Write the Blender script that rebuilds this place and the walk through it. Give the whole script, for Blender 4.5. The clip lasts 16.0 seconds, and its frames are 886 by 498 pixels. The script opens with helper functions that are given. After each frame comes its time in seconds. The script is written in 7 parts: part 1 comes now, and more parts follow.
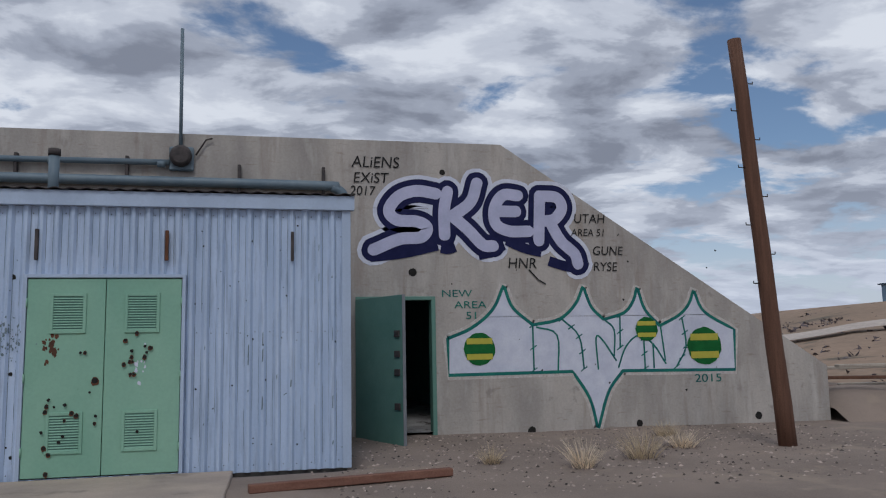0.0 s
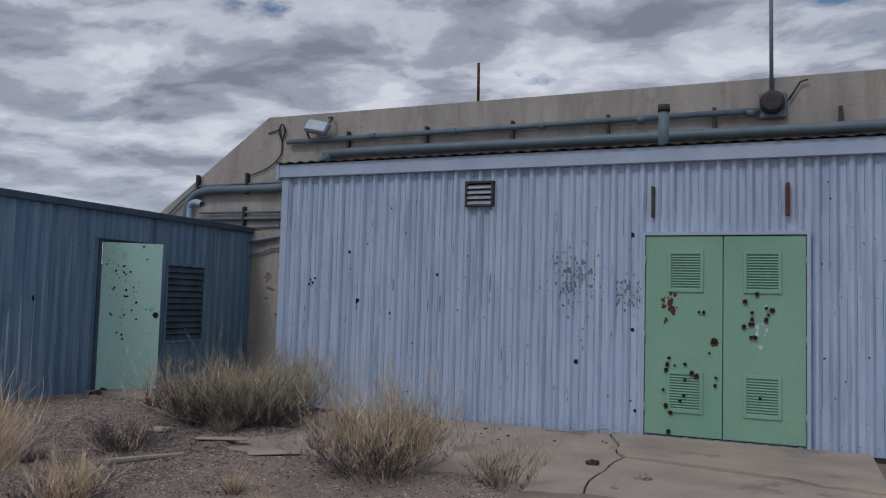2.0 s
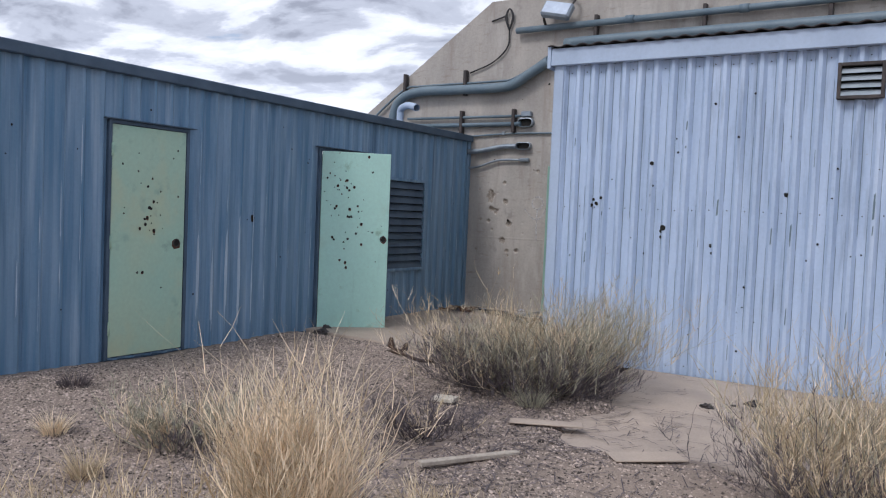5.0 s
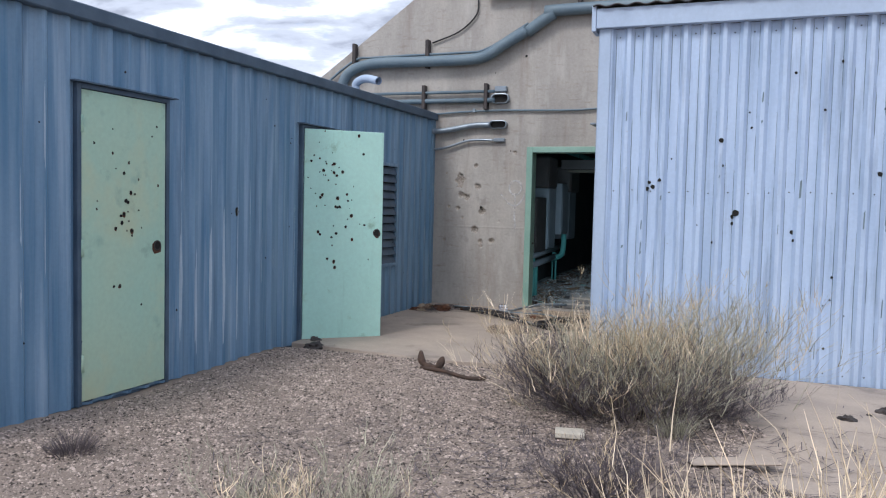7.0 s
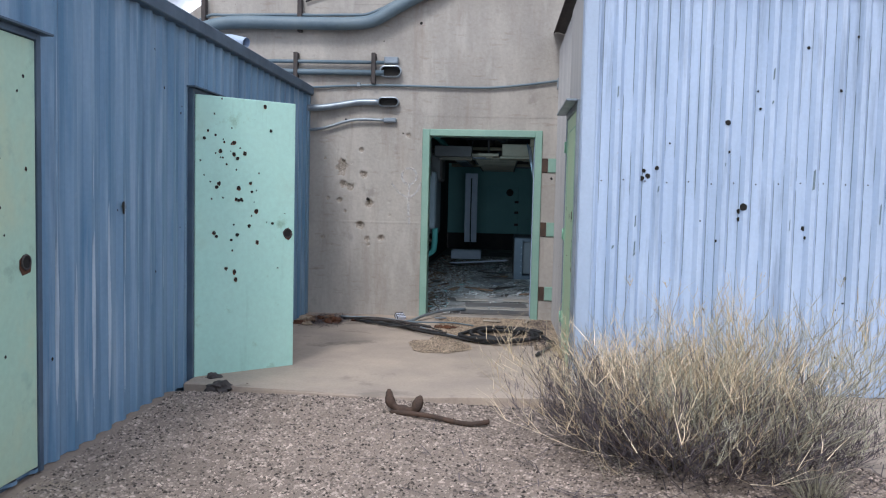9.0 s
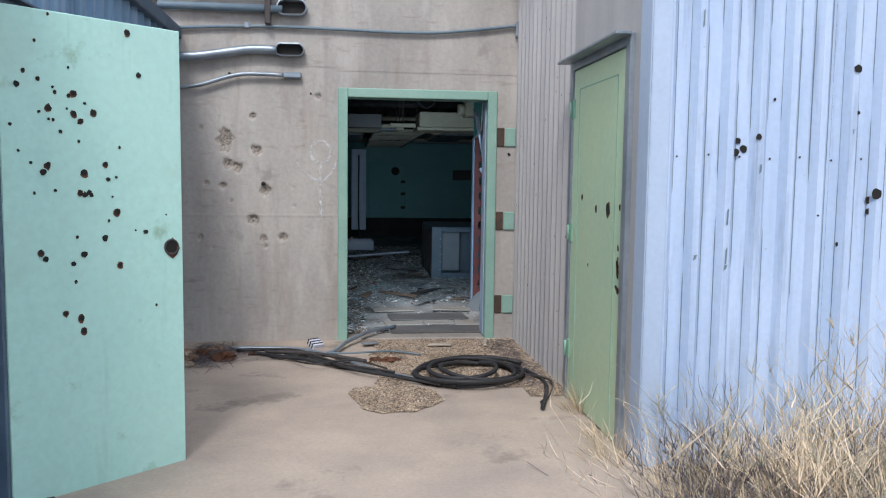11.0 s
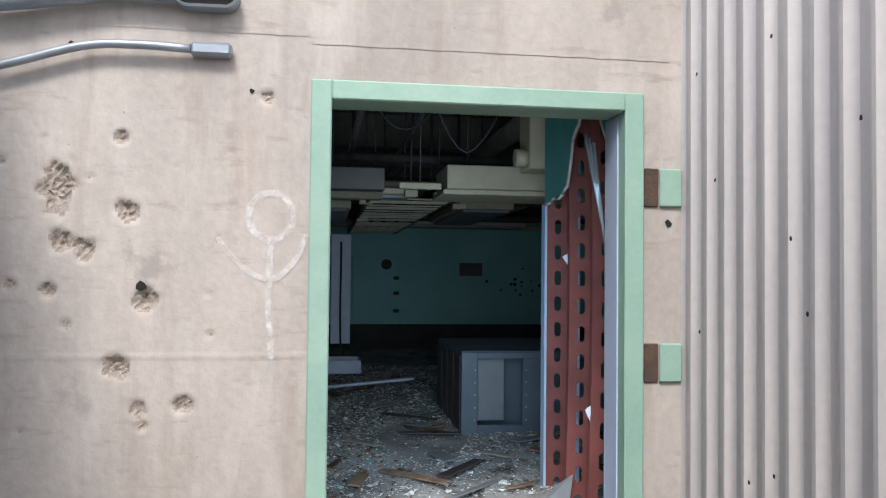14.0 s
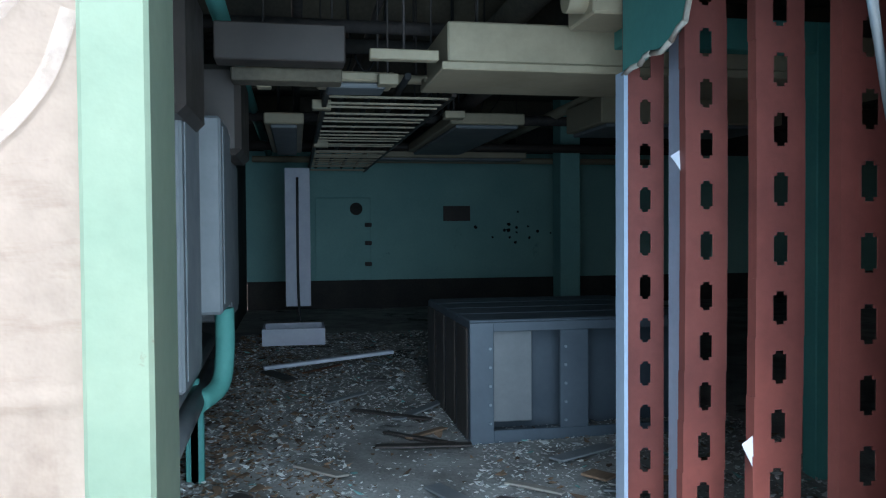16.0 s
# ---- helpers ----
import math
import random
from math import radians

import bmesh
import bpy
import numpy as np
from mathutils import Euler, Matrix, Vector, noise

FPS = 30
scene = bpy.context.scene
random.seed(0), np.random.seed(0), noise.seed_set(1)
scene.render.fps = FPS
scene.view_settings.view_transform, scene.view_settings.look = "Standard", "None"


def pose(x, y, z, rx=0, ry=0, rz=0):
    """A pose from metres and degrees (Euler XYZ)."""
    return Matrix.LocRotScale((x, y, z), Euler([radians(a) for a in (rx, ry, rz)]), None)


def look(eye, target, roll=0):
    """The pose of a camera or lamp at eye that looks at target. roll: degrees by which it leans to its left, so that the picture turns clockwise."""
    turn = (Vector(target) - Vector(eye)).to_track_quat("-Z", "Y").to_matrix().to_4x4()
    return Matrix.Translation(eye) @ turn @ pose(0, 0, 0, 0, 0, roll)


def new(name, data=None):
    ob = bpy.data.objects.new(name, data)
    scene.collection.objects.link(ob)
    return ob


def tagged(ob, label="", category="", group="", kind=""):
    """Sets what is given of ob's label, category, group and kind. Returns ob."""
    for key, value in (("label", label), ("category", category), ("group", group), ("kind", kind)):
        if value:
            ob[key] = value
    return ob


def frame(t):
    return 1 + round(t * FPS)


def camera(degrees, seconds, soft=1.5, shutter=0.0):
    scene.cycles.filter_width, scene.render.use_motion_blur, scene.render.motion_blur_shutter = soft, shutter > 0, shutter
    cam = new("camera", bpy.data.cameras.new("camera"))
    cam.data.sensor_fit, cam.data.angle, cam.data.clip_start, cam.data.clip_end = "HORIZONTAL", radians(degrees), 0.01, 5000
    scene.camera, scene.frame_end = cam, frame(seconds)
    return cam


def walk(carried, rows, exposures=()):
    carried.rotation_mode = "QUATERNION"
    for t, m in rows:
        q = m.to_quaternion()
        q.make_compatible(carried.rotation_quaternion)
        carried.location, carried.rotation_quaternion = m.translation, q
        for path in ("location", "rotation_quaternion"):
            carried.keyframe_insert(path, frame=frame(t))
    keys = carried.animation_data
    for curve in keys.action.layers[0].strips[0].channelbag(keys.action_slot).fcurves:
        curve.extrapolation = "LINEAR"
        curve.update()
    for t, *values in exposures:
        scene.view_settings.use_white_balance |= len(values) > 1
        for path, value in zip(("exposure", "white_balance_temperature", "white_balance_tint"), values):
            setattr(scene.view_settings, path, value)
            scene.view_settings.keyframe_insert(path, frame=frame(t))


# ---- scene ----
cam = camera(57.8, 16.0, soft=1.15)
PATH = [
    (0, (-0.021, -0.085, 1.389), (0.412, 1.851, 1.635), -1.1),
    (0.3, (-0.159, -0.071, 1.414), (0.083, 1.899, 1.662), -1.4),
    (0.5, (-0.322, -0.025, 1.393), (-0.214, 1.955, 1.653), -0.8),
    (1, (-0.611, 0.038, 1.388), (-0.855, 2.009, 1.625), 0.1),
    (1.5, (-0.912, 0.24, 1.443), (-1.456, 2.155, 1.629), 1.0),
    (2, (-1.184, 0.455, 1.455), (-1.963, 2.292, 1.586), 1.6),
    (2.5, (-1.559, 0.676, 1.483), (-2.498, 2.441, 1.555), 2.0),
    (3, (-1.943, 0.967, 1.488), (-2.978, 2.678, 1.512), 2.2),
    (3.5, (-2.394, 1.212, 1.454), (-3.472, 2.897, 1.443), 2.3),
    (4, (-2.815, 1.511, 1.468), (-3.91, 3.184, 1.421), 2.5),
    (4.5, (-3.385, 1.753, 1.471), (-4.468, 3.433, 1.402), 2.6),
    (5, (-3.906, 1.824, 1.486), (-4.964, 3.519, 1.399), 2.4),
    (5.2, (-4.099, 1.863, 1.497), (-5.144, 3.566, 1.404), 2.3),
    (7.5, (-6.638, 2.474, 1.454), (-7.202, 4.39, 1.336), 1.4),
    (8, (-7.125, 2.824, 1.462), (-7.524, 4.779, 1.338), 1.7),
    (8.5, (-7.621, 3.061, 1.443), (-7.887, 5.04, 1.322), 1.8),
    (10.8, (-8.903, 5.526, 1.504), (-8.703, 7.509, 1.333), 0.3),
    (11, (-8.94, 5.777, 1.493), (-8.705, 7.756, 1.318), 0.7),
    (11.5, (-8.937, 6.388, 1.47), (-8.631, 8.356, 1.297), 0.9),
    (12, (-8.94, 7.073, 1.438), (-8.606, 9.039, 1.289), 0.9),
    (12.5, (-8.97, 7.694, 1.415), (-8.628, 9.662, 1.309), 0.6),
    (13, (-8.994, 8.393, 1.464), (-8.73, 10.375, 1.438), -0.2),
    (13.5, (-9.016, 9.047, 1.534), (-8.722, 11.025, 1.569), 0.0),
    (14, (-8.965, 9.652, 1.488), (-8.674, 11.63, 1.55), 0.6),
    (14.5, (-8.923, 10.278, 1.476), (-8.637, 12.258, 1.449), -0.7),
    (15, (-8.853, 10.848, 1.45), (-8.544, 12.822, 1.378), -1.0),
    (15.5, (-8.795, 11.361, 1.422), (-8.422, 13.325, 1.371), -0.2),
    (16, (-8.769, 11.861, 1.368), (-8.409, 13.827, 1.314), -0.4),
]

EXPOSURES = [(0.0, -0.25, 5900, 11), (1.0, -0.55, 5850, 12), (2.0, -0.4, 5950, 13), (2.5, -0.2, 5950, 13), (3.5, 0.18, 6000, 13), (5.0, 0.58, 6000, 13), (7.5, 0.95, 5900, 11), (8.5, 1.02, 5900, 11), (11.0, 1.25, 5950, 11), (11.8, 1.42, 6100, 12), (12.5, 1.72, 6300, 15), (14.0, 1.9, 6350, 14), (15.0, 2.05, 6200, 13), (15.5, 2.2, 6150, 13), (16.0, 2.42, 6100, 12)]
walk(cam, [(t, look(eye, target, roll)) for t, eye, target, roll in PATH], EXPOSURES)

# ---- light: broken overcast sky and a wide, weak sun ----
SUN_ELEV, SUN_AZ = 48.0, 195.0   # degrees; azimuth clockwise from +y


def make_world():
    w = bpy.data.worlds.new("sky")
    scene.world = w
    w.use_nodes = True
    nt = w.node_tree
    nt.nodes.clear()
    N = nt.nodes.new
    L = nt.links.new
    out = N("ShaderNodeOutputWorld")
    bg = N("ShaderNodeBackground")
    L(bg.outputs[0], out.inputs[0])
    bg.inputs[1].default_value = 1.0
    sky = N("ShaderNodeTexSky")
    sky.sky_type = "NISHITA"
    sky.sun_disc = False
    sky.sun_elevation = radians(SUN_ELEV)
    sky.sun_rotation = radians(SUN_AZ)
    dim = N("ShaderNodeVectorMath")
    dim.operation = "SCALE"
    dim.inputs["Scale"].default_value = 0.09
    L(sky.outputs[0], dim.inputs[0])
    tc = N("ShaderNodeTexCoord")
    sep = N("ShaderNodeSeparateXYZ")
    L(tc.outputs["Generated"], sep.inputs[0])
    up = N("ShaderNodeMath")
    up.operation = "MAXIMUM"
    up.inputs[1].default_value = 0.0
    L(sep.outputs[2], up.inputs[0])
    lift = N("ShaderNodeMath")
    lift.inputs[1].default_value = 0.16
    L(up.outputs[0], lift.inputs[0])
    dx = N("ShaderNodeMath")
    dx.operation = "DIVIDE"
    dy = N("ShaderNodeMath")
    dy.operation = "DIVIDE"
    L(sep.outputs[0], dx.inputs[0])
    L(lift.outputs[0], dx.inputs[1])
    L(sep.outputs[1], dy.inputs[0])
    L(lift.outputs[0], dy.inputs[1])
    flat = N("ShaderNodeCombineXYZ")
    L(dx.outputs[0], flat.inputs[0])
    L(dy.outputs[0], flat.inputs[1])

    def cloud(scale, detail, rough, shift):
        mp = N("ShaderNodeMapping")
        mp.inputs["Location"].default_value = (shift, shift * 0.7, 0)
        mp.inputs["Scale"].default_value = (1.0, 1.25, 1.0)
        L(flat.outputs[0], mp.inputs[0])
        n = N("ShaderNodeTexNoise")
        n.inputs["Scale"].default_value = scale
        n.inputs["Detail"].default_value = detail
        n.inputs["Roughness"].default_value = rough
        n.inputs["Distortion"].default_value = 0.25
        L(mp.outputs[0], n.inputs["Vector"])
        return n.outputs["Fac"]

    def ramp(fac, stops):
        r = N("ShaderNodeValToRGB")
        r.color_ramp.interpolation = "EASE"
        while len(r.color_ramp.elements) < len(stops):
            r.color_ramp.elements.new(0.5)
        for e, (p, c) in zip(r.color_ramp.elements, stops):
            e.position, e.color = p, (*c, 1)
        L(fac, r.inputs[0])
        return r.outputs[0]

    shade = ramp(cloud(2.6, 8, 0.56, 3.1), [(0.36, (0.27, 0.285, 0.33)), (0.46, (0.41, 0.43, 0.48)), (0.55, (0.64, 0.655, 0.69)), (0.65, (0.84, 0.845, 0.85))])
    thin = N("ShaderNodeMath")   # the cloud sheet thins towards the east
    thin.operation = "MULTIPLY_ADD"
    thin.inputs[1].default_value = -0.11
    L(sep.outputs[0], thin.inputs[0])
    L(cloud(1.9, 8, 0.58, 11.4), thin.inputs[2])
    cover = ramp(thin.outputs[0], [(0.33, (0.0, 0.0, 0.0)), (0.43, (1, 1, 1))])
    mix = N("ShaderNodeMix")
    mix.data_type = "RGBA"
    L(cover, mix.inputs[0])
    L(dim.outputs[0], mix.inputs[6])
    L(shade, mix.inputs[7])
    # pale haze towards the horizon
    hz = ramp(sep.outputs[2], [(0.0, (0.75, 0.75, 0.75)), (0.22, (0, 0, 0))])
    mix2 = N("ShaderNodeMix")
    mix2.data_type = "RGBA"
    L(hz, mix2.inputs[0])
    L(mix.outputs[2], mix2.inputs[6])
    mix2.inputs[7].default_value = (0.66, 0.69, 0.76, 1)
    L(mix2.outputs[2], bg.inputs[0])


make_world()
sun = new("sun", bpy.data.lights.new("sun", "SUN"))
sun.data.energy, sun.data.angle, sun.data.color = 1.0, radians(14), (1.0, 0.95, 0.88)
sa, se = radians(SUN_AZ), radians(SUN_ELEV)
sun.matrix_world = look((math.sin(sa) * math.cos(se) * 40, math.cos(sa) * math.cos(se) * 40, math.sin(se) * 40), (0, 0, 0))

for lx, wide in ((-8.325, 1.2),):   # added area lamp in the doorway, brightening the room beyond the sky's own light
    glow = new("doorway_fill", bpy.data.lights.new("doorway_fill", "AREA"))
    glow.data.shape, glow.data.size, glow.data.size_y = "RECTANGLE", wide, 2.0
    glow.data.energy, glow.data.color, glow.data.spread = 4.4, (0.58, 0.84, 1.0), radians(104)
    glow.matrix_world = look((lx, 13.13, 1.15), (lx, 18.0, 0.8))


# ---- materials ----
def surf(name, c1, c2, scale=2.0, rough=0.7, metal=0.0, grain=50.0, bump=0.15, stretch=(1, 1, 1), spot=None, spot_at=0.64, spot_scale=4.0, rnd=0.0, island=0.0, spec=0.4, vary=0.0, streaks=()):
    """Two colours mixed by broad noise, a fine grain, optional stains and streaks, bump from the grain."""
    vary = vary or (0.05 if bump < 0.11 else 0.18)
    m = bpy.data.materials.new(name)
    m.use_nodes = True
    nt = m.node_tree
    N = nt.nodes.new
    L = nt.links.new
    p = nt.nodes["Principled BSDF"]
    p.inputs["Roughness"].default_value = rough
    p.inputs["Metallic"].default_value = metal
    p.inputs["Specular IOR Level"].default_value = spec
    tc = N("ShaderNodeTexCoord")
    mp = N("ShaderNodeMapping")
    mp.inputs["Scale"].default_value = stretch
    L(tc.outputs["Object"], mp.inputs[0])

    def nz(s, d=4.0, r=0.55, vec=None):
        n = N("ShaderNodeTexNoise")
        n.inputs["Scale"].default_value = s
        n.inputs["Detail"].default_value = d
        n.inputs["Roughness"].default_value = r
        L(vec or mp.outputs[0], n.inputs["Vector"])
        return n.outputs["Fac"]

    def rng(v, a, b):
        r = N("ShaderNodeMapRange")
        r.inputs[1].default_value, r.inputs[2].default_value = a, b
        L(v, r.inputs[0])
        return r.outputs[0]

    def mixc(f, a, b):
        x = N("ShaderNodeMix")
        x.data_type = "RGBA"
        if hasattr(f, "is_linked"):
            L(f, x.inputs[0])
        else:
            x.inputs[0].default_value = f
        for k, v in ((6, a), (7, b)):
            if hasattr(v, "is_linked"):
                L(v, x.inputs[k])
            else:
                x.inputs[k].default_value = (*v, 1)
        return x.outputs[2]

    col = mixc(rng(nz(scale, 6), 0.33, 0.67), c1, c2)
    fine = nz(grain, 3, 0.6, tc.outputs["Object"])
    hsv = N("ShaderNodeHueSaturation")
    val = N("ShaderNodeMapRange")
    val.inputs[1].default_value, val.inputs[2].default_value = 0.25, 0.75
    val.inputs[3].default_value, val.inputs[4].default_value = 1 - vary, 1 + vary
    L(fine, val.inputs[0])
    L(val.outputs[0], hsv.inputs["Value"])
    L(col, hsv.inputs["Color"])
    col = hsv.outputs[0]
    if rnd or island:
        if island:
            g = N("ShaderNodeNewGeometry")
            src = g.outputs["Random Per Island"]
        else:
            g = N("ShaderNodeObjectInfo")
            src = g.outputs["Random"]
        h2 = N("ShaderNodeHueSaturation")
        v2 = N("ShaderNodeMapRange")
        k = rnd or island
        v2.inputs[3].default_value, v2.inputs[4].default_value = 1 - k, 1 + k
        L(src, v2.inputs[0])
        L(v2.outputs[0], h2.inputs["Value"])
        L(col, h2.inputs["Color"])
        col = h2.outputs[0]
    if spot:
        col = mixc(rng(nz(spot_scale, 7, 0.65, tc.outputs["Object"]), spot_at, spot_at + 0.07), col, spot)
    for sc, st, ss, lo, hi, amount in streaks:   # colour, stretch, scale, range, strength
        m2 = N("ShaderNodeMapping")
        m2.inputs["Scale"].default_value = st
        m2.inputs["Location"].default_value = (3.1 * ss, 1.7, 0.4)
        L(tc.outputs["Object"], m2.inputs[0])
        f = rng(nz(ss, 6, 0.6, m2.outputs[0]), lo, hi)
        k = N("ShaderNodeMath")
        k.operation = "MULTIPLY"
        k.inputs[1].default_value = amount
        L(f, k.inputs[0])
        col = mixc(k.outputs[0], col, sc)
    L(col, p.inputs["Base Color"])
    rr = N("ShaderNodeMapRange")
    rr.inputs[3].default_value, rr.inputs[4].default_value = max(0.05, rough - 0.12), min(1, rough + 0.12)
    L(nz(scale * 3, 4), rr.inputs[0])
    L(rr.outputs[0], p.inputs["Roughness"])
    if bump:
        b = N("ShaderNodeBump")
        b.inputs["Strength"].default_value = bump
        b.inputs["Distance"].default_value = 0.01
        L(fine, b.inputs["Height"])
        L(b.outputs[0], p.inputs["Normal"])
    return m


M = {}
M["white_metal"] = surf("weathered_white_metal", (0.48, 0.575, 0.73), (0.38, 0.475, 0.63), 2.6, 0.55, 0.0, 35, 0.05, (3, 3, 0.35), spot=(0.24, 0.26, 0.33), spot_at=0.70, spot_scale=3.0, rnd=0.05, streaks=(((0.20, 0.25, 0.34), (9, 9, 0.7), 1.6, 0.55, 0.72, 0.55), ((0.62, 0.70, 0.82), (5, 5, 0.5), 1.1, 0.56, 0.74, 0.6), ((0.30, 0.27, 0.25), (1, 1, 1), 26, 0.70, 0.74, 0.6)))
M["white_trim"] = surf("white_trim", (0.45, 0.54, 0.68), (0.38, 0.46, 0.59), 2.0, 0.5, 0.0, 35, 0.04, (1, 1, 0.5))
M["grey_metal"] = surf("galvanised_sheet", (0.48, 0.46, 0.44), (0.40, 0.385, 0.38), 1.6, 0.5, 0.1, 30, 0.04, (3, 3, 0.3), rnd=0.05)
M["blue_metal"] = surf("weathered_blue_metal", (0.10, 0.205, 0.325), (0.22, 0.325, 0.44), 2.4, 0.45, 0.0, 40, 0.06, (4, 4, 0.25), spot=(0.30, 0.37, 0.46), spot_at=0.66, spot_scale=2.4, rnd=0.06, streaks=(((0.36, 0.45, 0.55), (10, 10, 0.35), 1.5, 0.54, 0.70, 0.55), ((0.05, 0.10, 0.17), (8, 8, 0.4), 1.2, 0.56, 0.72, 0.6)))
M["blue_dark"] = surf("blue_trim", (0.05, 0.08, 0.12), (0.09, 0.13, 0.18), 3.0, 0.5, 0.0, 40, 0.05)
M["mint"] = surf("mint_door_paint", (0.42, 0.68, 0.59), (0.47, 0.72, 0.63), 1.2, 0.5, 0.0, 30, 0.04, (1, 1, 0.6), streaks=(((0.27, 0.44, 0.38), (6, 6, 0.6), 1.4, 0.60, 0.78, 0.5), ((0.40, 0.50, 0.40), (1, 1, 1), 1.1, 0.54, 0.70, 0.4)), spot=(0.30, 0.47, 0.36), spot_at=0.63, spot_scale=2.2)
M["aged_mint"] = surf("aged_mint_paint", (0.40, 0.60, 0.48), (0.47, 0.59, 0.43), 1.1, 0.55, 0.0, 30, 0.04, (1, 1, 0.7), streaks=(((0.58, 0.58, 0.36), (1, 1, 0.8), 1.3, 0.52, 0.68, 0.6), ((0.22, 0.36, 0.31), (1, 1, 1), 3.5, 0.60, 0.72, 0.5)), spot=(0.30, 0.43, 0.34), spot_at=0.60, spot_scale=2.0)
M["blue_fade"] = surf("chalked_blue_paint", (0.36, 0.45, 0.55), (0.46, 0.55, 0.64), 5, 0.7, 0.0, 40, 0.05, (3, 3, 0.5))
M["sage"] = surf("sage_door_paint", (0.215, 0.41, 0.30), (0.27, 0.47, 0.345), 1.3, 0.55, 0.0, 30, 0.05, (1, 1, 0.5), spot=(0.18, 0.32, 0.23), spot_at=0.66, spot_scale=2.6)
M["lime"] = surf("pale_green_paint", (0.50, 0.62, 0.40), (0.46, 0.60, 0.42), 1.2, 0.5, 0.0, 30, 0.04, spot=(0.36, 0.46, 0.33), spot_at=0.68, spot_scale=2.0)
# green door paint with shade put into it: far door, frame, louvre gaps
M["door_dark"] = surf("shaded_green_paint", (0.10, 0.22, 0.18), (0.14, 0.27, 0.22), 1.5, 0.6, 0.0, 30, 0.05)
M["frame_green"] = surf("mint_frame_paint", (0.23, 0.38, 0.31), (0.29, 0.44, 0.36), 4.0, 0.5, 0.0, 40, 0.06, spot=(0.20, 0.15, 0.10), spot_at=0.68, spot_scale=8)
M["concrete"] = surf("weathered_concrete", (0.47, 0.43, 0.385), (0.33, 0.303, 0.275), 1.9, 0.9, 0.0, 26, 0.3, (1, 1, 0.35), spot=(0.33, 0.30, 0.27), spot_at=0.60, spot_scale=2.4, vary=0.08, streaks=(((0.27, 0.22, 0.18), (4, 4, 0.5), 1.3, 0.54, 0.72, 0.55), ((0.56, 0.53, 0.49), (2.5, 2.5, 0.6), 1.5, 0.54, 0.70, 0.6), ((0.22, 0.17, 0.13), (2, 2, 9), 2.2, 0.60, 0.76, 0.5), ((0.16, 0.13, 0.11), (1, 1, 1), 30, 0.69, 0.74, 0.6)))
M["aggregate"] = surf("exposed_aggregate", (0.44, 0.385, 0.33), (0.29, 0.25, 0.21), 40, 0.95, 0.0, 120, 0.8)
M["slab"] = surf("sandy_concrete_slab", (0.49, 0.395, 0.315), (0.36, 0.295, 0.245), 1.5, 0.9, 0.0, 60, 0.25, spot=(0.28, 0.23, 0.19), spot_at=0.57, spot_scale=1.3, vary=0.09)
M["ground"] = surf("desert_soil", (0.31, 0.243, 0.195), (0.225, 0.178, 0.145), 0.7, 0.95, 0.0, 70, 0.9, spot=(0.33, 0.26, 0.20), spot_at=0.57, spot_scale=0.6)
M["gravel"] = surf("gravel_stones", (0.36, 0.29, 0.245), (0.20, 0.16, 0.135), 8, 0.9, 0.0, 90, 0.3, island=0.9)
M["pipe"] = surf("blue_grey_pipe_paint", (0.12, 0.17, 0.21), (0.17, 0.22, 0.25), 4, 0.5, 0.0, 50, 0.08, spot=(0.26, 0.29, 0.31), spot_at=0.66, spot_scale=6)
M["conduit"] = surf("galvanised_conduit", (0.34, 0.38, 0.42), (0.24, 0.28, 0.32), 6, 0.4, 0.5, 60, 0.06)
M["black"] = surf("black_rubber", (0.018, 0.018, 0.02), (0.035, 0.034, 0.035), 6, 0.6, 0.0, 60, 0.1)
M["hole"] = surf("dark_hole", (0.012, 0.011, 0.010), (0.02, 0.018, 0.016), 20, 0.9, 0.0, 60, 0.0)
M["rust"] = surf("rust", (0.15, 0.06, 0.03), (0.07, 0.035, 0.022), 12, 0.9, 0.0, 80, 0.5)
M["iron"] = surf("dark_iron", (0.05, 0.045, 0.045), (0.09, 0.075, 0.07), 10, 0.7, 0.3, 60, 0.2)
M["scrap_iron"] = surf("dark_rusted_scrap", (0.06, 0.042, 0.034), (0.10, 0.06, 0.042), 14, 0.85, 0.0, 80, 0.5)
M["wood_pole"] = surf("creosoted_wood", (0.10, 0.048, 0.03), (0.15, 0.075, 0.046), 3, 0.85, 0.0, 60, 0.4, (8, 8, 0.5))
M["plank"] = surf("red_brown_timber", (0.17, 0.075, 0.05), (0.22, 0.11, 0.075), 3, 0.85, 0.0, 60, 0.4, (0.6, 6, 6))
M["old_wood"] = surf("bleached_timber", (0.46, 0.40, 0.33), (0.34, 0.29, 0.24), 3, 0.85, 0.0, 60, 0.4, (1, 4, 4))
M["straw"] = surf("dry_straw_stems", (0.60, 0.48, 0.32), (0.46, 0.36, 0.23), 6, 0.85, 0.0, 30, 0.0, island=0.35)
M["straw_pale"] = surf("pale_dry_stems", (0.84, 0.70, 0.52), (0.72, 0.57, 0.39), 6, 0.85, 0.0, 30, 0.0, island=0.3)
M["sagebrush"] = surf("grey_green_stems", (0.46, 0.43, 0.32), (0.30, 0.28, 0.21), 6, 0.85, 0.0, 30, 0.0, island=0.35)
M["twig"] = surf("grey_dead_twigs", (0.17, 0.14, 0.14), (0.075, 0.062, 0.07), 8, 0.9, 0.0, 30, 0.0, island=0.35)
M["paint_white"] = surf("white_spray_paint", (0.66, 0.68, 0.76), (0.56, 0.58, 0.68), 5, 0.7, 0.0, 30, 0.1)
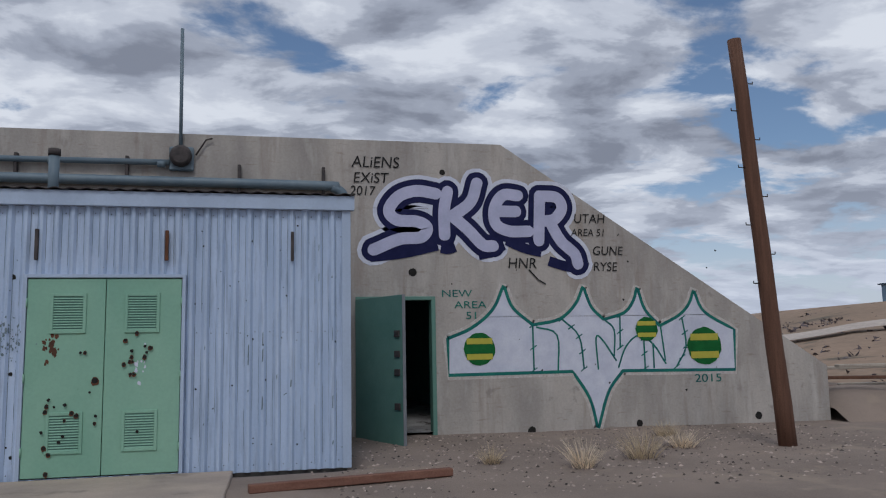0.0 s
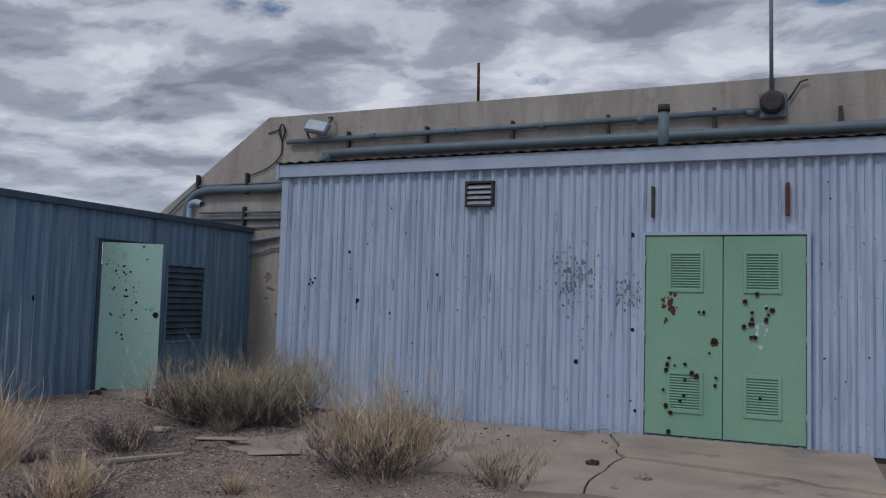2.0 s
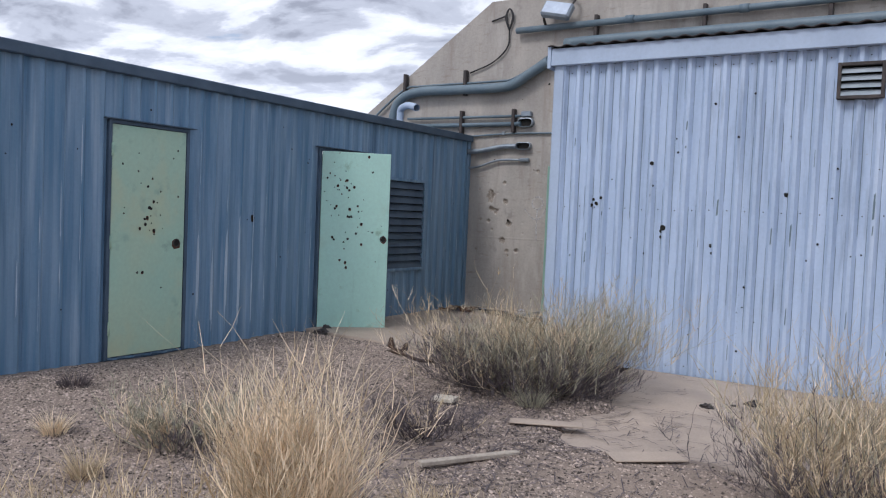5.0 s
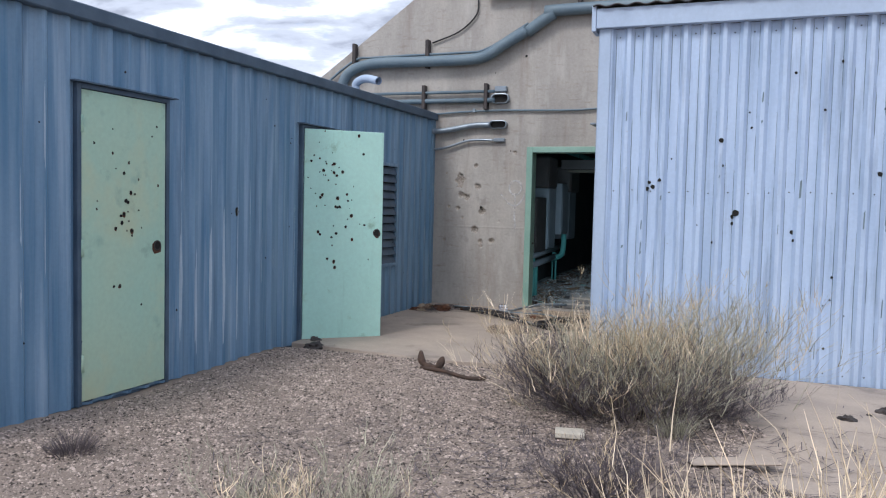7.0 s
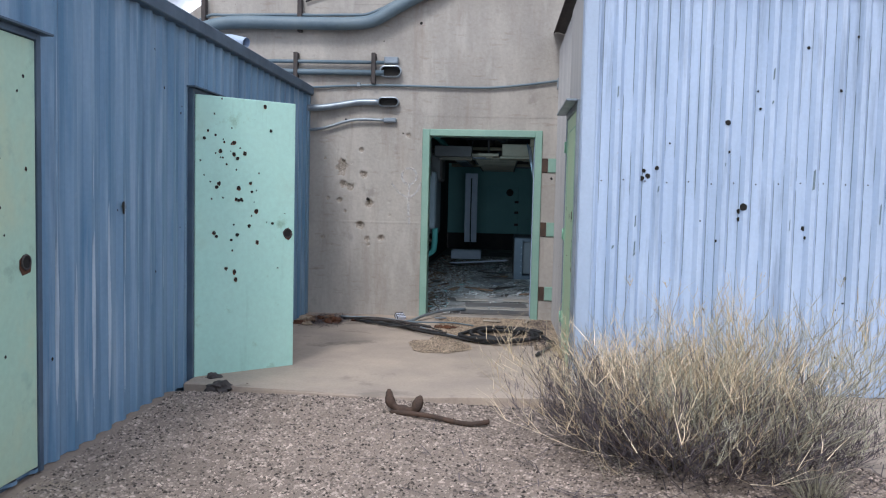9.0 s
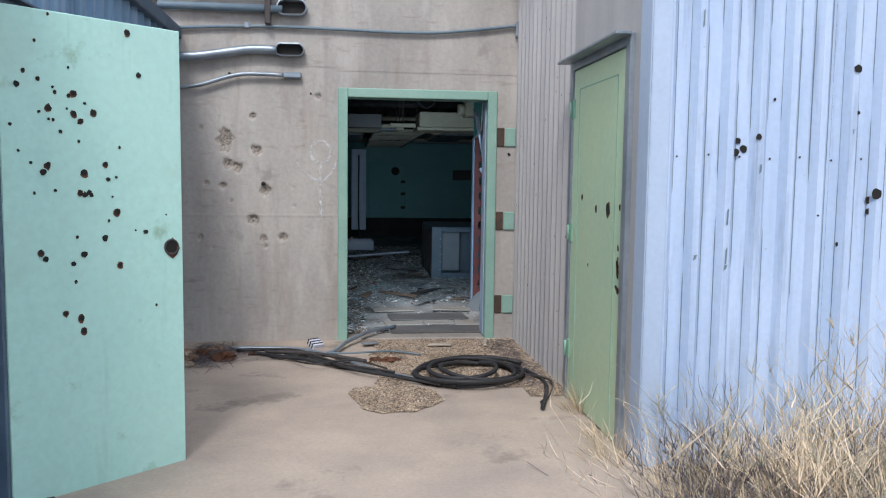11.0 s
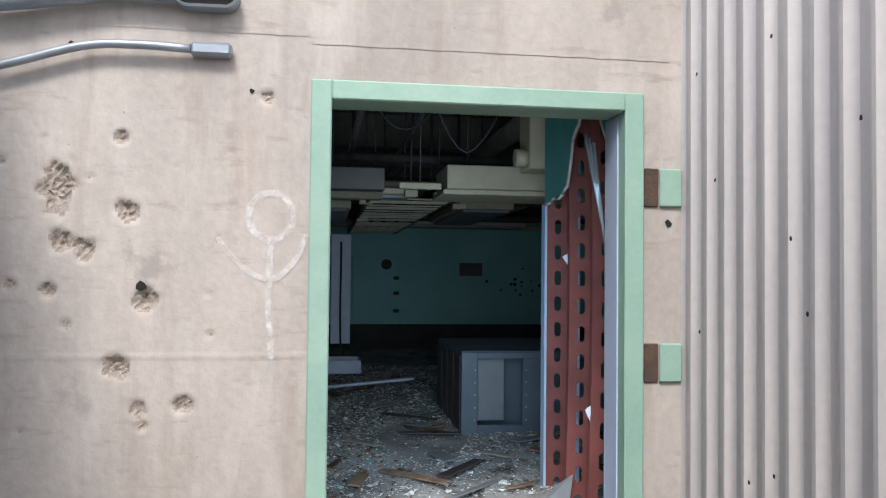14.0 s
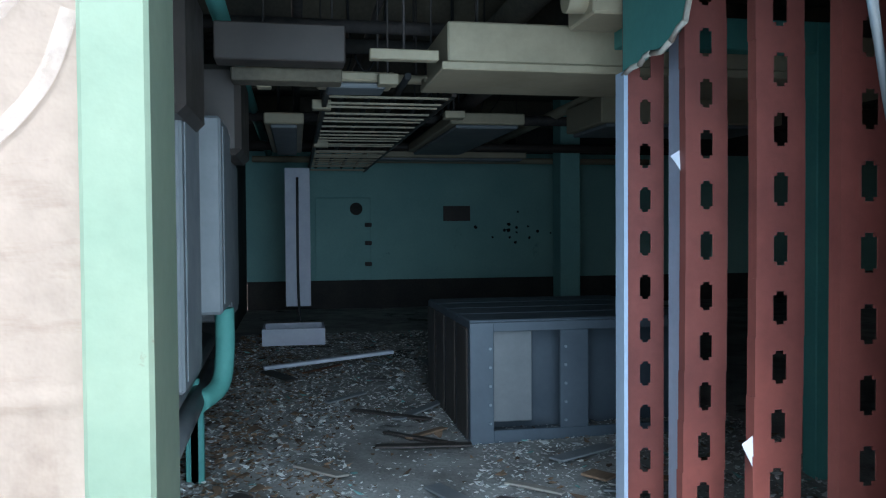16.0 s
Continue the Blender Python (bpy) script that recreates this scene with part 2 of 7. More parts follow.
M["paint_navy"] = surf("navy_spray_paint", (0.012, 0.014, 0.055), (0.02, 0.022, 0.075), 6, 0.6, 0.0, 30, 0.1, spec=0.08)
M["paint_lilac"] = surf("lilac_spray_paint", (0.50, 0.50, 0.66), (0.42, 0.43, 0.58), 4, 0.7, 0.0, 30, 0.1)
M["paint_black"] = surf("black_spray_paint", (0.02, 0.02, 0.02), (0.04, 0.04, 0.04), 8, 0.7, 0.0, 30, 0.0, spec=0.08)
M["paint_teal"] = surf("teal_spray_paint", (0.02, 0.13, 0.13), (0.03, 0.20, 0.15), 5, 0.7, 0.0, 30, 0.0, spec=0.08)
M["paint_green"] = surf("green_spray_paint", (0.015, 0.11, 0.03), (0.02, 0.15, 0.04), 6, 0.7, 0.0, 30, 0.0, spec=0.08)
M["paint_yellow"] = surf("yellow_spray_paint", (0.52, 0.46, 0.06), (0.44, 0.42, 0.05), 6, 0.7, 0.0, 30, 0.0)
M["chalk"] = surf("faded_white_paint", (0.60, 0.57, 0.54), (0.46, 0.42, 0.375), 22, 0.9, 0.0, 60, 0.2)
M["chalk_worn"] = surf("worn_chalk_line", (0.80, 0.79, 0.78), (0.70, 0.68, 0.66), 22, 0.9, 0.0, 60, 0.2)


def wear_through(mat, scale, low, high):
    """Rub a thin coat through in patches, so that the wall under it shows."""
    nt = mat.node_tree
    out = [n for n in nt.nodes if n.type == "OUTPUT_MATERIAL"][0]
    src = out.inputs["Surface"].links[0].from_socket
    co = nt.nodes.new("ShaderNodeTexCoord")
    nz = nt.nodes.new("ShaderNodeTexNoise")
    nz.inputs["Scale"].default_value = scale
    nz.inputs["Detail"].default_value = 5
    mr = nt.nodes.new("ShaderNodeMapRange")
    mr.inputs["From Min"].default_value = low
    mr.inputs["From Max"].default_value = high
    mix = nt.nodes.new("ShaderNodeMixShader")
    clear = nt.nodes.new("ShaderNodeBsdfTransparent")
    nt.links.new(co.outputs["Object"], nz.inputs["Vector"])
    nt.links.new(nz.outputs["Fac"], mr.inputs["Value"])
    nt.links.new(mr.outputs["Result"], mix.inputs["Fac"])
    nt.links.new(clear.outputs["BSDF"], mix.inputs[1])
    nt.links.new(src, mix.inputs[2])
    nt.links.new(mix.outputs["Shader"], out.inputs["Surface"])


wear_through(M["chalk_worn"], 16, 0.24, 0.95)
M["teal_wall"] = surf("teal_wall_paint", (0.30, 0.56, 0.52), (0.24, 0.48, 0.46), 1.4, 0.6, 0.0, 30, 0.08, spot=(0.09, 0.22, 0.23), spot_at=0.66, spot_scale=1.5)
M["teal_board"] = surf("teal_plasterboard", (0.10, 0.32, 0.28), (0.08, 0.27, 0.25), 3, 0.7, 0.0, 40, 0.1)
M["gypsum"] = surf("torn_gypsum", (0.62, 0.58, 0.52), (0.45, 0.40, 0.34), 20, 0.95, 0.0, 80, 0.5)
M["stud"] = surf("red_primer_steel", (0.27, 0.08, 0.066), (0.20, 0.06, 0.052), 5, 0.55, 0.1, 50, 0.06)
M["beige"] = surf("beige_enamel", (0.44, 0.37, 0.26), (0.36, 0.30, 0.21), 3, 0.5, 0.0, 40, 0.05)
M["grey_cab"] = surf("blue_grey_cabinet_paint", (0.11, 0.135, 0.165), (0.08, 0.10, 0.125), 3, 0.45, 0.1, 40, 0.05)
M["panel_grey"] = surf("light_grey_panel", (0.23, 0.24, 0.25), (0.17, 0.18, 0.195), 3, 0.5, 0.0, 40, 0.05)
M["dark_cab"] = surf("dark_brown_cabinet", (0.045, 0.036, 0.033), (0.07, 0.056, 0.05), 3, 0.45, 0.0, 40, 0.05)
M["room_dark"] = surf("dark_wall", (0.06, 0.055, 0.05), (0.035, 0.035, 0.035), 2, 0.9, 0.0, 40, 0.2)
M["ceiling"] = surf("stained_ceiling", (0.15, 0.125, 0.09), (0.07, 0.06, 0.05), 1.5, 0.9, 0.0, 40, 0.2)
M["debris_floor"] = surf("littered_floor", (0.42, 0.41, 0.40), (0.20, 0.19, 0.18), 3.0, 0.9, 0.0, 50, 0.8, spot=(0.08, 0.07, 0.065), spot_at=0.58, spot_scale=2.2)
M["debris"] = surf("plaster_chips", (0.85, 0.86, 0.86), (0.50, 0.48, 0.46), 10, 0.9, 0.0, 60, 0.2, island=0.6)
M["litter_brown"] = surf("brown_litter", (0.30, 0.19, 0.12), (0.14, 0.09, 0.065), 8, 0.9, 0.0, 60, 0.2, island=0.6)
M["litter_teal"] = surf("teal_paint_flakes", (0.30, 0.55, 0.52), (0.20, 0.42, 0.42), 8, 0.8, 0.0, 60, 0.1, island=0.4)
M["litter_tan"] = surf("tan_grit", (0.40, 0.31, 0.225), (0.24, 0.18, 0.13), 10, 0.9, 0.0, 60, 0.2, island=0.7)
M["tile_dark"] = surf("dark_floor_tile", (0.10, 0.095, 0.095), (0.14, 0.13, 0.125), 4, 0.7, 0.0, 60, 0.2)
M["tile_pale"] = surf("pale_broken_tile", (0.62, 0.56, 0.46), (0.50, 0.45, 0.37), 9, 0.8, 0.0, 60, 0.2)
M["tile_light"] = surf("tan_floor_tile", (0.36, 0.32, 0.28), (0.29, 0.26, 0.23), 4, 0.75, 0.0, 60, 0.2)
M["lamp_glass"] = surf("cloudy_lamp_glass", (0.55, 0.62, 0.72), (0.45, 0.52, 0.62), 5, 0.25, 0.0, 40, 0.0)
M["hill"] = surf("scrub_hillside", (0.36, 0.25, 0.17), (0.24, 0.175, 0.12), 0.05, 0.95, 0.0, 2.0, 0.3, spot=(0.14, 0.115, 0.08), spot_at=0.58, spot_scale=0.25)
M["track"] = surf("pale_dirt_track", (0.55, 0.48, 0.42), (0.48, 0.41, 0.35), 0.3, 0.95, 0.0, 4, 0.2)


# ---- building helpers ----
def BM():
    return bmesh.new()


def box(bm, x0, x1, y0, y1, z0, z1, bevel=0.0, turn=None):
    vs = [bm.verts.new((x, y, z)) for x in (x0, x1) for y in (y0, y1) for z in (z0, z1)]
    fs = [bm.faces.new([vs[i] for i in q]) for q in ((0, 1, 3, 2), (4, 6, 7, 5), (0, 4, 5, 1), (2, 3, 7, 6), (0, 2, 6, 4), (1, 5, 7, 3))]
    if bevel:
        es = list({e for f in fs for e in f.edges})
        r = bmesh.ops.bevel(bm, geom=es, offset=bevel, segments=1, affect="EDGES")
        vs = list({v for f in r["faces"] for v in f.verts})
    if turn is not None:
        bmesh.ops.transform(bm, matrix=turn, verts=[v for v in vs if v.is_valid])
    return bm


def tube(bm, pts, r, n=8, cap=True):
    """A round bar swept along points; r may be one radius or one for each point."""
    pts = [Vector(p) for p in pts]
    rs = r if isinstance(r, (list, tuple)) else [r] * len(pts)
    rings = []
    ref = None
    for i, p in enumerate(pts):
        d = (pts[min(i + 1, len(pts) - 1)] - pts[max(i - 1, 0)]).normalized()
        if ref is None:
            ref = d.orthogonal().normalized()
        u = (ref - d * ref.dot(d)).normalized()
        ref = u
        v = d.cross(u)
        rings.append([bm.verts.new(p + (u * math.cos(a) + v * math.sin(a)) * rs[i]) for a in (2 * math.pi * k / n for k in range(n))])
    for a, b in zip(rings, rings[1:]):
        for k in range(n):
            f = bm.faces.new((a[k], a[(k + 1) % n], b[(k + 1) % n], b[k]))
            f.smooth = True
    if cap:
        bm.faces.new(rings[0][::-1])
        bm.faces.new(rings[-1])
    return bm


def smooth_path(pts, n=6):
    """Points of a curve through pts."""
    P = [Vector(p) for p in pts]
    P = [P[0] * 2 - P[1]] + P + [P[-1] * 2 - P[-2]]
    out = []
    for i in range(1, len(P) - 2):
        for k in range(n):
            t = k / n
            a, b, c, d = P[i - 1], P[i], P[i + 1], P[i + 2]
            out.append(0.5 * ((2 * b) + (c - a) * t + (2 * a - 5 * b + 4 * c - d) * t * t + (3 * b - a - 3 * c + d) * t ** 3))
    out.append(P[-2])
    return out


def mesh_of(name, bm):
    me = bpy.data.meshes.new(name)
    bmesh.ops.recalc_face_normals(bm, faces=bm.faces)
    bm.to_mesh(me)
    bm.free()
    return me


def part(name, bm, material, parent, label=""):
    """Links a bmesh (in world metres) as one mesh under a thing or a part."""
    me = mesh_of(name, bm)
    me.materials.append(M[material])
    ob = new(name, me)
    ob.parent = parent
    m = Matrix.Identity(4)
    p = parent
    chain = []
    while p is not None:
        chain.append(p)
        p = p.parent
    for q in reversed(chain):
        m = m @ q.matrix_parent_inverse @ q.matrix_basis
    ob.matrix_parent_inverse = m.inverted()
    if label:
        ob["label"] = label
    return ob


def thing(name, at, label, category, group="", kind=""):
    ob = new(name)
    ob.empty_display_size = 0.1
    ob.location = at
    return tagged(ob, label, category, group, kind)


def solid(name, bm, material, label, category, group="", kind=""):
    me = mesh_of(name, bm)
    me.materials.append(M[material])
    return tagged(new(name, me), label, category, group, kind)


def splat(bm, centre, u, v, r, rnd_, n=9, rough_=0.25):
    """A small uneven flat spot in the plane of u and v."""
    c = Vector(centre)
    ring = []
    for k in range(n):
        a = 2 * math.pi * k / n
        q = r * (1 + rnd_.uniform(-rough_, rough_))
        ring.append(bm.verts.new(c + u * math.cos(a) * q + v * math.sin(a) * q))
    bm.faces.new(ring)


X, Y, Z = Vector((1, 0, 0)), Vector((0, 1, 0)), Vector((0, 0, 1))

# plan: the concrete front, the white shed's front and flank, the blue shed's flank
CY, WY, WX0, WX1, BX = 12.93, 9.61, -7.47, 0.99, -10.395
WALL_T = 0.18
DOOR = (-9.03, -7.62, 2.27)
DOOR2 = (1.42, 2.74, 2.25)


# ---- ground ----
def ground_z(x, y):
    h = 0.05 * noise.noise(Vector((x * 0.5, y * 0.5, 3))) + 0.02 * noise.noise(Vector((x * 2.1, y * 2.1, 7)))
    on_slab = min((x + 6.1) / 0.5, (-0.5 - x) / 0.3, (y - 6.6) / 0.4)
    on_slab = min(max(on_slab + 1.2 * noise.noise(Vector((x * 1.3, y * 1.3, 1))), 0), 1)
    alcove = min(max(min((y - 8.95) / 0.2, (-7.3 - x) / 0.2), 0), 1)
    shed = 1.0 if (x > -7.6 and y > 9.5 and x < 1.1) else 0.0
    k = max(on_slab, alcove, shed)
    near = (0.012 + h * 0.7) * (1 - k) - 0.07 * k
    near += (0.035 * math.exp(-((x + 6.3) / 1.0) ** 2 - ((y - 7.5) / 1.6) ** 2) + (0.035 * math.exp(-((y - 6.4) / 0.45) ** 2) if -6.5 < x < -0.9 else 0)) * (1 - k * 0.6)
    if x > 1.0:
        near += -0.03 * min((x - 1.0) / 2, 1)
    d = math.hypot(x, y)
    far = 0.0
    if x > 14:
        far = min((x - 14) / 40, 1) ** 1.3 * (5.2 + 2.4 * noise.noise(Vector((x * 0.02, y * 0.02, 5)))) * min(max((y + 20) / 40, 0), 1)
        far += min((x - 14) / 10, 1) * 0.5 * noise.noise(Vector((x * 0.12, y * 0.12, 9)))
    if d > 40 and x <= 14:
        far = 1.2 * noise.noise(Vector((x * 0.02, y * 0.02, 2)))
    return near + far


def axis_steps(a, b, step, reach):
    out = list(np.arange(a, b + 1e-6, step))
    s, p = step, b
    while p < reach:
        s *= 1.28
        p += s
        out.append(p)
    s, p = step, a
    while p > -reach:
        s *= 1.28
        p -= s
        out.insert(0, p)
    return out


def make_ground():
    xs, ys = axis_steps(-11.0, 6.5, 0.11, 900), axis_steps(0.5, 13.2, 0.11, 900)
    verts = [(x, y, ground_z(x, y)) for y in ys for x in xs]
    w = len(xs)
    faces = [(j * w + i, j * w + i + 1, (j + 1) * w + i + 1, (j + 1) * w + i) for j in range(len(ys) - 1) for i in range(w - 1)]
    me = bpy.data.meshes.new("ground")
    me.from_pydata(verts, [], faces)
    me.materials.append(M["ground"])
    me.materials.append(M["hill"])
    for p in me.polygons:
        p.use_smooth = True
        c = p.center
        if c.x > 16 or c.length > 45:
            p.material_index = 1
    tagged(new("ground", me), "dry desert soil with gravel, sand and low undulations", "ground", kind="structure")


make_ground()


def prism(bm, poly, z0, z1, bevel=0.0):
    lo = [bm.verts.new((x, y, z0)) for x, y in poly]
    hi = [bm.verts.new((x, y, z1)) for x, y in poly]
    n = len(poly)
    bm.faces.new(lo[::-1])
    top = bm.faces.new(hi)
    for i in range(n):
        bm.faces.new((lo[i], lo[(i + 1) % n], hi[(i + 1) % n], hi[i]))
    if bevel:
        bmesh.ops.bevel(bm, geom=list(top.edges), offset=bevel, segments=1, affect="EDGES")


def jag(a, b, n, amp, seed):
    r = random.Random(seed)
    a, b = Vector(a), Vector(b)
    d = (b - a)
    s = Vector((-d.y, d.x)).normalized()
    return [tuple(a + d * (i / n) + (s * r.uniform(-amp, amp) if 0 < i < n else s * 0)) for i in range(n + 1)]


def make_slabs():
    crack = jag((-2.95, 9.6), (-2.57, 8.25), 8, 0.05, 3)
    crack2 = jag((-2.57, 8.25), (-2.62, 6.4), 8, 0.05, 4)
    cross = jag((-2.57, 8.25), (-0.38, 7.72), 9, 0.04, 5)
    g = 0.012
    apron = thing("pavement_apron", (-3, 8.2, 0), "cracked sand-dusted concrete apron before the white shed", "pavement", kind="structure")
    a = BM()
    prism(a, [(-6.5, 9.6)] + [(x - g, y) for x, y in crack] + [(x - g, y) for x, y in crack2[1:]] + [(-6.4, 6.3)], -0.1, 0.03, 0.008)
    part("slab", a, "slab", apron)
    b = BM()
    prism(b, [(x + g, y) for x, y in crack] + [(x, y + g) for x, y in cross[1:]] + [(-0.36, 9.6)], -0.1, 0.055, 0.01)
    part("slab", b, "slab", apron)
    c = BM()
    prism(c, [(x + g, y - g) for x, y in crack2] + [(-1.1, 6.7), (-0.7, 7.2)] + [(x, y - g) for x, y in cross[:0:-1]], -0.1, 0.03, 0.008)
    part("slab", c, "slab", apron)
    al = BM()
    prism(al, [(-10.39, 9.16), (-9.9, 9.09), (-8.93, 8.99), (-7.93, 9.09), (-7.3, 9.14), (-7.3, 12.95), (-10.39, 12.95)], -0.1, 0.04, 0.012)
    solid("pavement_alcove", al, "slab", "sandy concrete slab between the two sheds", "pavement", kind="structure")


make_slabs()


# ---- the concrete bunker front ----
def roof_z(x):
    if x < -10.11:
        return 4.83 + (x + 10.11) * 0.70
    if x < 3.94:
        return 4.83 + (x + 10.11) / 14.05 * 0.04
    return max(4.87 - (x - 3.94) * 0.64, 0.95)


def make_bunker():
    PX0, PX1, PZ0, PZ1 = -10.39, DOOR[0], 0.0, 2.72
    xs = [-16.2, -13.5, -12.0, -10.39, -10.11, DOOR[0], DOOR[1], -5, -2, DOOR2[0], DOOR2[1], 3.94, 5.5, 7.0, 8.5, 10.07]
    bm = BM()

    def quad(a, b, c, d):
        bm.faces.new([bm.verts.new(p) for p in (a, b, c, d)])

    y0, y1 = CY, CY + WALL_T
    for x0, x1 in zip(xs, xs[1:]):
        z0 = -0.3
        z0 = DOOR[2] if x0 == DOOR[0] else DOOR2[2] if x0 == DOOR2[0] else z0
        za, zb = max(roof_z(x0), 0.3), max(roof_z(x1), 0.3)
        zf = PZ1 if PX0 - 0.001 <= x0 and x1 <= PX1 + 0.001 else z0
        quad((x0, y0, zf), (x1, y0, zf), (x1, y0, zb), (x0, y0, za))
        if z0 != zf:
            quad((x0, y0, -0.3), (x1, y0, -0.3), (x1, y0, 0.0), (x0, y0, 0.0))
        quad((x1, y1, z0), (x0, y1, z0), (x0, y1, za), (x1, y1, zb))
        quad((x0, y0, za), (x1, y0, zb), (x1, y1, zb), (x0, y1, za))
        if z0 > 0:
            quad((x0, y0, z0), (x0, y1, z0), (x1, y1, z0), (x1, y0, z0))
            for x in (x0, x1):
                quad((x, y0, -0.3), (x, y1, -0.3), (x, y1, z0), (x, y0, z0))
    for x in (xs[0], xs[-1]):
        z = max(roof_z(x), 0.3)
        quad((x, y0, -0.3), (x, y1, -0.3), (x, y1, z), (x, y0, z))
    me = mesh_of("wall_north", bm)
    me.materials.append(M["concrete"])
    wall = tagged(new("wall_north", me), "weathered grey concrete bunker front with sloping shoulders", "wall", kind="structure")

    # the pocked stretch beside the doorway, with craters knocked into it
    pits = [(-9.99, 1.81, 0.085, 1.6), (-9.76, 2.01, 0.045, 1), (-9.73, 1.72, 0.06, 1), (-9.98, 1.60, 0.06, 1), (-9.89, 1.57, 0.06, 1), (-10.02, 1.41, 0.045, 1),
            (-9.65, 1.37, 0.065, 1), (-10.16, 1.43, 0.035, 1), (-9.95, 1.28, 0.03, 1), (-9.76, 1.11, 0.075, 0.8), (-9.51, 0.96, 0.06, 0.8), (-9.68, 0.95, 0.045, 1),
            (-9.2, 2.19, 0.04, 1), (-10.22, 0.96, 0.035, 1), (-9.41, 1.24, 0.02, 1), (-9.42, 1.40, 0.018, 1), (-10.11, 0.87, 0.02, 1), (-9.87, 1.85, 0.02, 1),
            (-10.05, 2.0, 0.02, 1), (-9.66, 0.88, 0.03, 1), (-9.55, 1.9, 0.015, 1), (-9.3, 1.05, 0.015, 1), (-10.2, 1.9, 0.03, 1)]
    nx, nz = 118, 236
    verts, deep = [], []
    for j in range(nz + 1):
        for i in range(nx + 1):
            x = PX0 + (PX1 - PX0) * i / nx
            z = PZ0 + (PZ1 - PZ0) * j / nz
            d = 0.0
            for px, pz, pr, tall in pits:
                q = math.hypot(x - px, (z - pz) / tall) / (0.88 * pr * (1 + 0.45 * noise.noise(Vector((x * 22, z * 22, px)))))
                if q < 1:
                    d = max(d, min(1.6 * (1 - q), 1) * min(pr * 0.42, 0.026) * (1 + 0.7 * noise.noise(Vector((x * 70, z * 70, 1)))))
            deep.append(d)
            soft = 0.0015 * noise.noise(Vector((x * 9, z * 9, 4)))
            line = 0.004 if abs(z - 1.15) < 0.008 else 0.0
            edge = 0 < i < nx and 0 < j < nz
            verts.append((x, CY + ((d + soft - line) if edge else 0), z))
    faces = [(j * (nx + 1) + i, j * (nx + 1) + i + 1, (j + 1) * (nx + 1) + i + 1, (j + 1) * (nx + 1) + i) for j in range(nz) for i in range(nx)]
    me = bpy.data.meshes.new("pocked_panel")
    me.from_pydata(verts, [], faces)
    me.materials.append(M["concrete"])
    me.materials.append(M["aggregate"])
    for p in me.polygons:
        if sum(deep[v] for v in p.vertices) / 4 > 0.006:
            p.material_index = 1
        else:
            p.use_smooth = True
    ob = new("pocked_panel", me)
    ob.parent = wall
    ob["label"] = "bullet-pocked concrete with exposed aggregate craters"
    # form-board seams
    for k, (xa, xb, z) in enumerate(((-10.38, -9.04, 2.45), (-7.61, -7.5, 1.15), (-9.03, -7.5, 2.42), (2.75, 9.0, 1.9), (-9.9, 3.7, 3.72))):
        bm = BM()
        n = 24
        pts = [(xa + (xb - xa) * i / n, z + 0.006 * noise.noise(Vector((i * 0.7, k, 0)))) for i in range(n + 1)]
        up = [bm.verts.new((x, CY - 0.003, q + 0.004)) for x, q in pts]
        dn = [bm.verts.new((x, CY - 0.003, q - 0.004)) for x, q in pts]
        for i in range(n):
            bm.faces.new((dn[i], dn[i + 1], up[i + 1], up[i]))
        part("form_seam", bm, "concrete", wall)
    # round drain holes and small fixings
    r = random.Random(4)
    bm = BM()
    for x, z, q in ((2.37, 2.65, 0.07), (4.35, 0.0, 0.07), (6.3, 0.05, 0.06), (8.6, 0.1, 0.07), (2.9, 4.35, 0.05)):
        splat(bm, (x, CY - 0.004, z), X, Z, q, r, 14, 0.08)
    for _ in range(60):
        splat(bm, (r.uniform(-10, 8), CY - 0.004, r.uniform(0.3, 4.2)), X, Z, r.uniform(0.006, 0.02), r, 7)
    part("drain_holes", bm, "hole", wall, "dark round holes in the concrete")
    # earth roof behind the parapet, and the room's shell
    bm = BM()
    box(bm, -10.0, 3.6, CY + WALL_T + 0.01, 24.2, 3.05, 3.3)
    tagged(solid("ceiling", bm, "ceiling", "stained low ceiling slab", "ceiling", kind="structure"))
    return wall


bunker = make_bunker()


def ribbon(bm, pts, w, off, closed=False):
    """A painted stroke on the concrete front: pts in x and z, width w, off metres proud."""
    P = [Vector((x, CY - off, z)) for x, z in pts]
    n = len(P)
    L_, R_ = [], []
    for i, p in enumerate(P):
        a = P[(i - 1) % n] if closed else P[max(i - 1, 0)]
        b = P[(i + 1) % n] if closed else P[min(i + 1, n - 1)]
        d = (b - a).normalized()
        s = Vector((-d.z, 0, d.x)) * w / 2
        L_.append(bm.verts.new(p + s))
        R_.append(bm.verts.new(p - s))
    for i in range(n if closed else n - 1):
        j = (i + 1) % n
        bm.faces.new((L_[i], R_[i], R_[j], L_[j]))


def arc2(pts, n=6):
    return [(v.x, v.y) for v in smooth_path([(x, z, 0) for x, z in pts], n)]


def poly_face(bm, pts, off):
    f = bm.faces.new([bm.verts.new((x, CY - off, z)) for x, z in pts])
    return f


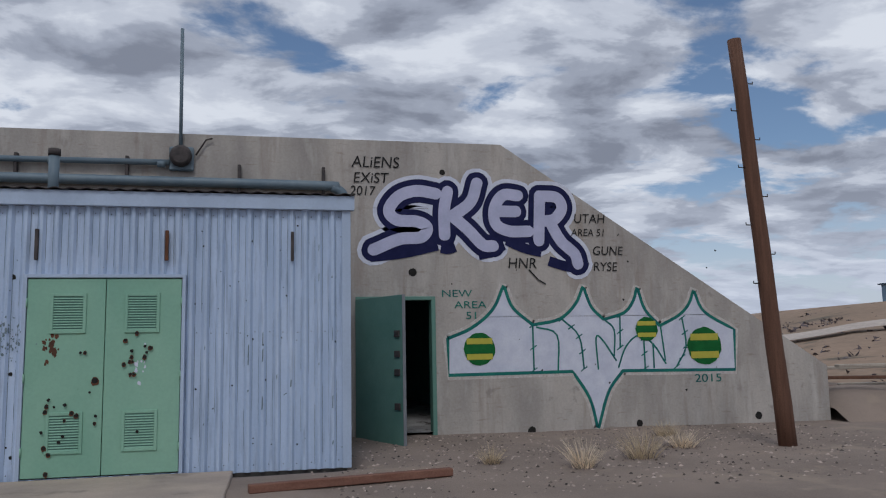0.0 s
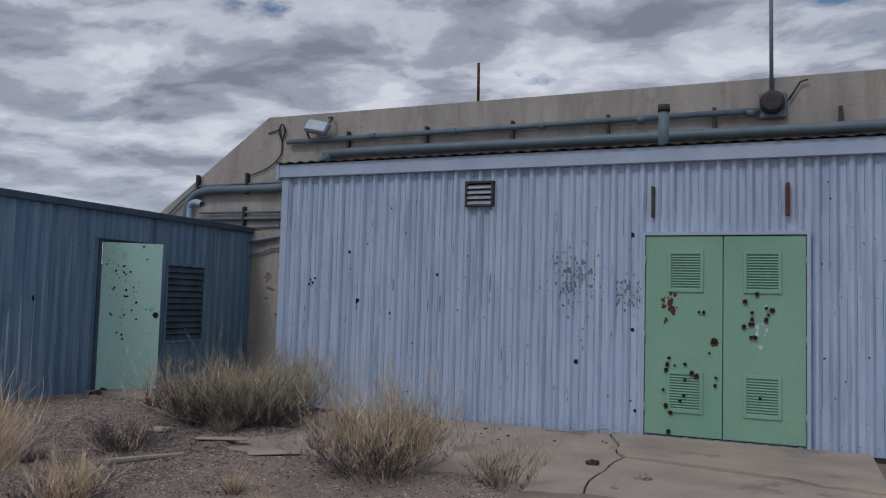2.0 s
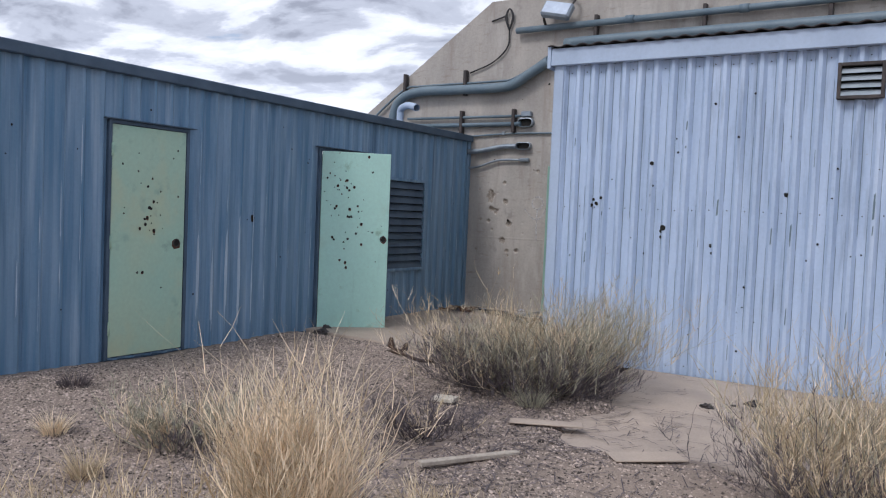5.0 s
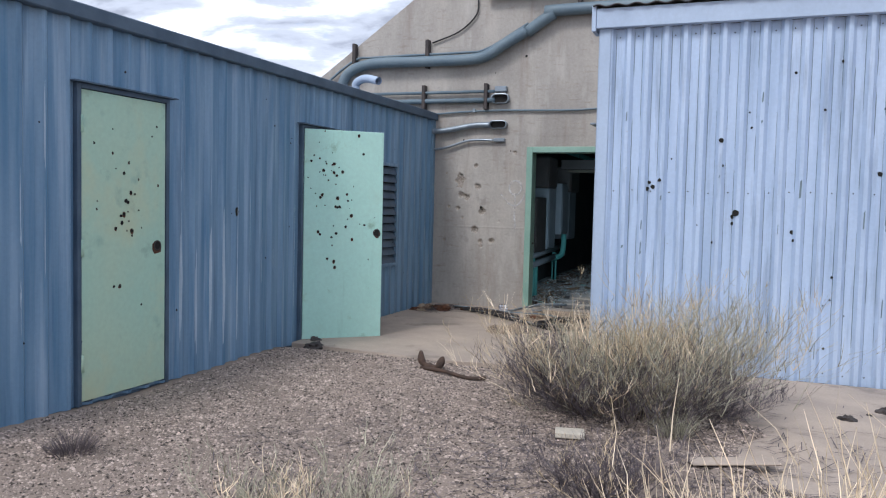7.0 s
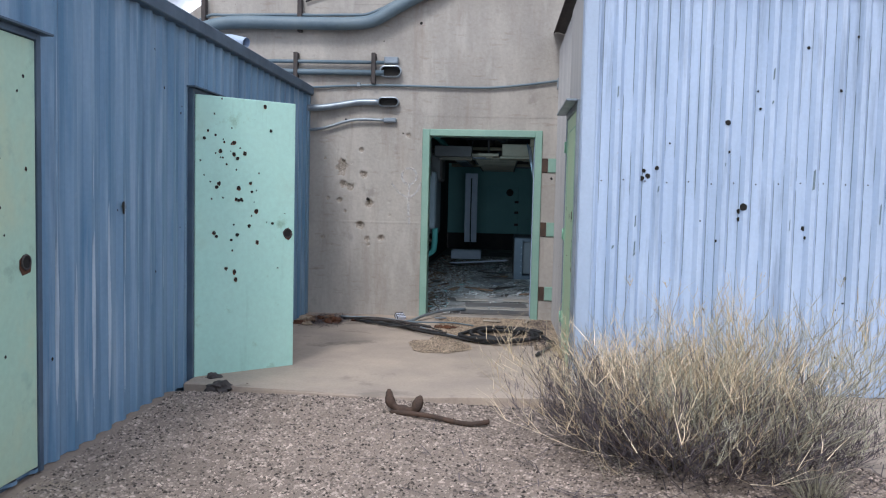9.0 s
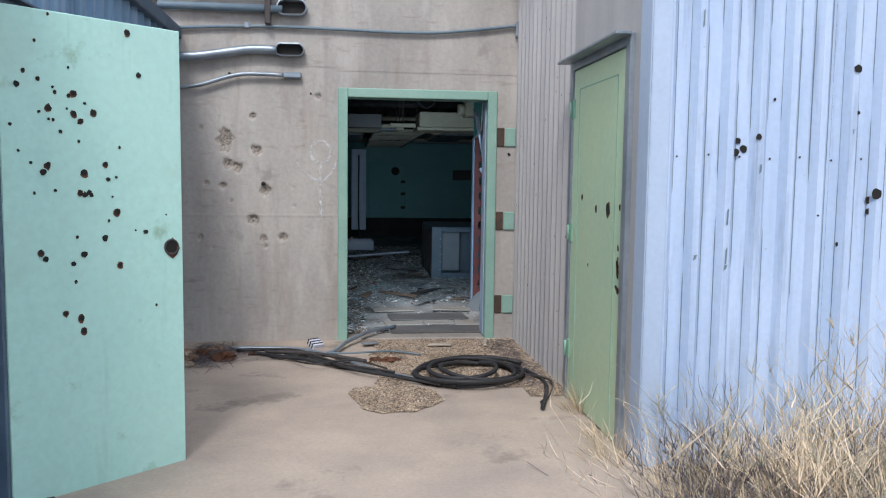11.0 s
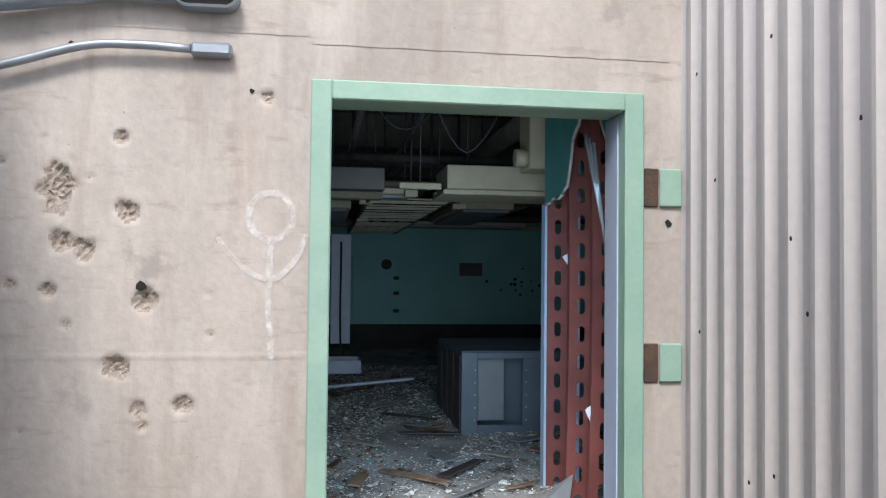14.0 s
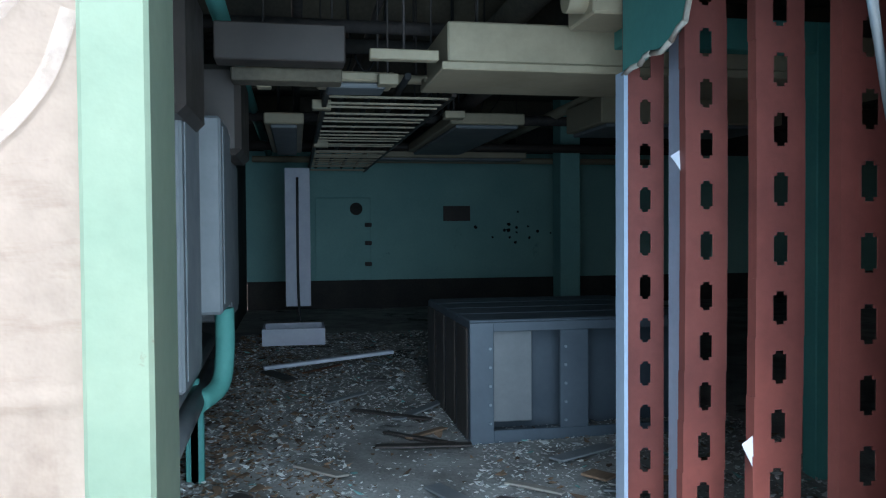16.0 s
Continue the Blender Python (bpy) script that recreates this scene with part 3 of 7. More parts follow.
def words(parent, text, x, z, size, material, slant=0.0, squeeze=1.0, off=0.004, bold=0.0):
    cu = bpy.data.curves.new("words", "FONT")
    cu.body, cu.size, cu.shear, cu.offset = text, size, slant, bold
    tmp = bpy.data.objects.new("words", cu)
    scene.collection.objects.link(tmp)
    bpy.context.view_layer.update()
    me = bpy.data.meshes.new_from_object(tmp)
    bpy.data.objects.remove(tmp)
    me.transform(Matrix.Translation((x, CY - off, z)) @ Matrix.Rotation(radians(90), 4, "X") @ Matrix.Diagonal((squeeze, 1, 1, 1)))
    me.materials.clear()
    me.materials.append(M[material])
    ob = new("lettering", me)
    ob.parent = parent
    ob.matrix_parent_inverse = Matrix.Translation(parent.location).inverted()
    ob["label"] = "sprayed words " + text.lower()
    return ob


from mathutils.geometry import tessellate_polygon


def make_graffiti():
    # big lilac letters with a navy outline and a white halo
    big = {
        "S": [[(2.78, 3.98), (2.45, 4.02), (2.15, 3.92), (1.98, 3.68), (2.12, 3.52), (2.45, 3.50), (2.62, 3.40), (2.52, 3.24), (2.15, 3.20), (1.72, 3.02)]],
        "K": [[(2.98, 4.02), (2.92, 3.70), (2.92, 3.28)], [(3.50, 4.18), (3.38, 3.85), (3.06, 3.60)], [(3.06, 3.60), (3.32, 3.38), (3.58, 3.12), (3.76, 3.10)]],
        "E": [[(4.22, 3.98), (3.96, 3.98), (3.80, 3.75), (3.82, 3.48), (4.05, 3.36), (4.40, 3.36)], [(3.86, 3.70), (4.18, 3.70)]],
        "R": [[(4.58, 3.20), (4.60, 3.60), (4.62, 3.98)], [(4.62, 3.98), (4.92, 3.96), (5.02, 3.78), (4.88, 3.58), (4.66, 3.54)], [(4.78, 3.55), (4.98, 3.20), (5.22, 2.98), (5.28, 2.80)]],
    }
    g = thing("graffiti_letters", (3.4, CY, 3.0), "lilac bubble lettering outlined in navy on concrete", "graffiti")
    layers = (("halo", "paint_white", 0.54, 0.003), ("outline", "paint_navy", 0.40, 0.007), ("fill", "paint_lilac", 0.20, 0.012))
    for nm, mt, w, off in layers:
        bm = BM()
        k = 0
        for strokes in big.values():
            for st in strokes:
                p = arc2(st, 7)
                ribbon(bm, p, w, off + k * 0.0001)
                r = random.Random(k)
                for e in (p[0], p[-1]):
                    k += 1
                    splat(bm, (e[0], CY - off - k * 0.0001, e[1]), X, Z, w / 2, r, 14, 0.04)
                k += 1
        part(nm, bm, mt, g)
    bm = BM()
    for i, (a, b) in enumerate((((1.66, 2.90), (2.80, 3.10)), ((2.85, 3.06), (3.1, 3.08)), ((3.5, 2.94), (3.95, 3.12)), ((4.0, 3.2), (4.62, 3.0)), ((4.75, 2.85), (5.4, 2.72)))):
        ribbon(bm, arc2([a, ((a[0] + b[0]) / 2, (a[1] + b[1]) / 2 - 0.03), b], 5), 0.17, 0.0105 + i * 0.0002)
    part("drop_shade", bm, "paint_navy", g)
    t = thing("graffiti_tags", (3.0, CY, 3.5), "small black sprayed names and words on concrete", "graffiti")
    for tx, x, z, s in (("ALiENS", 1.36, 4.40, 0.27), ("EXiST", 1.38, 4.14, 0.25), ("2017", 1.33, 3.93, 0.22), ("UTAH", 5.22, 3.52, 0.23), ("AREA 51", 5.17, 3.29, 0.18), ("GUNE", 5.55, 2.96, 0.22), ("RYSE", 5.55, 2.68, 0.22), ("HNR", 4.0, 2.72, 0.26)):
        words(t, tx, x, z, s, "paint_black", 0.12, 0.95, 0.016)
    bm = BM()
    ribbon(bm, [(4.38, 2.70), (4.55, 2.52), (4.68, 2.45)], 0.025, 0.016)
    part("stroke", bm, "paint_black", t)
    # the white crown with teal lines and striped discs
    c = thing("crown_drawing", (5.5, CY, 0.0), "white spiked crown outlined in teal with striped green discs", "graffiti")
    edge = ([(2.95, 0.95), (2.94, 1.55)] + arc2([(2.94, 1.55), (3.35, 1.72), (3.72, 2.02), (3.92, 2.42)], 5) + arc2([(3.94, 2.40), (4.08, 2.05), (4.42, 1.76)], 5) +
            arc2([(4.44, 1.76), (4.9, 1.85), (5.2, 2.1), (5.35, 2.40)], 5) + arc2([(5.37, 2.38), (5.5, 2.05), (5.71, 1.84)], 5) + arc2([(5.73, 1.84), (6.1, 1.95), (6.28, 2.15), (6.36, 2.38)], 5) +
            arc2([(6.38, 2.36), (6.5, 2.0), (6.76, 1.72)], 5) + arc2([(6.78, 1.72), (7.15, 1.9), (7.35, 2.1), (7.45, 2.33)], 5) + arc2([(7.47, 2.31), (7.65, 1.95), (8.22, 1.63)], 5) +
            [(8.19, 0.92), (6.05, 0.95)] + arc2([(6.03, 0.95), (5.75, 0.6), (5.54, 0.0)], 5) + arc2([(5.52, 0.02), (5.4, 0.5), (5.11, 0.96)], 5))
    bm = BM()
    clean = [p for i, p in enumerate(edge) if math.dist(p, edge[i - 1]) > 0.012]
    vs = [bm.verts.new((x, CY - 0.003, z)) for x, z in clean]
    for tri in tessellate_polygon([[Vector((x, z, 0)) for x, z in clean]]):
        bm.faces.new([vs[i] for i in tri])
    part("white_field", bm, "paint_white", c)
    bm = BM()
    ribbon(bm, edge, 0.16, 0.0026, True)
    part("overspray", bm, "chalk", c)
    bm = BM()
    ribbon(bm, edge, 0.055, 0.006, True)
    for i, ln in enumerate(([(4.42, 1.75), (4.42, 1.0)], [(4.48, 1.72), (4.85, 1.58), (4.85, 0.98)], [(4.95, 1.85), (5.25, 1.55), (5.32, 1.0)], [(5.58, 0.98), (5.56, 1.52), (5.68, 1.48), (5.92, 1.12)],
                            [(5.72, 1.84), (5.9, 1.65), (5.88, 1.2)], [(6.02, 1.9), (6.0, 1.35)], [(5.95, 1.0), (6.1, 1.35), (6.35, 1.55), (6.62, 1.4), (6.85, 1.05)], [(6.45, 1.5), (6.45, 0.98)], [(6.62, 1.4), (6.62, 0.98)], [(7.2, 1.85), (7.25, 1.35), (7.05, 1.0)], [(6.78, 1.7), (6.84, 1.1)])):
        ribbon(bm, arc2(ln, 4), 0.03, 0.0065 + i * 0.0001)
        k = 0
        if i in (0, 2, 5, 7, 9):
            p = arc2(ln, 4)
            for q in p[::2]:
                k += 1
                ribbon(bm, [(q[0] - 0.06, q[1] - 0.04), (q[0] + 0.06, q[1] + 0.04)], 0.02, 0.0085 + k * 0.0001)
    part("teal_outline", bm, "paint_teal", c)
    r = random.Random(9)
    for x, z, q in ((3.48, 1.37, 0.27), (6.51, 1.66, 0.21), (7.61, 1.35, 0.33)):
        bm = BM()
        splat(bm, (x, CY - 0.011, z), X, Z, q, r, 28, 0.03)
        d = part("disc", bm, "paint_green", c, "green disc with two yellow stripes")
        for k, dz in enumerate((0.5, -0.5)):
            bm = BM()
            h = q * math.sqrt(1 - 0.25) * 0.95
            ribbon(bm, [(x - h, z + dz * q * 0.95), (x + h, z + dz * q * 0.95)], q * 0.36, 0.014)
            part("stripe", bm, "paint_yellow", d)
    for tx, x, z, s in (("NEW", 2.84, 2.24, 0.17), ("AREA", 3.06, 2.05, 0.17), ("51", 3.25, 1.87, 0.17), ("2015", 7.38, 0.72, 0.2)):
        words(c, tx, x, z, s, "paint_teal", 0.0, 1.35, 0.008)
    # chalky stick figure beside the doorway
    s = thing("graffiti_figure", (-9.18, CY, 1.1), "faded white chalk stick drawing on concrete", "graffiti")
    bm = BM()
    ring = [(-9.18 + 0.088 * math.cos(a), 1.71 + 0.095 * math.sin(a)) for a in (2 * math.pi * k / 20 for k in range(20))]
    ribbon(bm, ring, 0.026, 0.004, True)
    ribbon(bm, arc2([(-9.18, 1.61), (-9.185, 1.35), (-9.17, 1.14)], 5), 0.026, 0.0045)
    ribbon(bm, arc2([(-9.39, 1.62), (-9.28, 1.5), (-9.17, 1.46), (-9.08, 1.54), (-9.04, 1.64)], 5), 0.022, 0.005)
    part("chalk_line", bm, "chalk_worn", s)


make_graffiti()


# ---- pipes, conduits and fittings on the bunker front ----
def strap(parent, x, z0, z1, y=CY):
    bm = BM()
    box(bm, x - 0.025, x + 0.025, y - 0.10, y - 0.005, z0, z1, 0.006)
    return part("bracket", bm, "iron", parent)


def make_pipes():
    a = thing("upper_pipe", (-5, CY, 4.3), "blue-grey steel pipe strapped along the bunker front", "pipe", "pipes on the bunker")
    bm = BM()
    tube(bm, [(-9.62, CY - 0.09, 4.32), (-1.49, CY - 0.09, 4.36)], 0.048, 10)
    part("pipe_run", bm, "pipe", a)
    for x in (-8.35, -6.81, -5.27, -3.7, -2.12):
        strap(a, x, 4.02, 4.45)
        bm = BM()
        tube(bm, [(x + 0.45, CY - 0.09, 4.335), (x + 0.57, CY - 0.09, 4.335)], 0.058, 10)
        part("coupling", bm, "pipe", a)
    b = thing("main_pipe", (-5, CY, 4.0), "thick blue-grey pipe bending down behind the roof edge", "pipe", "pipes on the bunker")
    bm = BM()
    tube(bm, smooth_path([(-9.05, CY - 0.1, 3.80), (-8.7, CY - 0.1, 4.02), (-8.4, CY - 0.1, 4.07), (-4, CY - 0.1, 4.06), (0.7, CY - 0.1, 4.05), (1.05, CY - 0.1, 4.02), (1.22, CY - 0.1, 3.9), (1.25, CY - 0.1, 3.6)], 6), 0.078, 12)
    part("pipe_run", bm, "pipe", b)
    for x in (-0.43, 0.9):
        strap(b, x, 3.92, 4.36)
    c = thing("bent_pipe", (-11, CY, 3.5), "thick blue-grey pipe stepping down to the blue shed roof", "pipe", "pipes on the bunker")
    bm = BM()
    tube(bm, smooth_path([(-9.05, CY - 0.11, 3.82), (-9.35, CY - 0.11, 3.66), (-9.62, CY - 0.11, 3.51), (-9.9, CY - 0.11, 3.47), (-10.6, CY - 0.11, 3.47), (-11.35, CY - 0.11, 3.47), (-11.72, CY - 0.11, 3.36), (-11.86, CY - 0.11, 3.1), (-11.88, CY - 0.11, 2.6)], 6), 0.075, 12)
    part("pipe_run", bm, "pipe", c)
    bm = BM()
    tube(bm, smooth_path([(-9.05, CY - 0.05, 3.93), (-9.62, CY - 0.05, 3.62), (-10.0, CY - 0.05, 3.58), (-11.3, CY - 0.05, 3.57), (-11.75, CY - 0.05, 3.50), (-12.6, CY - 0.05, 2.85)], 5), 0.018, 6)
    part("thin_conduit", bm, "pipe", c)
    for x in (-10.51, -11.67):
        strap(c, x, 3.38, 3.78)
    d = thing("side_conduits", (-10.2, CY, 3.0), "pair of grey conduits ending in oval pull boxes", "pipe", "pipes on the bunker")
    for z, rr in ((3.03, 0.022), (2.91, 0.034)):
        bm = BM()
        tube(bm, [(-11.6, CY - 0.06, z + 0.01), (-9.5, CY - 0.06, z)], rr, 8)
        part("pipe_run", bm, "pipe", d)
    for x in (-10.55, -9.62):
        strap(d, x, 2.78, 3.14)

    def pull_box(parent, x, z, l, h):
        bm = BM()
        n = 24
        rings = []
        for yy, s in ((CY - 0.002, 1.0), (CY - 0.08, 1.0), (CY - 0.085, 0.82), (CY - 0.03, 0.78)):
            rr = []
            for k in range(n):
                a = 2 * math.pi * k / n
                cx = (l / 2 - h / 2) * (1 if math.cos(a) > 0 else -1)
                rr.append(bm.verts.new((x + cx + math.cos(a) * h / 2 * s, yy, z + math.sin(a) * h / 2 * s)))
            rings.append(rr)
        for p, q in zip(rings, rings[1:]):
            for k in range(n):
                bm.faces.new((p[k], p[(k + 1) % n], q[(k + 1) % n], q[k]))
        bm.faces.new(rings[-1])
        ob = part("pull_box", bm, "conduit", parent, "open oval conduit box")
        ob.data.materials.append(M["hole"])
        ob.data.materials.append(M["rust"])
        ob.data.polygons[len(ob.data.polygons) - 1].material_index = 1

    pull_box(d, -9.42, 2.93, 0.26, 0.14)
    bm = BM()
    box(bm, -9.5, -9.33, CY - 0.07, CY, 3.02, 3.10, 0.01)
    part("fitting", bm, "conduit", d)
    e = thing("stub_conduits", (-10, CY, 2.4), "two offset grey conduits from the blue shed", "pipe", "pipes on the bunker")
    bm = BM()
    tube(bm, smooth_path([(-10.42, CY - 0.07, 2.49), (-10.2, CY - 0.07, 2.50), (-9.9, CY - 0.06, 2.55), (-9.75, CY - 0.055, 2.57), (-9.55, CY - 0.055, 2.57)], 5), 0.04, 10)
    part("pipe_run", bm, "conduit", e)
    pull_box(e, -9.44, 2.575, 0.25, 0.115)
    bm = BM()
    tube(bm, smooth_path([(-10.42, CY - 0.05, 2.23), (-10.2, CY - 0.05, 2.26), (-9.9, CY - 0.05, 2.35), (-9.7, CY - 0.05, 2.365), (-9.5, CY - 0.045, 2.36)], 5), 0.018, 8)
    part("pipe_run", bm, "conduit", e)
    bm = BM()
    box(bm, -9.5, -9.34, CY - 0.06, CY, 2.335, 2.39, 0.012)
    part("fitting", bm, "conduit", e, "small conduit body")
    f = thing("sagging_conduit", (-8.9, CY, 2.75), "thin grey conduit crossing above the doorway", "pipe", "pipes on the bunker")
    bm = BM()
    tube(bm, smooth_path([(-10.5, CY - 0.03, 2.73), (-9.6, CY - 0.03, 2.77), (-8.4, CY - 0.03, 2.755), (-7.9, CY - 0.03, 2.79), (-7.3, CY - 0.03, 2.87)], 6), 0.014, 8)
    part("pipe_run", bm, "pipe", f)
    for x in (-9.8, -7.45):
        bm = BM()
        box(bm, x - 0.02, x + 0.02, CY - 0.05, CY, 2.75, 2.80 + (0.08 if x > -8 else 0), 0.004)
        part("clip", bm, "conduit", f)
    # white vent elbow
    v = thing("vent_elbow", (-11.45, CY - 0.35, 2.8), "white bent vent pipe rising from the blue roof", "vent pipe")
    bm = BM()
    tube(bm, smooth_path([(-11.35, 12.3, 2.6), (-11.35, 12.3, 3.0), (-11.32, 12.28, 3.12), (-11.15, 12.22, 3.16), (-10.9, 12.1, 3.10)], 5), 0.055, 12, False)
    part("elbow", bm, "white_trim", v)
    # floodlight
    li = thing("floodlight", (-8.9, CY, 4.4), "tilted broken floodlight on a bracket", "floodlight")
    rot = Matrix.Translation((-8.9, CY - 0.22, 4.52)) @ Matrix.Rotation(radians(12), 4, "Y") @ Matrix.Rotation(radians(-28), 4, "X")
    bm = BM()
    box(bm, -0.23, 0.23, -0.07, 0.05, -0.13, 0.13, 0.025, rot)
    hd = part("lamp_housing", bm, "conduit", li)
    bm = BM()
    box(bm, -0.20, 0.20, -0.076, -0.068, -0.10, 0.10, 0.0, rot)
    part("lamp_glass", bm, "lamp_glass", hd)
    bm = BM()
    tube(bm, smooth_path([(-9.15, CY - 0.02, 4.33), (-9.12, CY - 0.2, 4.42), (-9.1, CY - 0.24, 4.52)], 4), 0.02, 6)
    part("bracket", bm, "iron", li)
    bm = BM()
    tube(bm, smooth_path([(-8.68, CY - 0.2, 4.6), (-8.66, CY - 0.1, 4.72), (-8.8, CY - 0.02, 4.74)], 4), 0.015, 6)
    part("bracket", bm, "iron", li)
    # coiled cable and its drop
    k = thing("hanging_cable", (-9.9, CY, 4.4), "black cable looped on a hook and draped down", "cable")
    bm = BM()
    for i in range(3):
        tube(bm, smooth_path([(-9.78, CY - 0.03, 4.35), (-9.83 - 0.01 * i, CY - 0.04, 4.55), (-9.78, CY - 0.05, 4.68), (-9.73 + 0.01 * i, CY - 0.04, 4.55), (-9.78, CY - 0.03, 4.35)], 5), 0.012, 6)
    tube(bm, smooth_path([(-9.78, CY - 0.03, 4.35), (-9.8, CY - 0.03, 4.1), (-10.05, CY - 0.03, 3.88), (-10.45, CY - 0.03, 3.74)], 6), 0.012, 6)
    tube(bm, [(-10.1, CY - 0.02, 4.52), (-9.85, CY - 0.03, 4.58)], 0.012, 6)
    part("loop", bm, "black", k)
    # masts
    m = thing("antenna_mast", (-1.32, CY - 0.1, 4.4), "tall thin steel mast on a speaker box", "mast")
    bm = BM()
    tube(bm, [(-1.33, CY - 0.08, 4.5), (-1.34, CY - 0.08, 6.56)], 0.028, 8)
    part("mast_tube", bm, "pipe", m)
    bm = BM()
    box(bm, -1.50, -1.13, CY - 0.1, CY, 4.24, 4.62, 0.02)
    part("back_plate", bm, "pipe", m)
    bm = BM()
    tube(bm, [(-1.32, CY - 0.1, 4.46), (-1.32, CY - 0.17, 4.46), (-1.32, CY - 0.22, 4.46)], [0.17, 0.17, 0.12], 18)
    part("horn", bm, "iron", m, "round grey siren cover")
    bm = BM()
    tube(bm, [(-1.1, CY - 0.05, 4.5), (-0.95, CY - 0.06, 4.75), (-0.85, CY - 0.06, 4.78)], 0.015, 6)
    part("arm", bm, "iron", m)
    m2 = thing("roof_rod", (-5.92, CY + 0.2, 4.8), "short rusty steel rod on the parapet", "rod")
    bm = BM()
    tube(bm, [(-5.98, CY + 0.2, 4.8), (-5.99, CY + 0.2, 5.56)], 0.026, 8)
    part("rod_tube", bm, "rust", m2)


make_pipes()


# ---- doorway into the bunker ----
def make_doorway():
    x0, x1, z1 = DOOR
    fr = thing("door_frame", (-8.3, CY, 0.0), "mint green painted steel door frame, chipped", "door frame")
    for nm, a in (("jamb", (x0, x0 + 0.085, CY - 0.025, CY + WALL_T + 0.01, 0.0, z1)), ("jamb", (x1 - 0.085, x1, CY - 0.025, CY + WALL_T + 0.01, 0.0, z1)), ("head", (x0 + 0.085, x1 - 0.085, CY - 0.025, CY + WALL_T + 0.01, z1 - 0.08, z1))):
        bm = BM()
        box(bm, *a, 0.006)
        part(nm, bm, "frame_green", fr)
    bm = BM()
    box(bm, x0 + 0.085, x1 - 0.085, CY - 0.02, CY + WALL_T, 0.0, 0.058, 0.008)
    part("threshold", bm, "tile_light", fr, "dusty worn sill")
    # pale strip stands for the daylit casing end, sized to fit the camera's view
    bm = BM()
    box(bm, x1 - 0.092, x1 - 0.0852, CY + 0.055, CY + WALL_T + 0.03, 0.07, z1 - 0.085, 0.002)
    part("reveal_liner", bm, "white_trim", fr, "pale blue strip on the jamb for the daylit casing end")
    for z in (1.87, 1.12, 0.36):
        h = thing("hinge_plate", (-7.53, CY, z), "mint green hinge pocket, rusted where the paint fell", "hinge plate", "hinge pockets beside the doorway")
        bm = BM()
        box(bm, -7.545, -7.445, CY - 0.018, CY, z - 0.085, z + 0.08, 0.006)
        part("plate", bm, "frame_green", h)
        bm = BM()
        box(bm, -7.615, -7.55, CY - 0.012, CY, z - 0.085, z + 0.08, 0.004)
        part("pocket", bm, "scrap_iron", h, "dark rusty recess")
    # loose conductor strips hanging by the right jamb
    w = thing("loose_strips", (-7.75, CY + 0.3, 0.1), "bent grey metal strips hanging inside the jamb", "metal strip")
    for k in range(3):
        bm = BM()
        tube(bm, smooth_path([(-7.75 - 0.02 * k, CY + 0.26, 2.1 + 0.02 * k), (-7.70, CY + 0.26, 1.7), (-7.64 + 0.008 * k, CY + 0.23, 1.2), (-7.64 + 0.008 * k, CY + 0.23, 0.5), (-7.69, CY + 0.26, 0.08)], 6), 0.009, 6)
        part("strip", bm, "pipe", w)
    # the second, partly open door beyond the shed
    fr2 = thing("door_frame", (2.1, CY, 0.0), "green painted steel door frame around a dark opening", "door frame")
    a0, a1, az = DOOR2
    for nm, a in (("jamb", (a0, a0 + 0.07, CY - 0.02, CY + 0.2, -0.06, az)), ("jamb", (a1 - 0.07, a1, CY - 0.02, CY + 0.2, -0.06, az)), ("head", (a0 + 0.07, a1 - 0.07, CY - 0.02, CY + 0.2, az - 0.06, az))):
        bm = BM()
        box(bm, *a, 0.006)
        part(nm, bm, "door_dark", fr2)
    d = thing("steel_door", (1.45, CY - 0.03, 0), "green steel door standing open, painted in its shaded tone", "door")
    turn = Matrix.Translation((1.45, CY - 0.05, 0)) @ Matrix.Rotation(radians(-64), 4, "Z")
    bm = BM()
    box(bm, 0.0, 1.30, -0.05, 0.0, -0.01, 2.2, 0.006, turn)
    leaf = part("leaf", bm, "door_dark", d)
    bm = BM()
    box(bm, 1.296, 1.304, -0.052, 0.002, -0.01, 2.2, 0.0, turn)
    part("edge_strip", bm, "panel_grey", leaf)
    for z in (1.05, 1.32, 0.55, 1.62):
        bm = BM()
        box(bm, 1.10, 1.24, -0.075, -0.05, z - 0.05, z + 0.05, 0.01, turn)
        part("lock_plate", bm, "iron", leaf)


make_doorway()


# ---- ribbed metal sheds ----
RIB = (0.32, 0.50, 0.70, 0.88)   # where a rib rises, tops out and falls, as shares of the pitch


def rib_height(v, pitch, ribs=RIB):
    q = (v / pitch) % 1.0
    a, b, c, d = ribs
    if q < a or q > d:
        return 0.0
    if q < b:
        return (q - a) / (b - a)
    return 1.0 if q < c else (d - q) / (d - c)


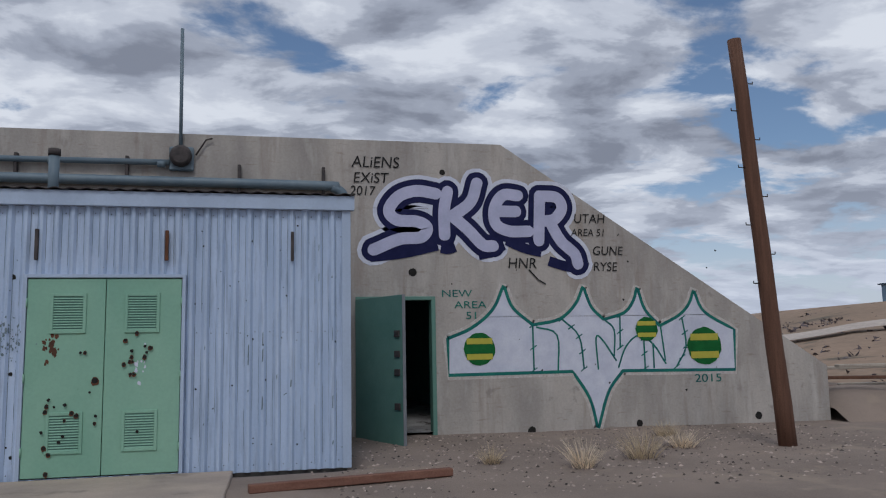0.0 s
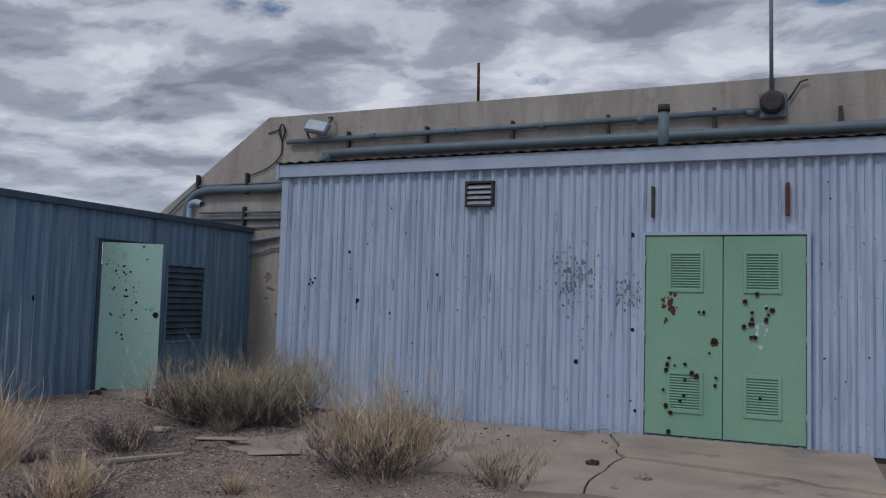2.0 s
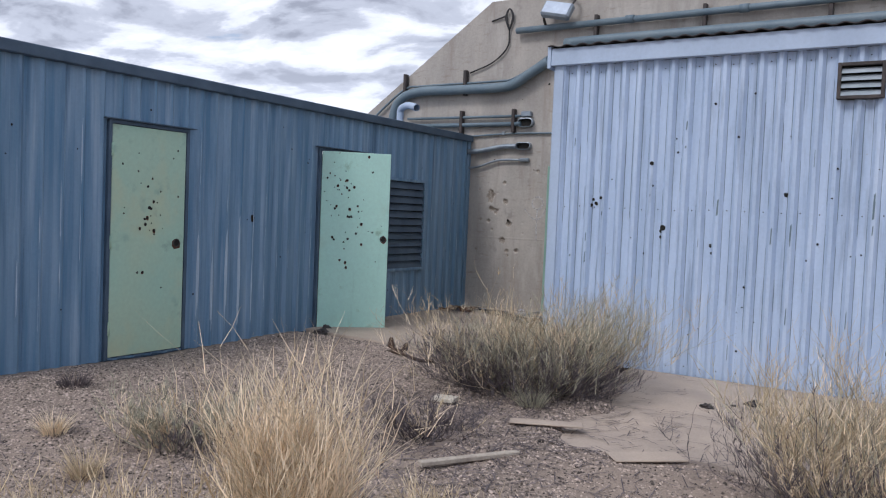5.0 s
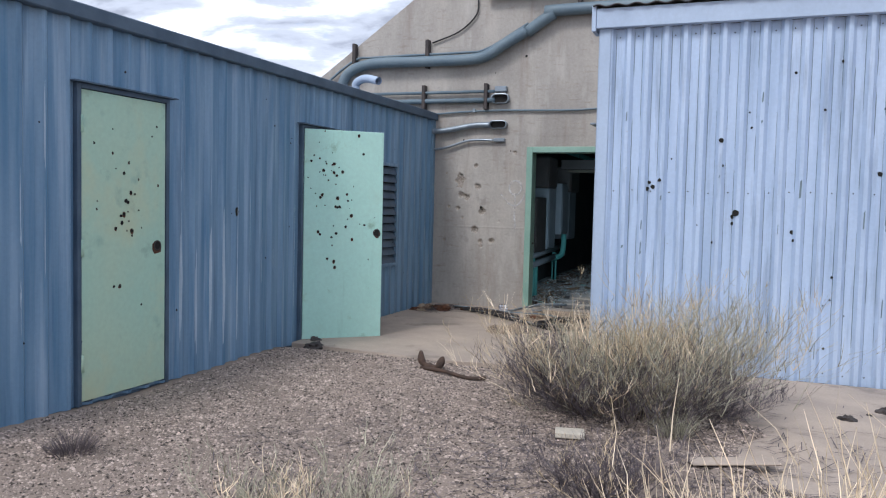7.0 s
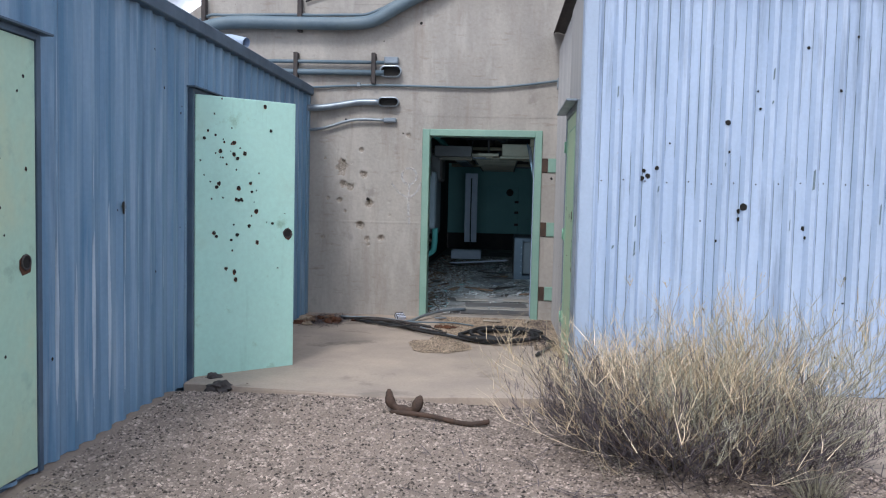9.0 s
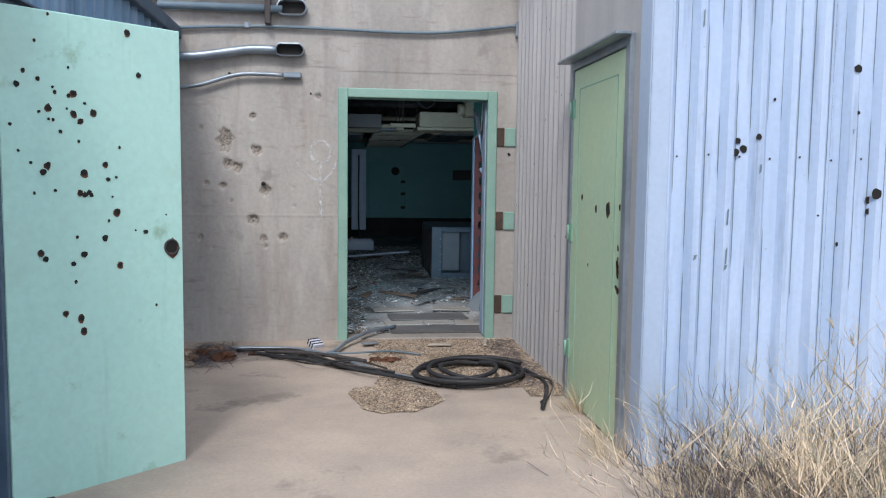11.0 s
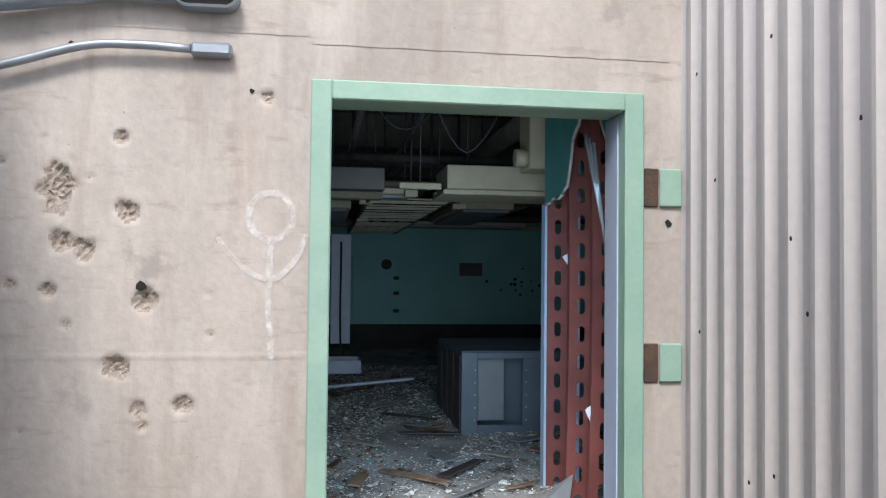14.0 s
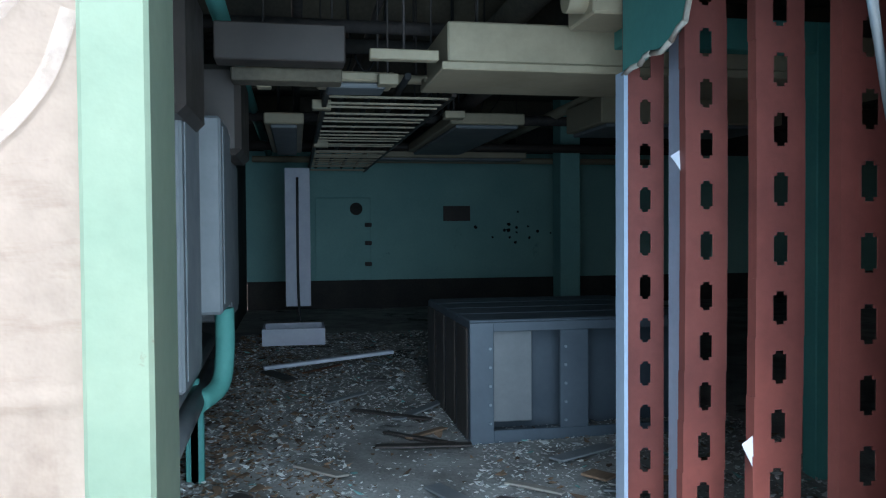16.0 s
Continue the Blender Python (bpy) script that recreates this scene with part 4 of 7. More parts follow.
def clad(parent, origin, along, outw, length, z0, z1, material, pitch, depth, sheet, holes=(), name="wall_panel", ribs=RIB):
    """Ribbed sheets side by side along a wall, each one part; holes are (u0, u1, z0, z1)."""
    o, al, ou = Vector(origin), Vector(along), Vector(outw)

    def rib(v):
        return rib_height(v, pitch, ribs)

    breaks = sorted({b for h in holes for b in h[:2]})
    u = 0.0
    k = 0
    while u < length - 1e-4:
        e = min(u + sheet, length)
        marks = {u, e} | {b for b in breaks if u < b < e}
        n0 = int(u / pitch) - 1
        for i in range(n0, int(e / pitch) + 2):
            for q in ribs:
                x = (i + q) * pitch
                if u < x < e:
                    marks.add(x)
        marks = sorted(marks)
        bm = BM()
        lift = 0.0015 * (k % 2)
        for a, b in zip(marks, marks[1:]):
            if b - a < 1e-5:
                continue
            mid = (a + b) / 2
            spans = [(z0, z1)]
            for h0, h1, hz0, hz1 in holes:
                if h0 < mid < h1:
                    spans = [s for q0, q1 in spans for s in ((q0, min(q1, hz0)), (max(q0, hz1), q1)) if s[1] - s[0] > 0.01]
            for s0, s1 in spans:
                da, db = rib(a + 1e-5), rib(b - 1e-5)
                pa, pb = o + al * a + ou * (da * depth + lift), o + al * b + ou * (db * depth + lift)
                bm.faces.new([bm.verts.new(p) for p in (pa + Z * s0, pb + Z * s0, pb + Z * s1, pa + Z * s1)])
        bmesh.ops.remove_doubles(bm, verts=bm.verts, dist=0.0004)
        part(name, bm, material, parent)
        u = e
        k += 1


def wall_boxes(bm, axis, f0, f1, u0, u1, z0, z1, holes=()):
    """A thick wall with openings, as blocks that butt end to end; f0 and f1 are its two faces."""
    us = sorted({u0, u1} | {b for h in holes for b in h[:2]})
    for a, b in zip(us, us[1:]):
        spans = [(z0, z1)]
        for h0, h1, hz0, hz1 in holes:
            if h0 < (a + b) / 2 < h1:
                spans = [s for q0, q1 in spans for s in ((q0, min(q1, hz0)), (max(q0, hz1), q1)) if s[1] - s[0] > 0.01]
        for s0, s1 in spans:
            if axis == "x":
                box(bm, a, b, f0, f1, s0, s1)
            else:
                box(bm, f0, f1, a, b, s0, s1)


def bullet_holes(parent, spots, u, v, nrm, rust=0.4, seed=1):
    """Dark punched holes with bent rims; spots are (centre, radius)."""
    r = random.Random(seed)
    bm, rm = BM(), BM()
    k = 0
    for c, q in spots:
        k += 1
        c = Vector(c)
        splat(bm, c + nrm * (0.003 + 0.00003 * k), u, v, q, r, 11, 0.18)
        if r.random() < rust:
            splat(rm, c + nrm * (0.0015 + 0.00003 * k) - v * q * 0.25, u, v * 1.2, q * 1.25, r, 9, 0.2)
    part("bullet_holes", bm, "hole", parent, "punched bullet holes")["kind"] = "stuff"
    if rm.verts:
        part("rust_marks", rm, "rust", parent, "rust runs below the holes")["kind"] = "stuff"
    else:
        rm.free()


def louvre(parent, origin, along, outw, w, h, n, material, frame_mat, tilt=0.6, fr=0.03, depth=0.02):
    """A louvred grille: frame and slats."""
    o, al, ou = Vector(origin), Vector(along), Vector(outw)
    ro = Matrix((al, ou, Z)).transposed().to_4x4()
    ro.translation = o
    bm = BM()
    for a in ((0, fr, 0, h), (w - fr, w, 0, h), (fr, w - fr, 0, fr), (fr, w - fr, h - fr, h)):
        box(bm, a[0], a[1], -0.01, depth, a[2], a[3], 0.003, ro)
    f = part("louvre_frame", bm, frame_mat, parent)
    ih = (h - 2 * fr) / n
    for i in range(n):
        z = fr + ih * i
        bm = BM()
        vs = [bm.verts.new(ro @ Vector(p)) for p in ((fr, depth * 0.9, z), (w - fr, depth * 0.9, z), (w - fr, depth * 0.9 - 0.004, z + 0.002), (fr, depth * 0.9 - 0.004, z + 0.002),
                                                     (fr, -0.005, z + ih * (0.5 + tilt)), (w - fr, -0.005, z + ih * (0.5 + tilt)))]
        bm.faces.new((vs[0], vs[1], vs[5], vs[4]))
        bm.faces.new((vs[0], vs[3], vs[2], vs[1]))
        bm.faces.new((vs[3], vs[4], vs[5], vs[2]))
        part("slat", bm, material, f)
    return f


def make_white_shed():
    s = thing("white_shed", (-3.2, 11.2, 0), "weathered white ribbed metal shed with green doors", "shed")
    dd = (-2.60, -0.95, 0.06, 2.26)
    vent = (-4.78, -4.41, 2.625, 2.94)
    off, pitch, deep = 0.045, 0.163, 0.038
    holes = [(dd[0] - WX0, dd[1] - WX0, dd[2], dd[3]), (vent[0] - WX0, vent[1] - WX0, vent[2], vent[3])]
    clad(s, (WX0, WY + off, 0), X, -Y, WX1 - WX0, 0.02, 3.08, "white_metal", pitch, deep, 0.978, holes)
    sd = (9.93, 10.93, 0.03, 2.24)
    clad(s, (WX0 + off, 10.99, 0), Y, -X, CY - 10.99, 0.03, 3.2, "grey_metal", 0.142, 0.034, 0.994, ribs=(0.56, 0.76, 0.90, 0.999))
    clad(s, (WX1 - off, WY + 0.04, 0), Y, X, CY - WY - 0.04, 0.02, 3.2, "white_metal", pitch, deep, 0.978)
    bm = BM()
    box(bm, WX0 + 0.006, WX0 + off, 9.70, 9.86, 0.02, 3.2)
    box(bm, WX0 + 0.006, WX0 + off, 9.86, 10.99, 2.26, 3.2)
    part("flat_panel", bm, "grey_metal", s, "flat grey sheet beside the side door")
    # wall cores
    bm = BM()
    wall_boxes(bm, "x", WY + off + 0.004, WY + 0.12, WX0 + 0.04, WX1 - 0.04, -0.05, 3.2, [(dd[0], dd[1], 0.0, dd[3]), vent])
    wall_boxes(bm, "y", WX0 + off + 0.004, WX0 + 0.12, WY + 0.12, CY, -0.05, 3.2, [(9.88, 10.96, 0.0, 2.25)])
    box(bm, WX1 - 0.12, WX1 - off - 0.004, WY + 0.12, CY, -0.05, 3.2)
    part("wall_core", bm, "room_dark", s)
    # base and corner trims, head band
    for nm, a in (("corner_trim", (WX0 - 0.006, WX0 + 0.1, WY - 0.008, WY + 0.004, 0.02, 3.08)), ("corner_trim", (WX1 - 0.1, WX1 + 0.006, WY - 0.008, WY + 0.004, 0.02, 3.08)), ("corner_trim", (WX0 - 0.008, WX0 + 0.004, WY - 0.008, WY + 0.14, 0.02, 3.2)),
                  ("fascia", (WX0 - 0.03, WX1 + 0.05, WY - 0.05, WY + 0.03, 3.08, 3.255)), ("gutter_end", (WX0 - 0.07, WX0 - 0.031, WY - 0.06, WY + 0.16, 3.05, 3.28))):
        bm = BM()
        box(bm, *a, 0.004)
        part(nm, bm, "white_trim", s)
    # ribbed roof sheet
    bm = BM()
    n = 300
    top, bot = [], []
    for i in range(n + 1):
        x = WX0 - 0.06 + (WX1 - WX0 + 0.12) * i / n
        w = 0.011 * math.sin(i * math.pi / 3)
        top.append((bm.verts.new((x, WY - 0.09, 3.275 + w)), bm.verts.new((x, CY - 0.01, 3.40 + w))))
        bot.append((bm.verts.new((x, WY - 0.09, 3.268 + w)), bm.verts.new((x, CY - 0.01, 3.393 + w))))
    for i in range(n):
        bm.faces.new((top[i][0], top[i + 1][0], top[i + 1][1], top[i][1]))
        bm.faces.new((bot[i][0], bot[i][1], bot[i + 1][1], bot[i + 1][0]))
        bm.faces.new((top[i][0], bot[i][0], bot[i + 1][0], top[i + 1][0]))
    part("roof", bm, "iron", s, "rippled dark roof sheet")
    # flue
    bm = BM()
    tube(bm, [(-2.46, WY + 0.35, 3.2), (-2.46, WY + 0.35, 3.74)], 0.06, 12)
    fl = part("flue", bm, "pipe", s)
    bm = BM()
    tube(bm, [(-2.46, WY + 0.35, 3.74), (-2.46, WY + 0.35, 3.82)], 0.07, 12)
    part("flue_cap", bm, "iron", fl)
    # slots above the door
    for x in (-2.52, -1.13, 0.3):
        bm = BM()
        box(bm, x - 0.018, x + 0.018, WY - 0.03, WY + 0.03, 2.46, 2.81, 0.004)
        part("steel_bar", bm, "rust" if x == -1.13 else "iron", s)
    v = louvre(s, (vent[0], WY - 0.012, vent[2]), X, -Y, vent[1] - vent[0], vent[3] - vent[2], 4, "conduit", "iron", 0.3, 0.03, 0.03)
    # double door
    bm = BM()
    for a in ((dd[0] - 0.04, dd[0], 0.03, dd[3] + 0.04), (dd[1], dd[1] + 0.04, 0.03, dd[3] + 0.04), (dd[0], dd[1], dd[3], dd[3] + 0.04)):
        box(bm, a[0], a[1], WY - 0.014, WY + 0.1, a[2], a[3], 0.003)
    part("door_trim", bm, "white_trim", s)
    lo = [(-2.355, -1.975), (-1.57, -1.19)]
    for i, (a, b) in enumerate(((dd[0] + 0.006, -1.778), (-1.770, dd[1] - 0.006))):
        bm = BM()
        box(bm, a, b, WY + 0.005, WY + 0.05, 0.07, 2.25, 0.005)
        d = part("door", bm, "sage", s, "sage green steel door with louvres and bullet holes")
        u0 = lo[i][0]
        w = lo[i][1] - lo[i][0]
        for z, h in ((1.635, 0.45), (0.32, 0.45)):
            # darker green plate paints the shade between the slats
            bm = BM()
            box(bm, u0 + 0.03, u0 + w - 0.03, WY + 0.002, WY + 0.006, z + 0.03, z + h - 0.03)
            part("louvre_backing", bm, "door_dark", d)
            louvre(d, (u0, WY + 0.001, z), X, -Y, w, h, 13, "sage", "sage", 0.12, 0.035, 0.014)
        r = random.Random(5 + i)
        shots = ([(-2.33, 0.91), (-2.35, 0.84), (-2.36, 0.78), (-2.16, 0.85), (-2.09, 0.76), (-2.04, 0.73), (-2.16, 0.68), (-2.39, 0.56), (-2.36, 0.39), (-2.31, 0.32), (-2.33, 0.11), (-1.91, 0.98), (-1.84, 0.72), (-1.85, 0.64), (-2.17, 0.51), (-2.21, 0.45), (-2.27, 0.83), (-2.02, 1.42), (-1.97, 1.42)],
                 [(-1.55, 1.55), (-1.48, 1.43), (-1.48, 1.36), (-1.5, 1.31), (-1.47, 1.31), (-1.56, 1.28), (-1.49, 1.17), (-1.45, 1.17), (-1.34, 1.48), (-1.28, 1.46), (-1.32, 1.41), (-1.34, 1.36), (-1.43, 1.63), (-1.4, 0.53)])[i]
        sp = [((x, WY - 0.016, z), r.uniform(0.014, 0.022)) for x, z in shots] + ([((-1.86, WY, 1.107), 0.032)] if i == 0 else [])
        bullet_holes(d, sp, X, Z, -Y, 0.5, 6 + i)
        bm = BM()
        rr = random.Random(8)
        for k in range(34 if i == 0 else 10):
            splat(bm, (rr.gauss(-2.33 if i == 0 else -1.36, 0.05), WY + 0.0035 - 0.00003 * k, rr.gauss(1.54 if i == 0 else 1.28, 0.09)), X, Z * 1.6, rr.uniform(0.006, 0.022), rr, 7, 0.4)
        part("rust_patch", bm, "rust" if i == 0 else "paint_white", d)
        for z in (0.35, 1.15, 1.98):
            bm = BM()
            tube(bm, [((dd[0] + 0.004) if i == 0 else (dd[1] - 0.004), WY - 0.006, z - 0.05), ((dd[0] + 0.004) if i == 0 else (dd[1] - 0.004), WY - 0.006, z + 0.05)], 0.011, 6)
            part("hinge", bm, "sage", d)
    # holes, dents and stains of the front
    r = random.Random(21)
    sp = [((-2.76, WY - 0.002, 2.27), 0.032), ((-6.27, WY, 1.41), 0.02), ((-6.27, WY, 1.35), 0.016), ((-5.79, WY, 1.29), 0.02), ((-6.96, WY, 1.66), 0.018), ((-6.90, WY, 1.72), 0.016), ((-3.38, WY, 0.81), 0.028), ((-2.74, WY, 1.2), 0.024), ((-2.70, WY, 0.3), 0.02)]
    for _ in range(75):
        sp.append(((r.choice((r.uniform(-7.3, -2.7), r.uniform(-0.85, 0.9))), WY, r.uniform(0.25, 2.9)), r.choice((0.006, 0.008, 0.011))))
    sp += [((x, WY, z), q) for x, z, q in ((-7.01, 1.64, 0.02), (-6.99, 1.70, 0.015), (-6.39, 2.07, 0.02), (-5.15, 1.79, 0.02), (-6.25, 1.44, 0.028), (-5.78, 1.22, 0.014))]
    face = lambda x: WY + off - deep * rib_height(x - WX0, pitch)
    bullet_holes(s, [((c[0], face(c[0]) - 0.002, c[2]), q) for c, q in sp], X, Z, -Y, 0.0, 3)
    # screw heads in rows down the pans
    bm = BM()
    k = 0
    for i in range(52):
        x = WX0 + (i + 0.05) * pitch
        if x < WX0 + 0.12 or x > WX1 - 0.12:
            continue
        for z in (0.10, 1.62, 3.0):
            if dd[0] - 0.08 < x < dd[1] + 0.08 and z < 2.5:
                continue
            k += 1
            splat(bm, (x + r.uniform(-0.01, 0.01), WY + off - 0.004, z + r.uniform(-0.01, 0.01)), X, Z, 0.0065, r, 6, 0.1)
    part("screw_heads", bm, "iron", s, "dark screw heads in the pans")["kind"] = "stuff"
    # broken dark lines along the foot of each rib
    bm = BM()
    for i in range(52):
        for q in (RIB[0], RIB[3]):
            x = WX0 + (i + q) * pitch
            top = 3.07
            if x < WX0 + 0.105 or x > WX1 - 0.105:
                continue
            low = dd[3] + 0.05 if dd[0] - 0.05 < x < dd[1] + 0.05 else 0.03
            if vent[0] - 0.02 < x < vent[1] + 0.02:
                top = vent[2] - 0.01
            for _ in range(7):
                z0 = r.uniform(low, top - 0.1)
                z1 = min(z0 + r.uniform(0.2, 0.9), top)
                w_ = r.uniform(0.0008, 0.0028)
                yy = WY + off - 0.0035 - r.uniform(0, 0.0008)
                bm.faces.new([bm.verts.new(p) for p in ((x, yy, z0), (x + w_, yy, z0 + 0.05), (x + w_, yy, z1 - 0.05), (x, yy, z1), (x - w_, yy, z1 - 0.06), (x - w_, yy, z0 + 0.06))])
    part("fold_grime", bm, "pipe", s, "thin grey lines along the feet of the ribs")["kind"] = "stuff"
    bm = BM()
    k = 0
    for cx, cz, sx, sz, n in ((-3.42, 1.80, 0.13, 0.17, 190), (-2.76, 1.60, 0.09, 0.12, 80)):
        for _ in range(n):
            k += 1
            gx = r.gauss(cx, sx)
            splat(bm, (gx, face(gx) - 0.004 - 0.00001 * k, r.gauss(cz, sz)), X, Z * 1.7, r.uniform(0.003, 0.014), r, 6, 0.4)
    part("paint_spatter", bm, "pipe", s, "dark spattered scuffs")["kind"] = "stuff"
    # scratched and dented ribs
    bm = BM()
    for k in range(70):
        x = WX0 + (r.randrange(0, 51) + 0.6) * pitch
        if dd[0] - 0.1 < x < dd[1] + 0.1 or x > WX1 - 0.1:
            continue
        z, h, w_ = r.uniform(0.2, 2.6), r.choice((0.03, 0.05, 0.09, 0.16)), r.uniform(0.003, 0.011)
        yy = WY + off - deep - 0.0025 - 0.00004 * k
        bm.faces.new([bm.verts.new(p) for p in ((x - w_, yy, z), (x + w_ * 0.6, yy, z + 0.01), (x + w_, yy, z + h), (x - w_ * 0.5, yy, z + h * 0.9))])
    part("rib_scuffs", bm, "pipe", s, "dark scratches along the ribs")["kind"] = "stuff"
    # side door towards the alcove
    bm = BM()
    for a in ((9.86, 9.93, 0.0, 2.26), (10.93, 10.985, 0.0, 2.26), (9.93, 10.93, 2.20, 2.26)):
        box(bm, WX0 - 0.022, WX0 + 0.12, a[0], a[1], a[2], a[3], 0.005)
    part("door_trim", bm, "conduit", s)
    bm = BM()
    box(bm, WX0 - 0.11, WX0 - 0.0225, 9.84, 11.0, 2.245, 2.262, 0.003)
    part("drip_cap", bm, "conduit", s)
    bm = BM()
    box(bm, WX0 - 0.012, WX0 + 0.03, 9.938, 10.922, 0.05, 2.195, 0.005)
    d = part("door", bm, "lime", s, "pale green steel side door with a lock hole")
    bm = BM()
    for a in ((10.055, 10.061, 0.2, 2.07), (10.785, 10.791, 0.2, 2.07), (10.061, 10.785, 2.064, 2.07)):
        box(bm, WX0 - 0.0145, WX0 - 0.010, a[0], a[1], a[2], a[3])
    part("panel_seam", bm, "sage", d)
    bullet_holes(d, [((WX0 - 0.012, 10.17, 1.335), 0.032), ((WX0 - 0.012, 10.39, 1.33), 0.017), ((WX0 - 0.012, 10.68, 1.39), 0.015), ((WX0 - 0.012, 10.52, 0.98), 0.008), ((WX0 - 0.012, 9.97, 1.35), 0.012)], Y, Z, -X, 1.0, 12)
    for z in (1.95, 1.15, 0.38):
        bm = BM()
        tube(bm, [(WX0 - 0.028, 10.932, z - 0.05), (WX0 - 0.028, 10.932, z + 0.05)], 0.008, 8)
        box(bm, WX0 - 0.019, WX0 - 0.0125, 10.88, 10.93, z - 0.06, z + 0.06)
        part("hinge", bm, "sage", d)
    bm = BM()
    rr = random.Random(3)
    for k in range(14):
        splat(bm, (WX0 - 0.026, 9.945 + rr.gauss(0, 0.008), 1.05 + rr.gauss(0, 0.07)), Y, Z, rr.uniform(0.01, 0.022), rr, 7, 0.4)
    part("rust_patch", bm, "rust", d)
    r = random.Random(31)
    bullet_holes(s, [((WX0 - 0.002, r.uniform(11.0, 12.8), r.uniform(0.3, 2.7)), 0.008) for _ in range(26)], Y, Z, -X, 0.0, 13)
    bm = BM()
    box(bm, WX0 - 0.05, WX0 + 0.1, 9.66, CY, -0.06, 0.03, 0.01)
    part("plinth", bm, "slab", s)


make_white_shed()


def make_blue_shed():
    y0, y1, zt = 4.7, CY - 0.005, 2.695
    s = thing("blue_shed", (-12.2, 9, 0), "weathered blue ribbed metal shed with mint doors", "shed")
    off = 0.03
    d1, d2, lv = (6.44, 7.29, 0.02, 2.19), (9.34, 10.19, 0.02, 2.2), (10.69, 11.66, 0.66, 1.96)
    clad(s, (BX - off, y0, 0), Y, X, y1 - y0, 0.0, zt, "blue_metal", 0.19, 0.030, 0.95, [(a - y0, b - y0, c, d) for a, b, c, d in (d1, d2, lv)])
    bm = BM()
    wall_boxes(bm, "y", BX - 0.13, BX - off - 0.004, y0, y1, -0.05, zt, [d1, d2, lv])
    wall_boxes(bm, "x", y0, y0 + 0.1, -14.2, BX - 0.13, -0.05, zt)
    wall_boxes(bm, "y", -14.2, -14.1, y0 + 0.1, y1, -0.05, zt)
    part("wall_core", bm, "blue_dark", s)
    bm = BM()
    box(bm, -14.25, BX - 0.05, y0 - 0.05, y1, zt, zt + 0.05)
    part("roof", bm, "blue_dark", s)
    bm = BM()
    box(bm, BX - 0.05, BX + 0.05, y0 - 0.06, y1, zt - 0.05, zt + 0.052, 0.008)
    part("fascia", bm, "blue_dark", s, "dark roof edge trim")
    bm = BM()
    box(bm, BX - 0.03, BX + 0.012, y1 - 0.08, y1, 0, zt - 0.05, 0.004)
    part("corner_trim", bm, "blue_metal", s)
    bm = BM()
    box(bm, BX - 0.03, BX + 0.012, y0 - 0.01, y0 + 0.07, 0, zt - 0.05, 0.004)
    part("corner_trim", bm, "blue_metal", s)
    for a in (d1, d2):
        bm = BM()
        for q in ((a[0] - 0.035, a[0], 0, a[3] + 0.035), (a[1], a[1] + 0.035, 0, a[3] + 0.035), (a[0], a[1], a[3], a[3] + 0.035)):
            box(bm, BX - 0.1, BX + 0.012, q[0], q[1], q[2], q[3], 0.003)
        part("door_trim", bm, "blue_dark", s)
        bm = BM()
        box(bm, BX - 0.02, BX + 0.05, a[0] - 0.09, a[1] + 0.09, a[3] + 0.036, a[3] + 0.046)
        part("drip_cap", bm, "blue_dark", s)
    r = random.Random(14)
    bm = BM()
    box(bm, BX - 0.045, BX + 0.004, d1[0] + 0.006, d1[1] - 0.006, 0.03, d1[3] - 0.005, 0.004)
    a = part("door", bm, "aged_mint", s, "closed mint green steel door pocked by shots")
    small = [(6.73, 1.94), (7.13, 1.92), (6.73, 1.77), (6.89, 1.71), (6.76, 1.66), (6.99, 1.59), (7.2, 1.55), (6.95, 1.48), (6.58, 1.37), (6.99, 1.36), (6.88, 1.35), (6.89, 1.28), (7.02, 1.23), (6.87, 1.21), (7.02, 0.65)]
    large = [(6.84, 1.63), (6.91, 1.49), (6.86, 1.43), (6.88, 1.42), (6.81, 1.32), (6.84, 1.33), (6.82, 1.27), (6.76, 1.23), (6.92, 1.21), (6.74, 0.81), (6.8, 0.81)]
    sp = [((BX + 0.004, 7.19, 1.09), 0.038)] + [((BX + 0.004, y, z), r.uniform(0.006, 0.009)) for y, z in small] + [((BX + 0.004, y, z), r.uniform(0.011, 0.017)) for y, z in large]
    bullet_holes(a, sp, Y, Z, X, 0.35, 15)
    for z in (0.3, 1.1, 1.95):
        bm = BM()
        tube(bm, [(BX + 0.012, d1[0] + 0.003, z - 0.06), (BX + 0.012, d1[0] + 0.003, z + 0.06)], 0.012, 6)
        part("hinge", bm, "aged_mint", a)
    # ajar door: hinged on its near side
    hx, hy = BX + 0.012, d2[0] + 0.004
    dirv = Vector((-9.775 - hx, 9.90 - hy, 0)).normalized()
    nrm = Vector((dirv.y, -dirv.x, 0))
    ro = Matrix((dirv, -nrm, Z)).transposed().to_4x4()
    ro.translation = Vector((hx, hy, 0))
    bm = BM()
    box(bm, 0, 0.84, 0, 0.042, 0.03, 2.195, 0.004, ro)
    b = part("door", bm, "mint", s, "mint green steel door standing ajar, shot through")
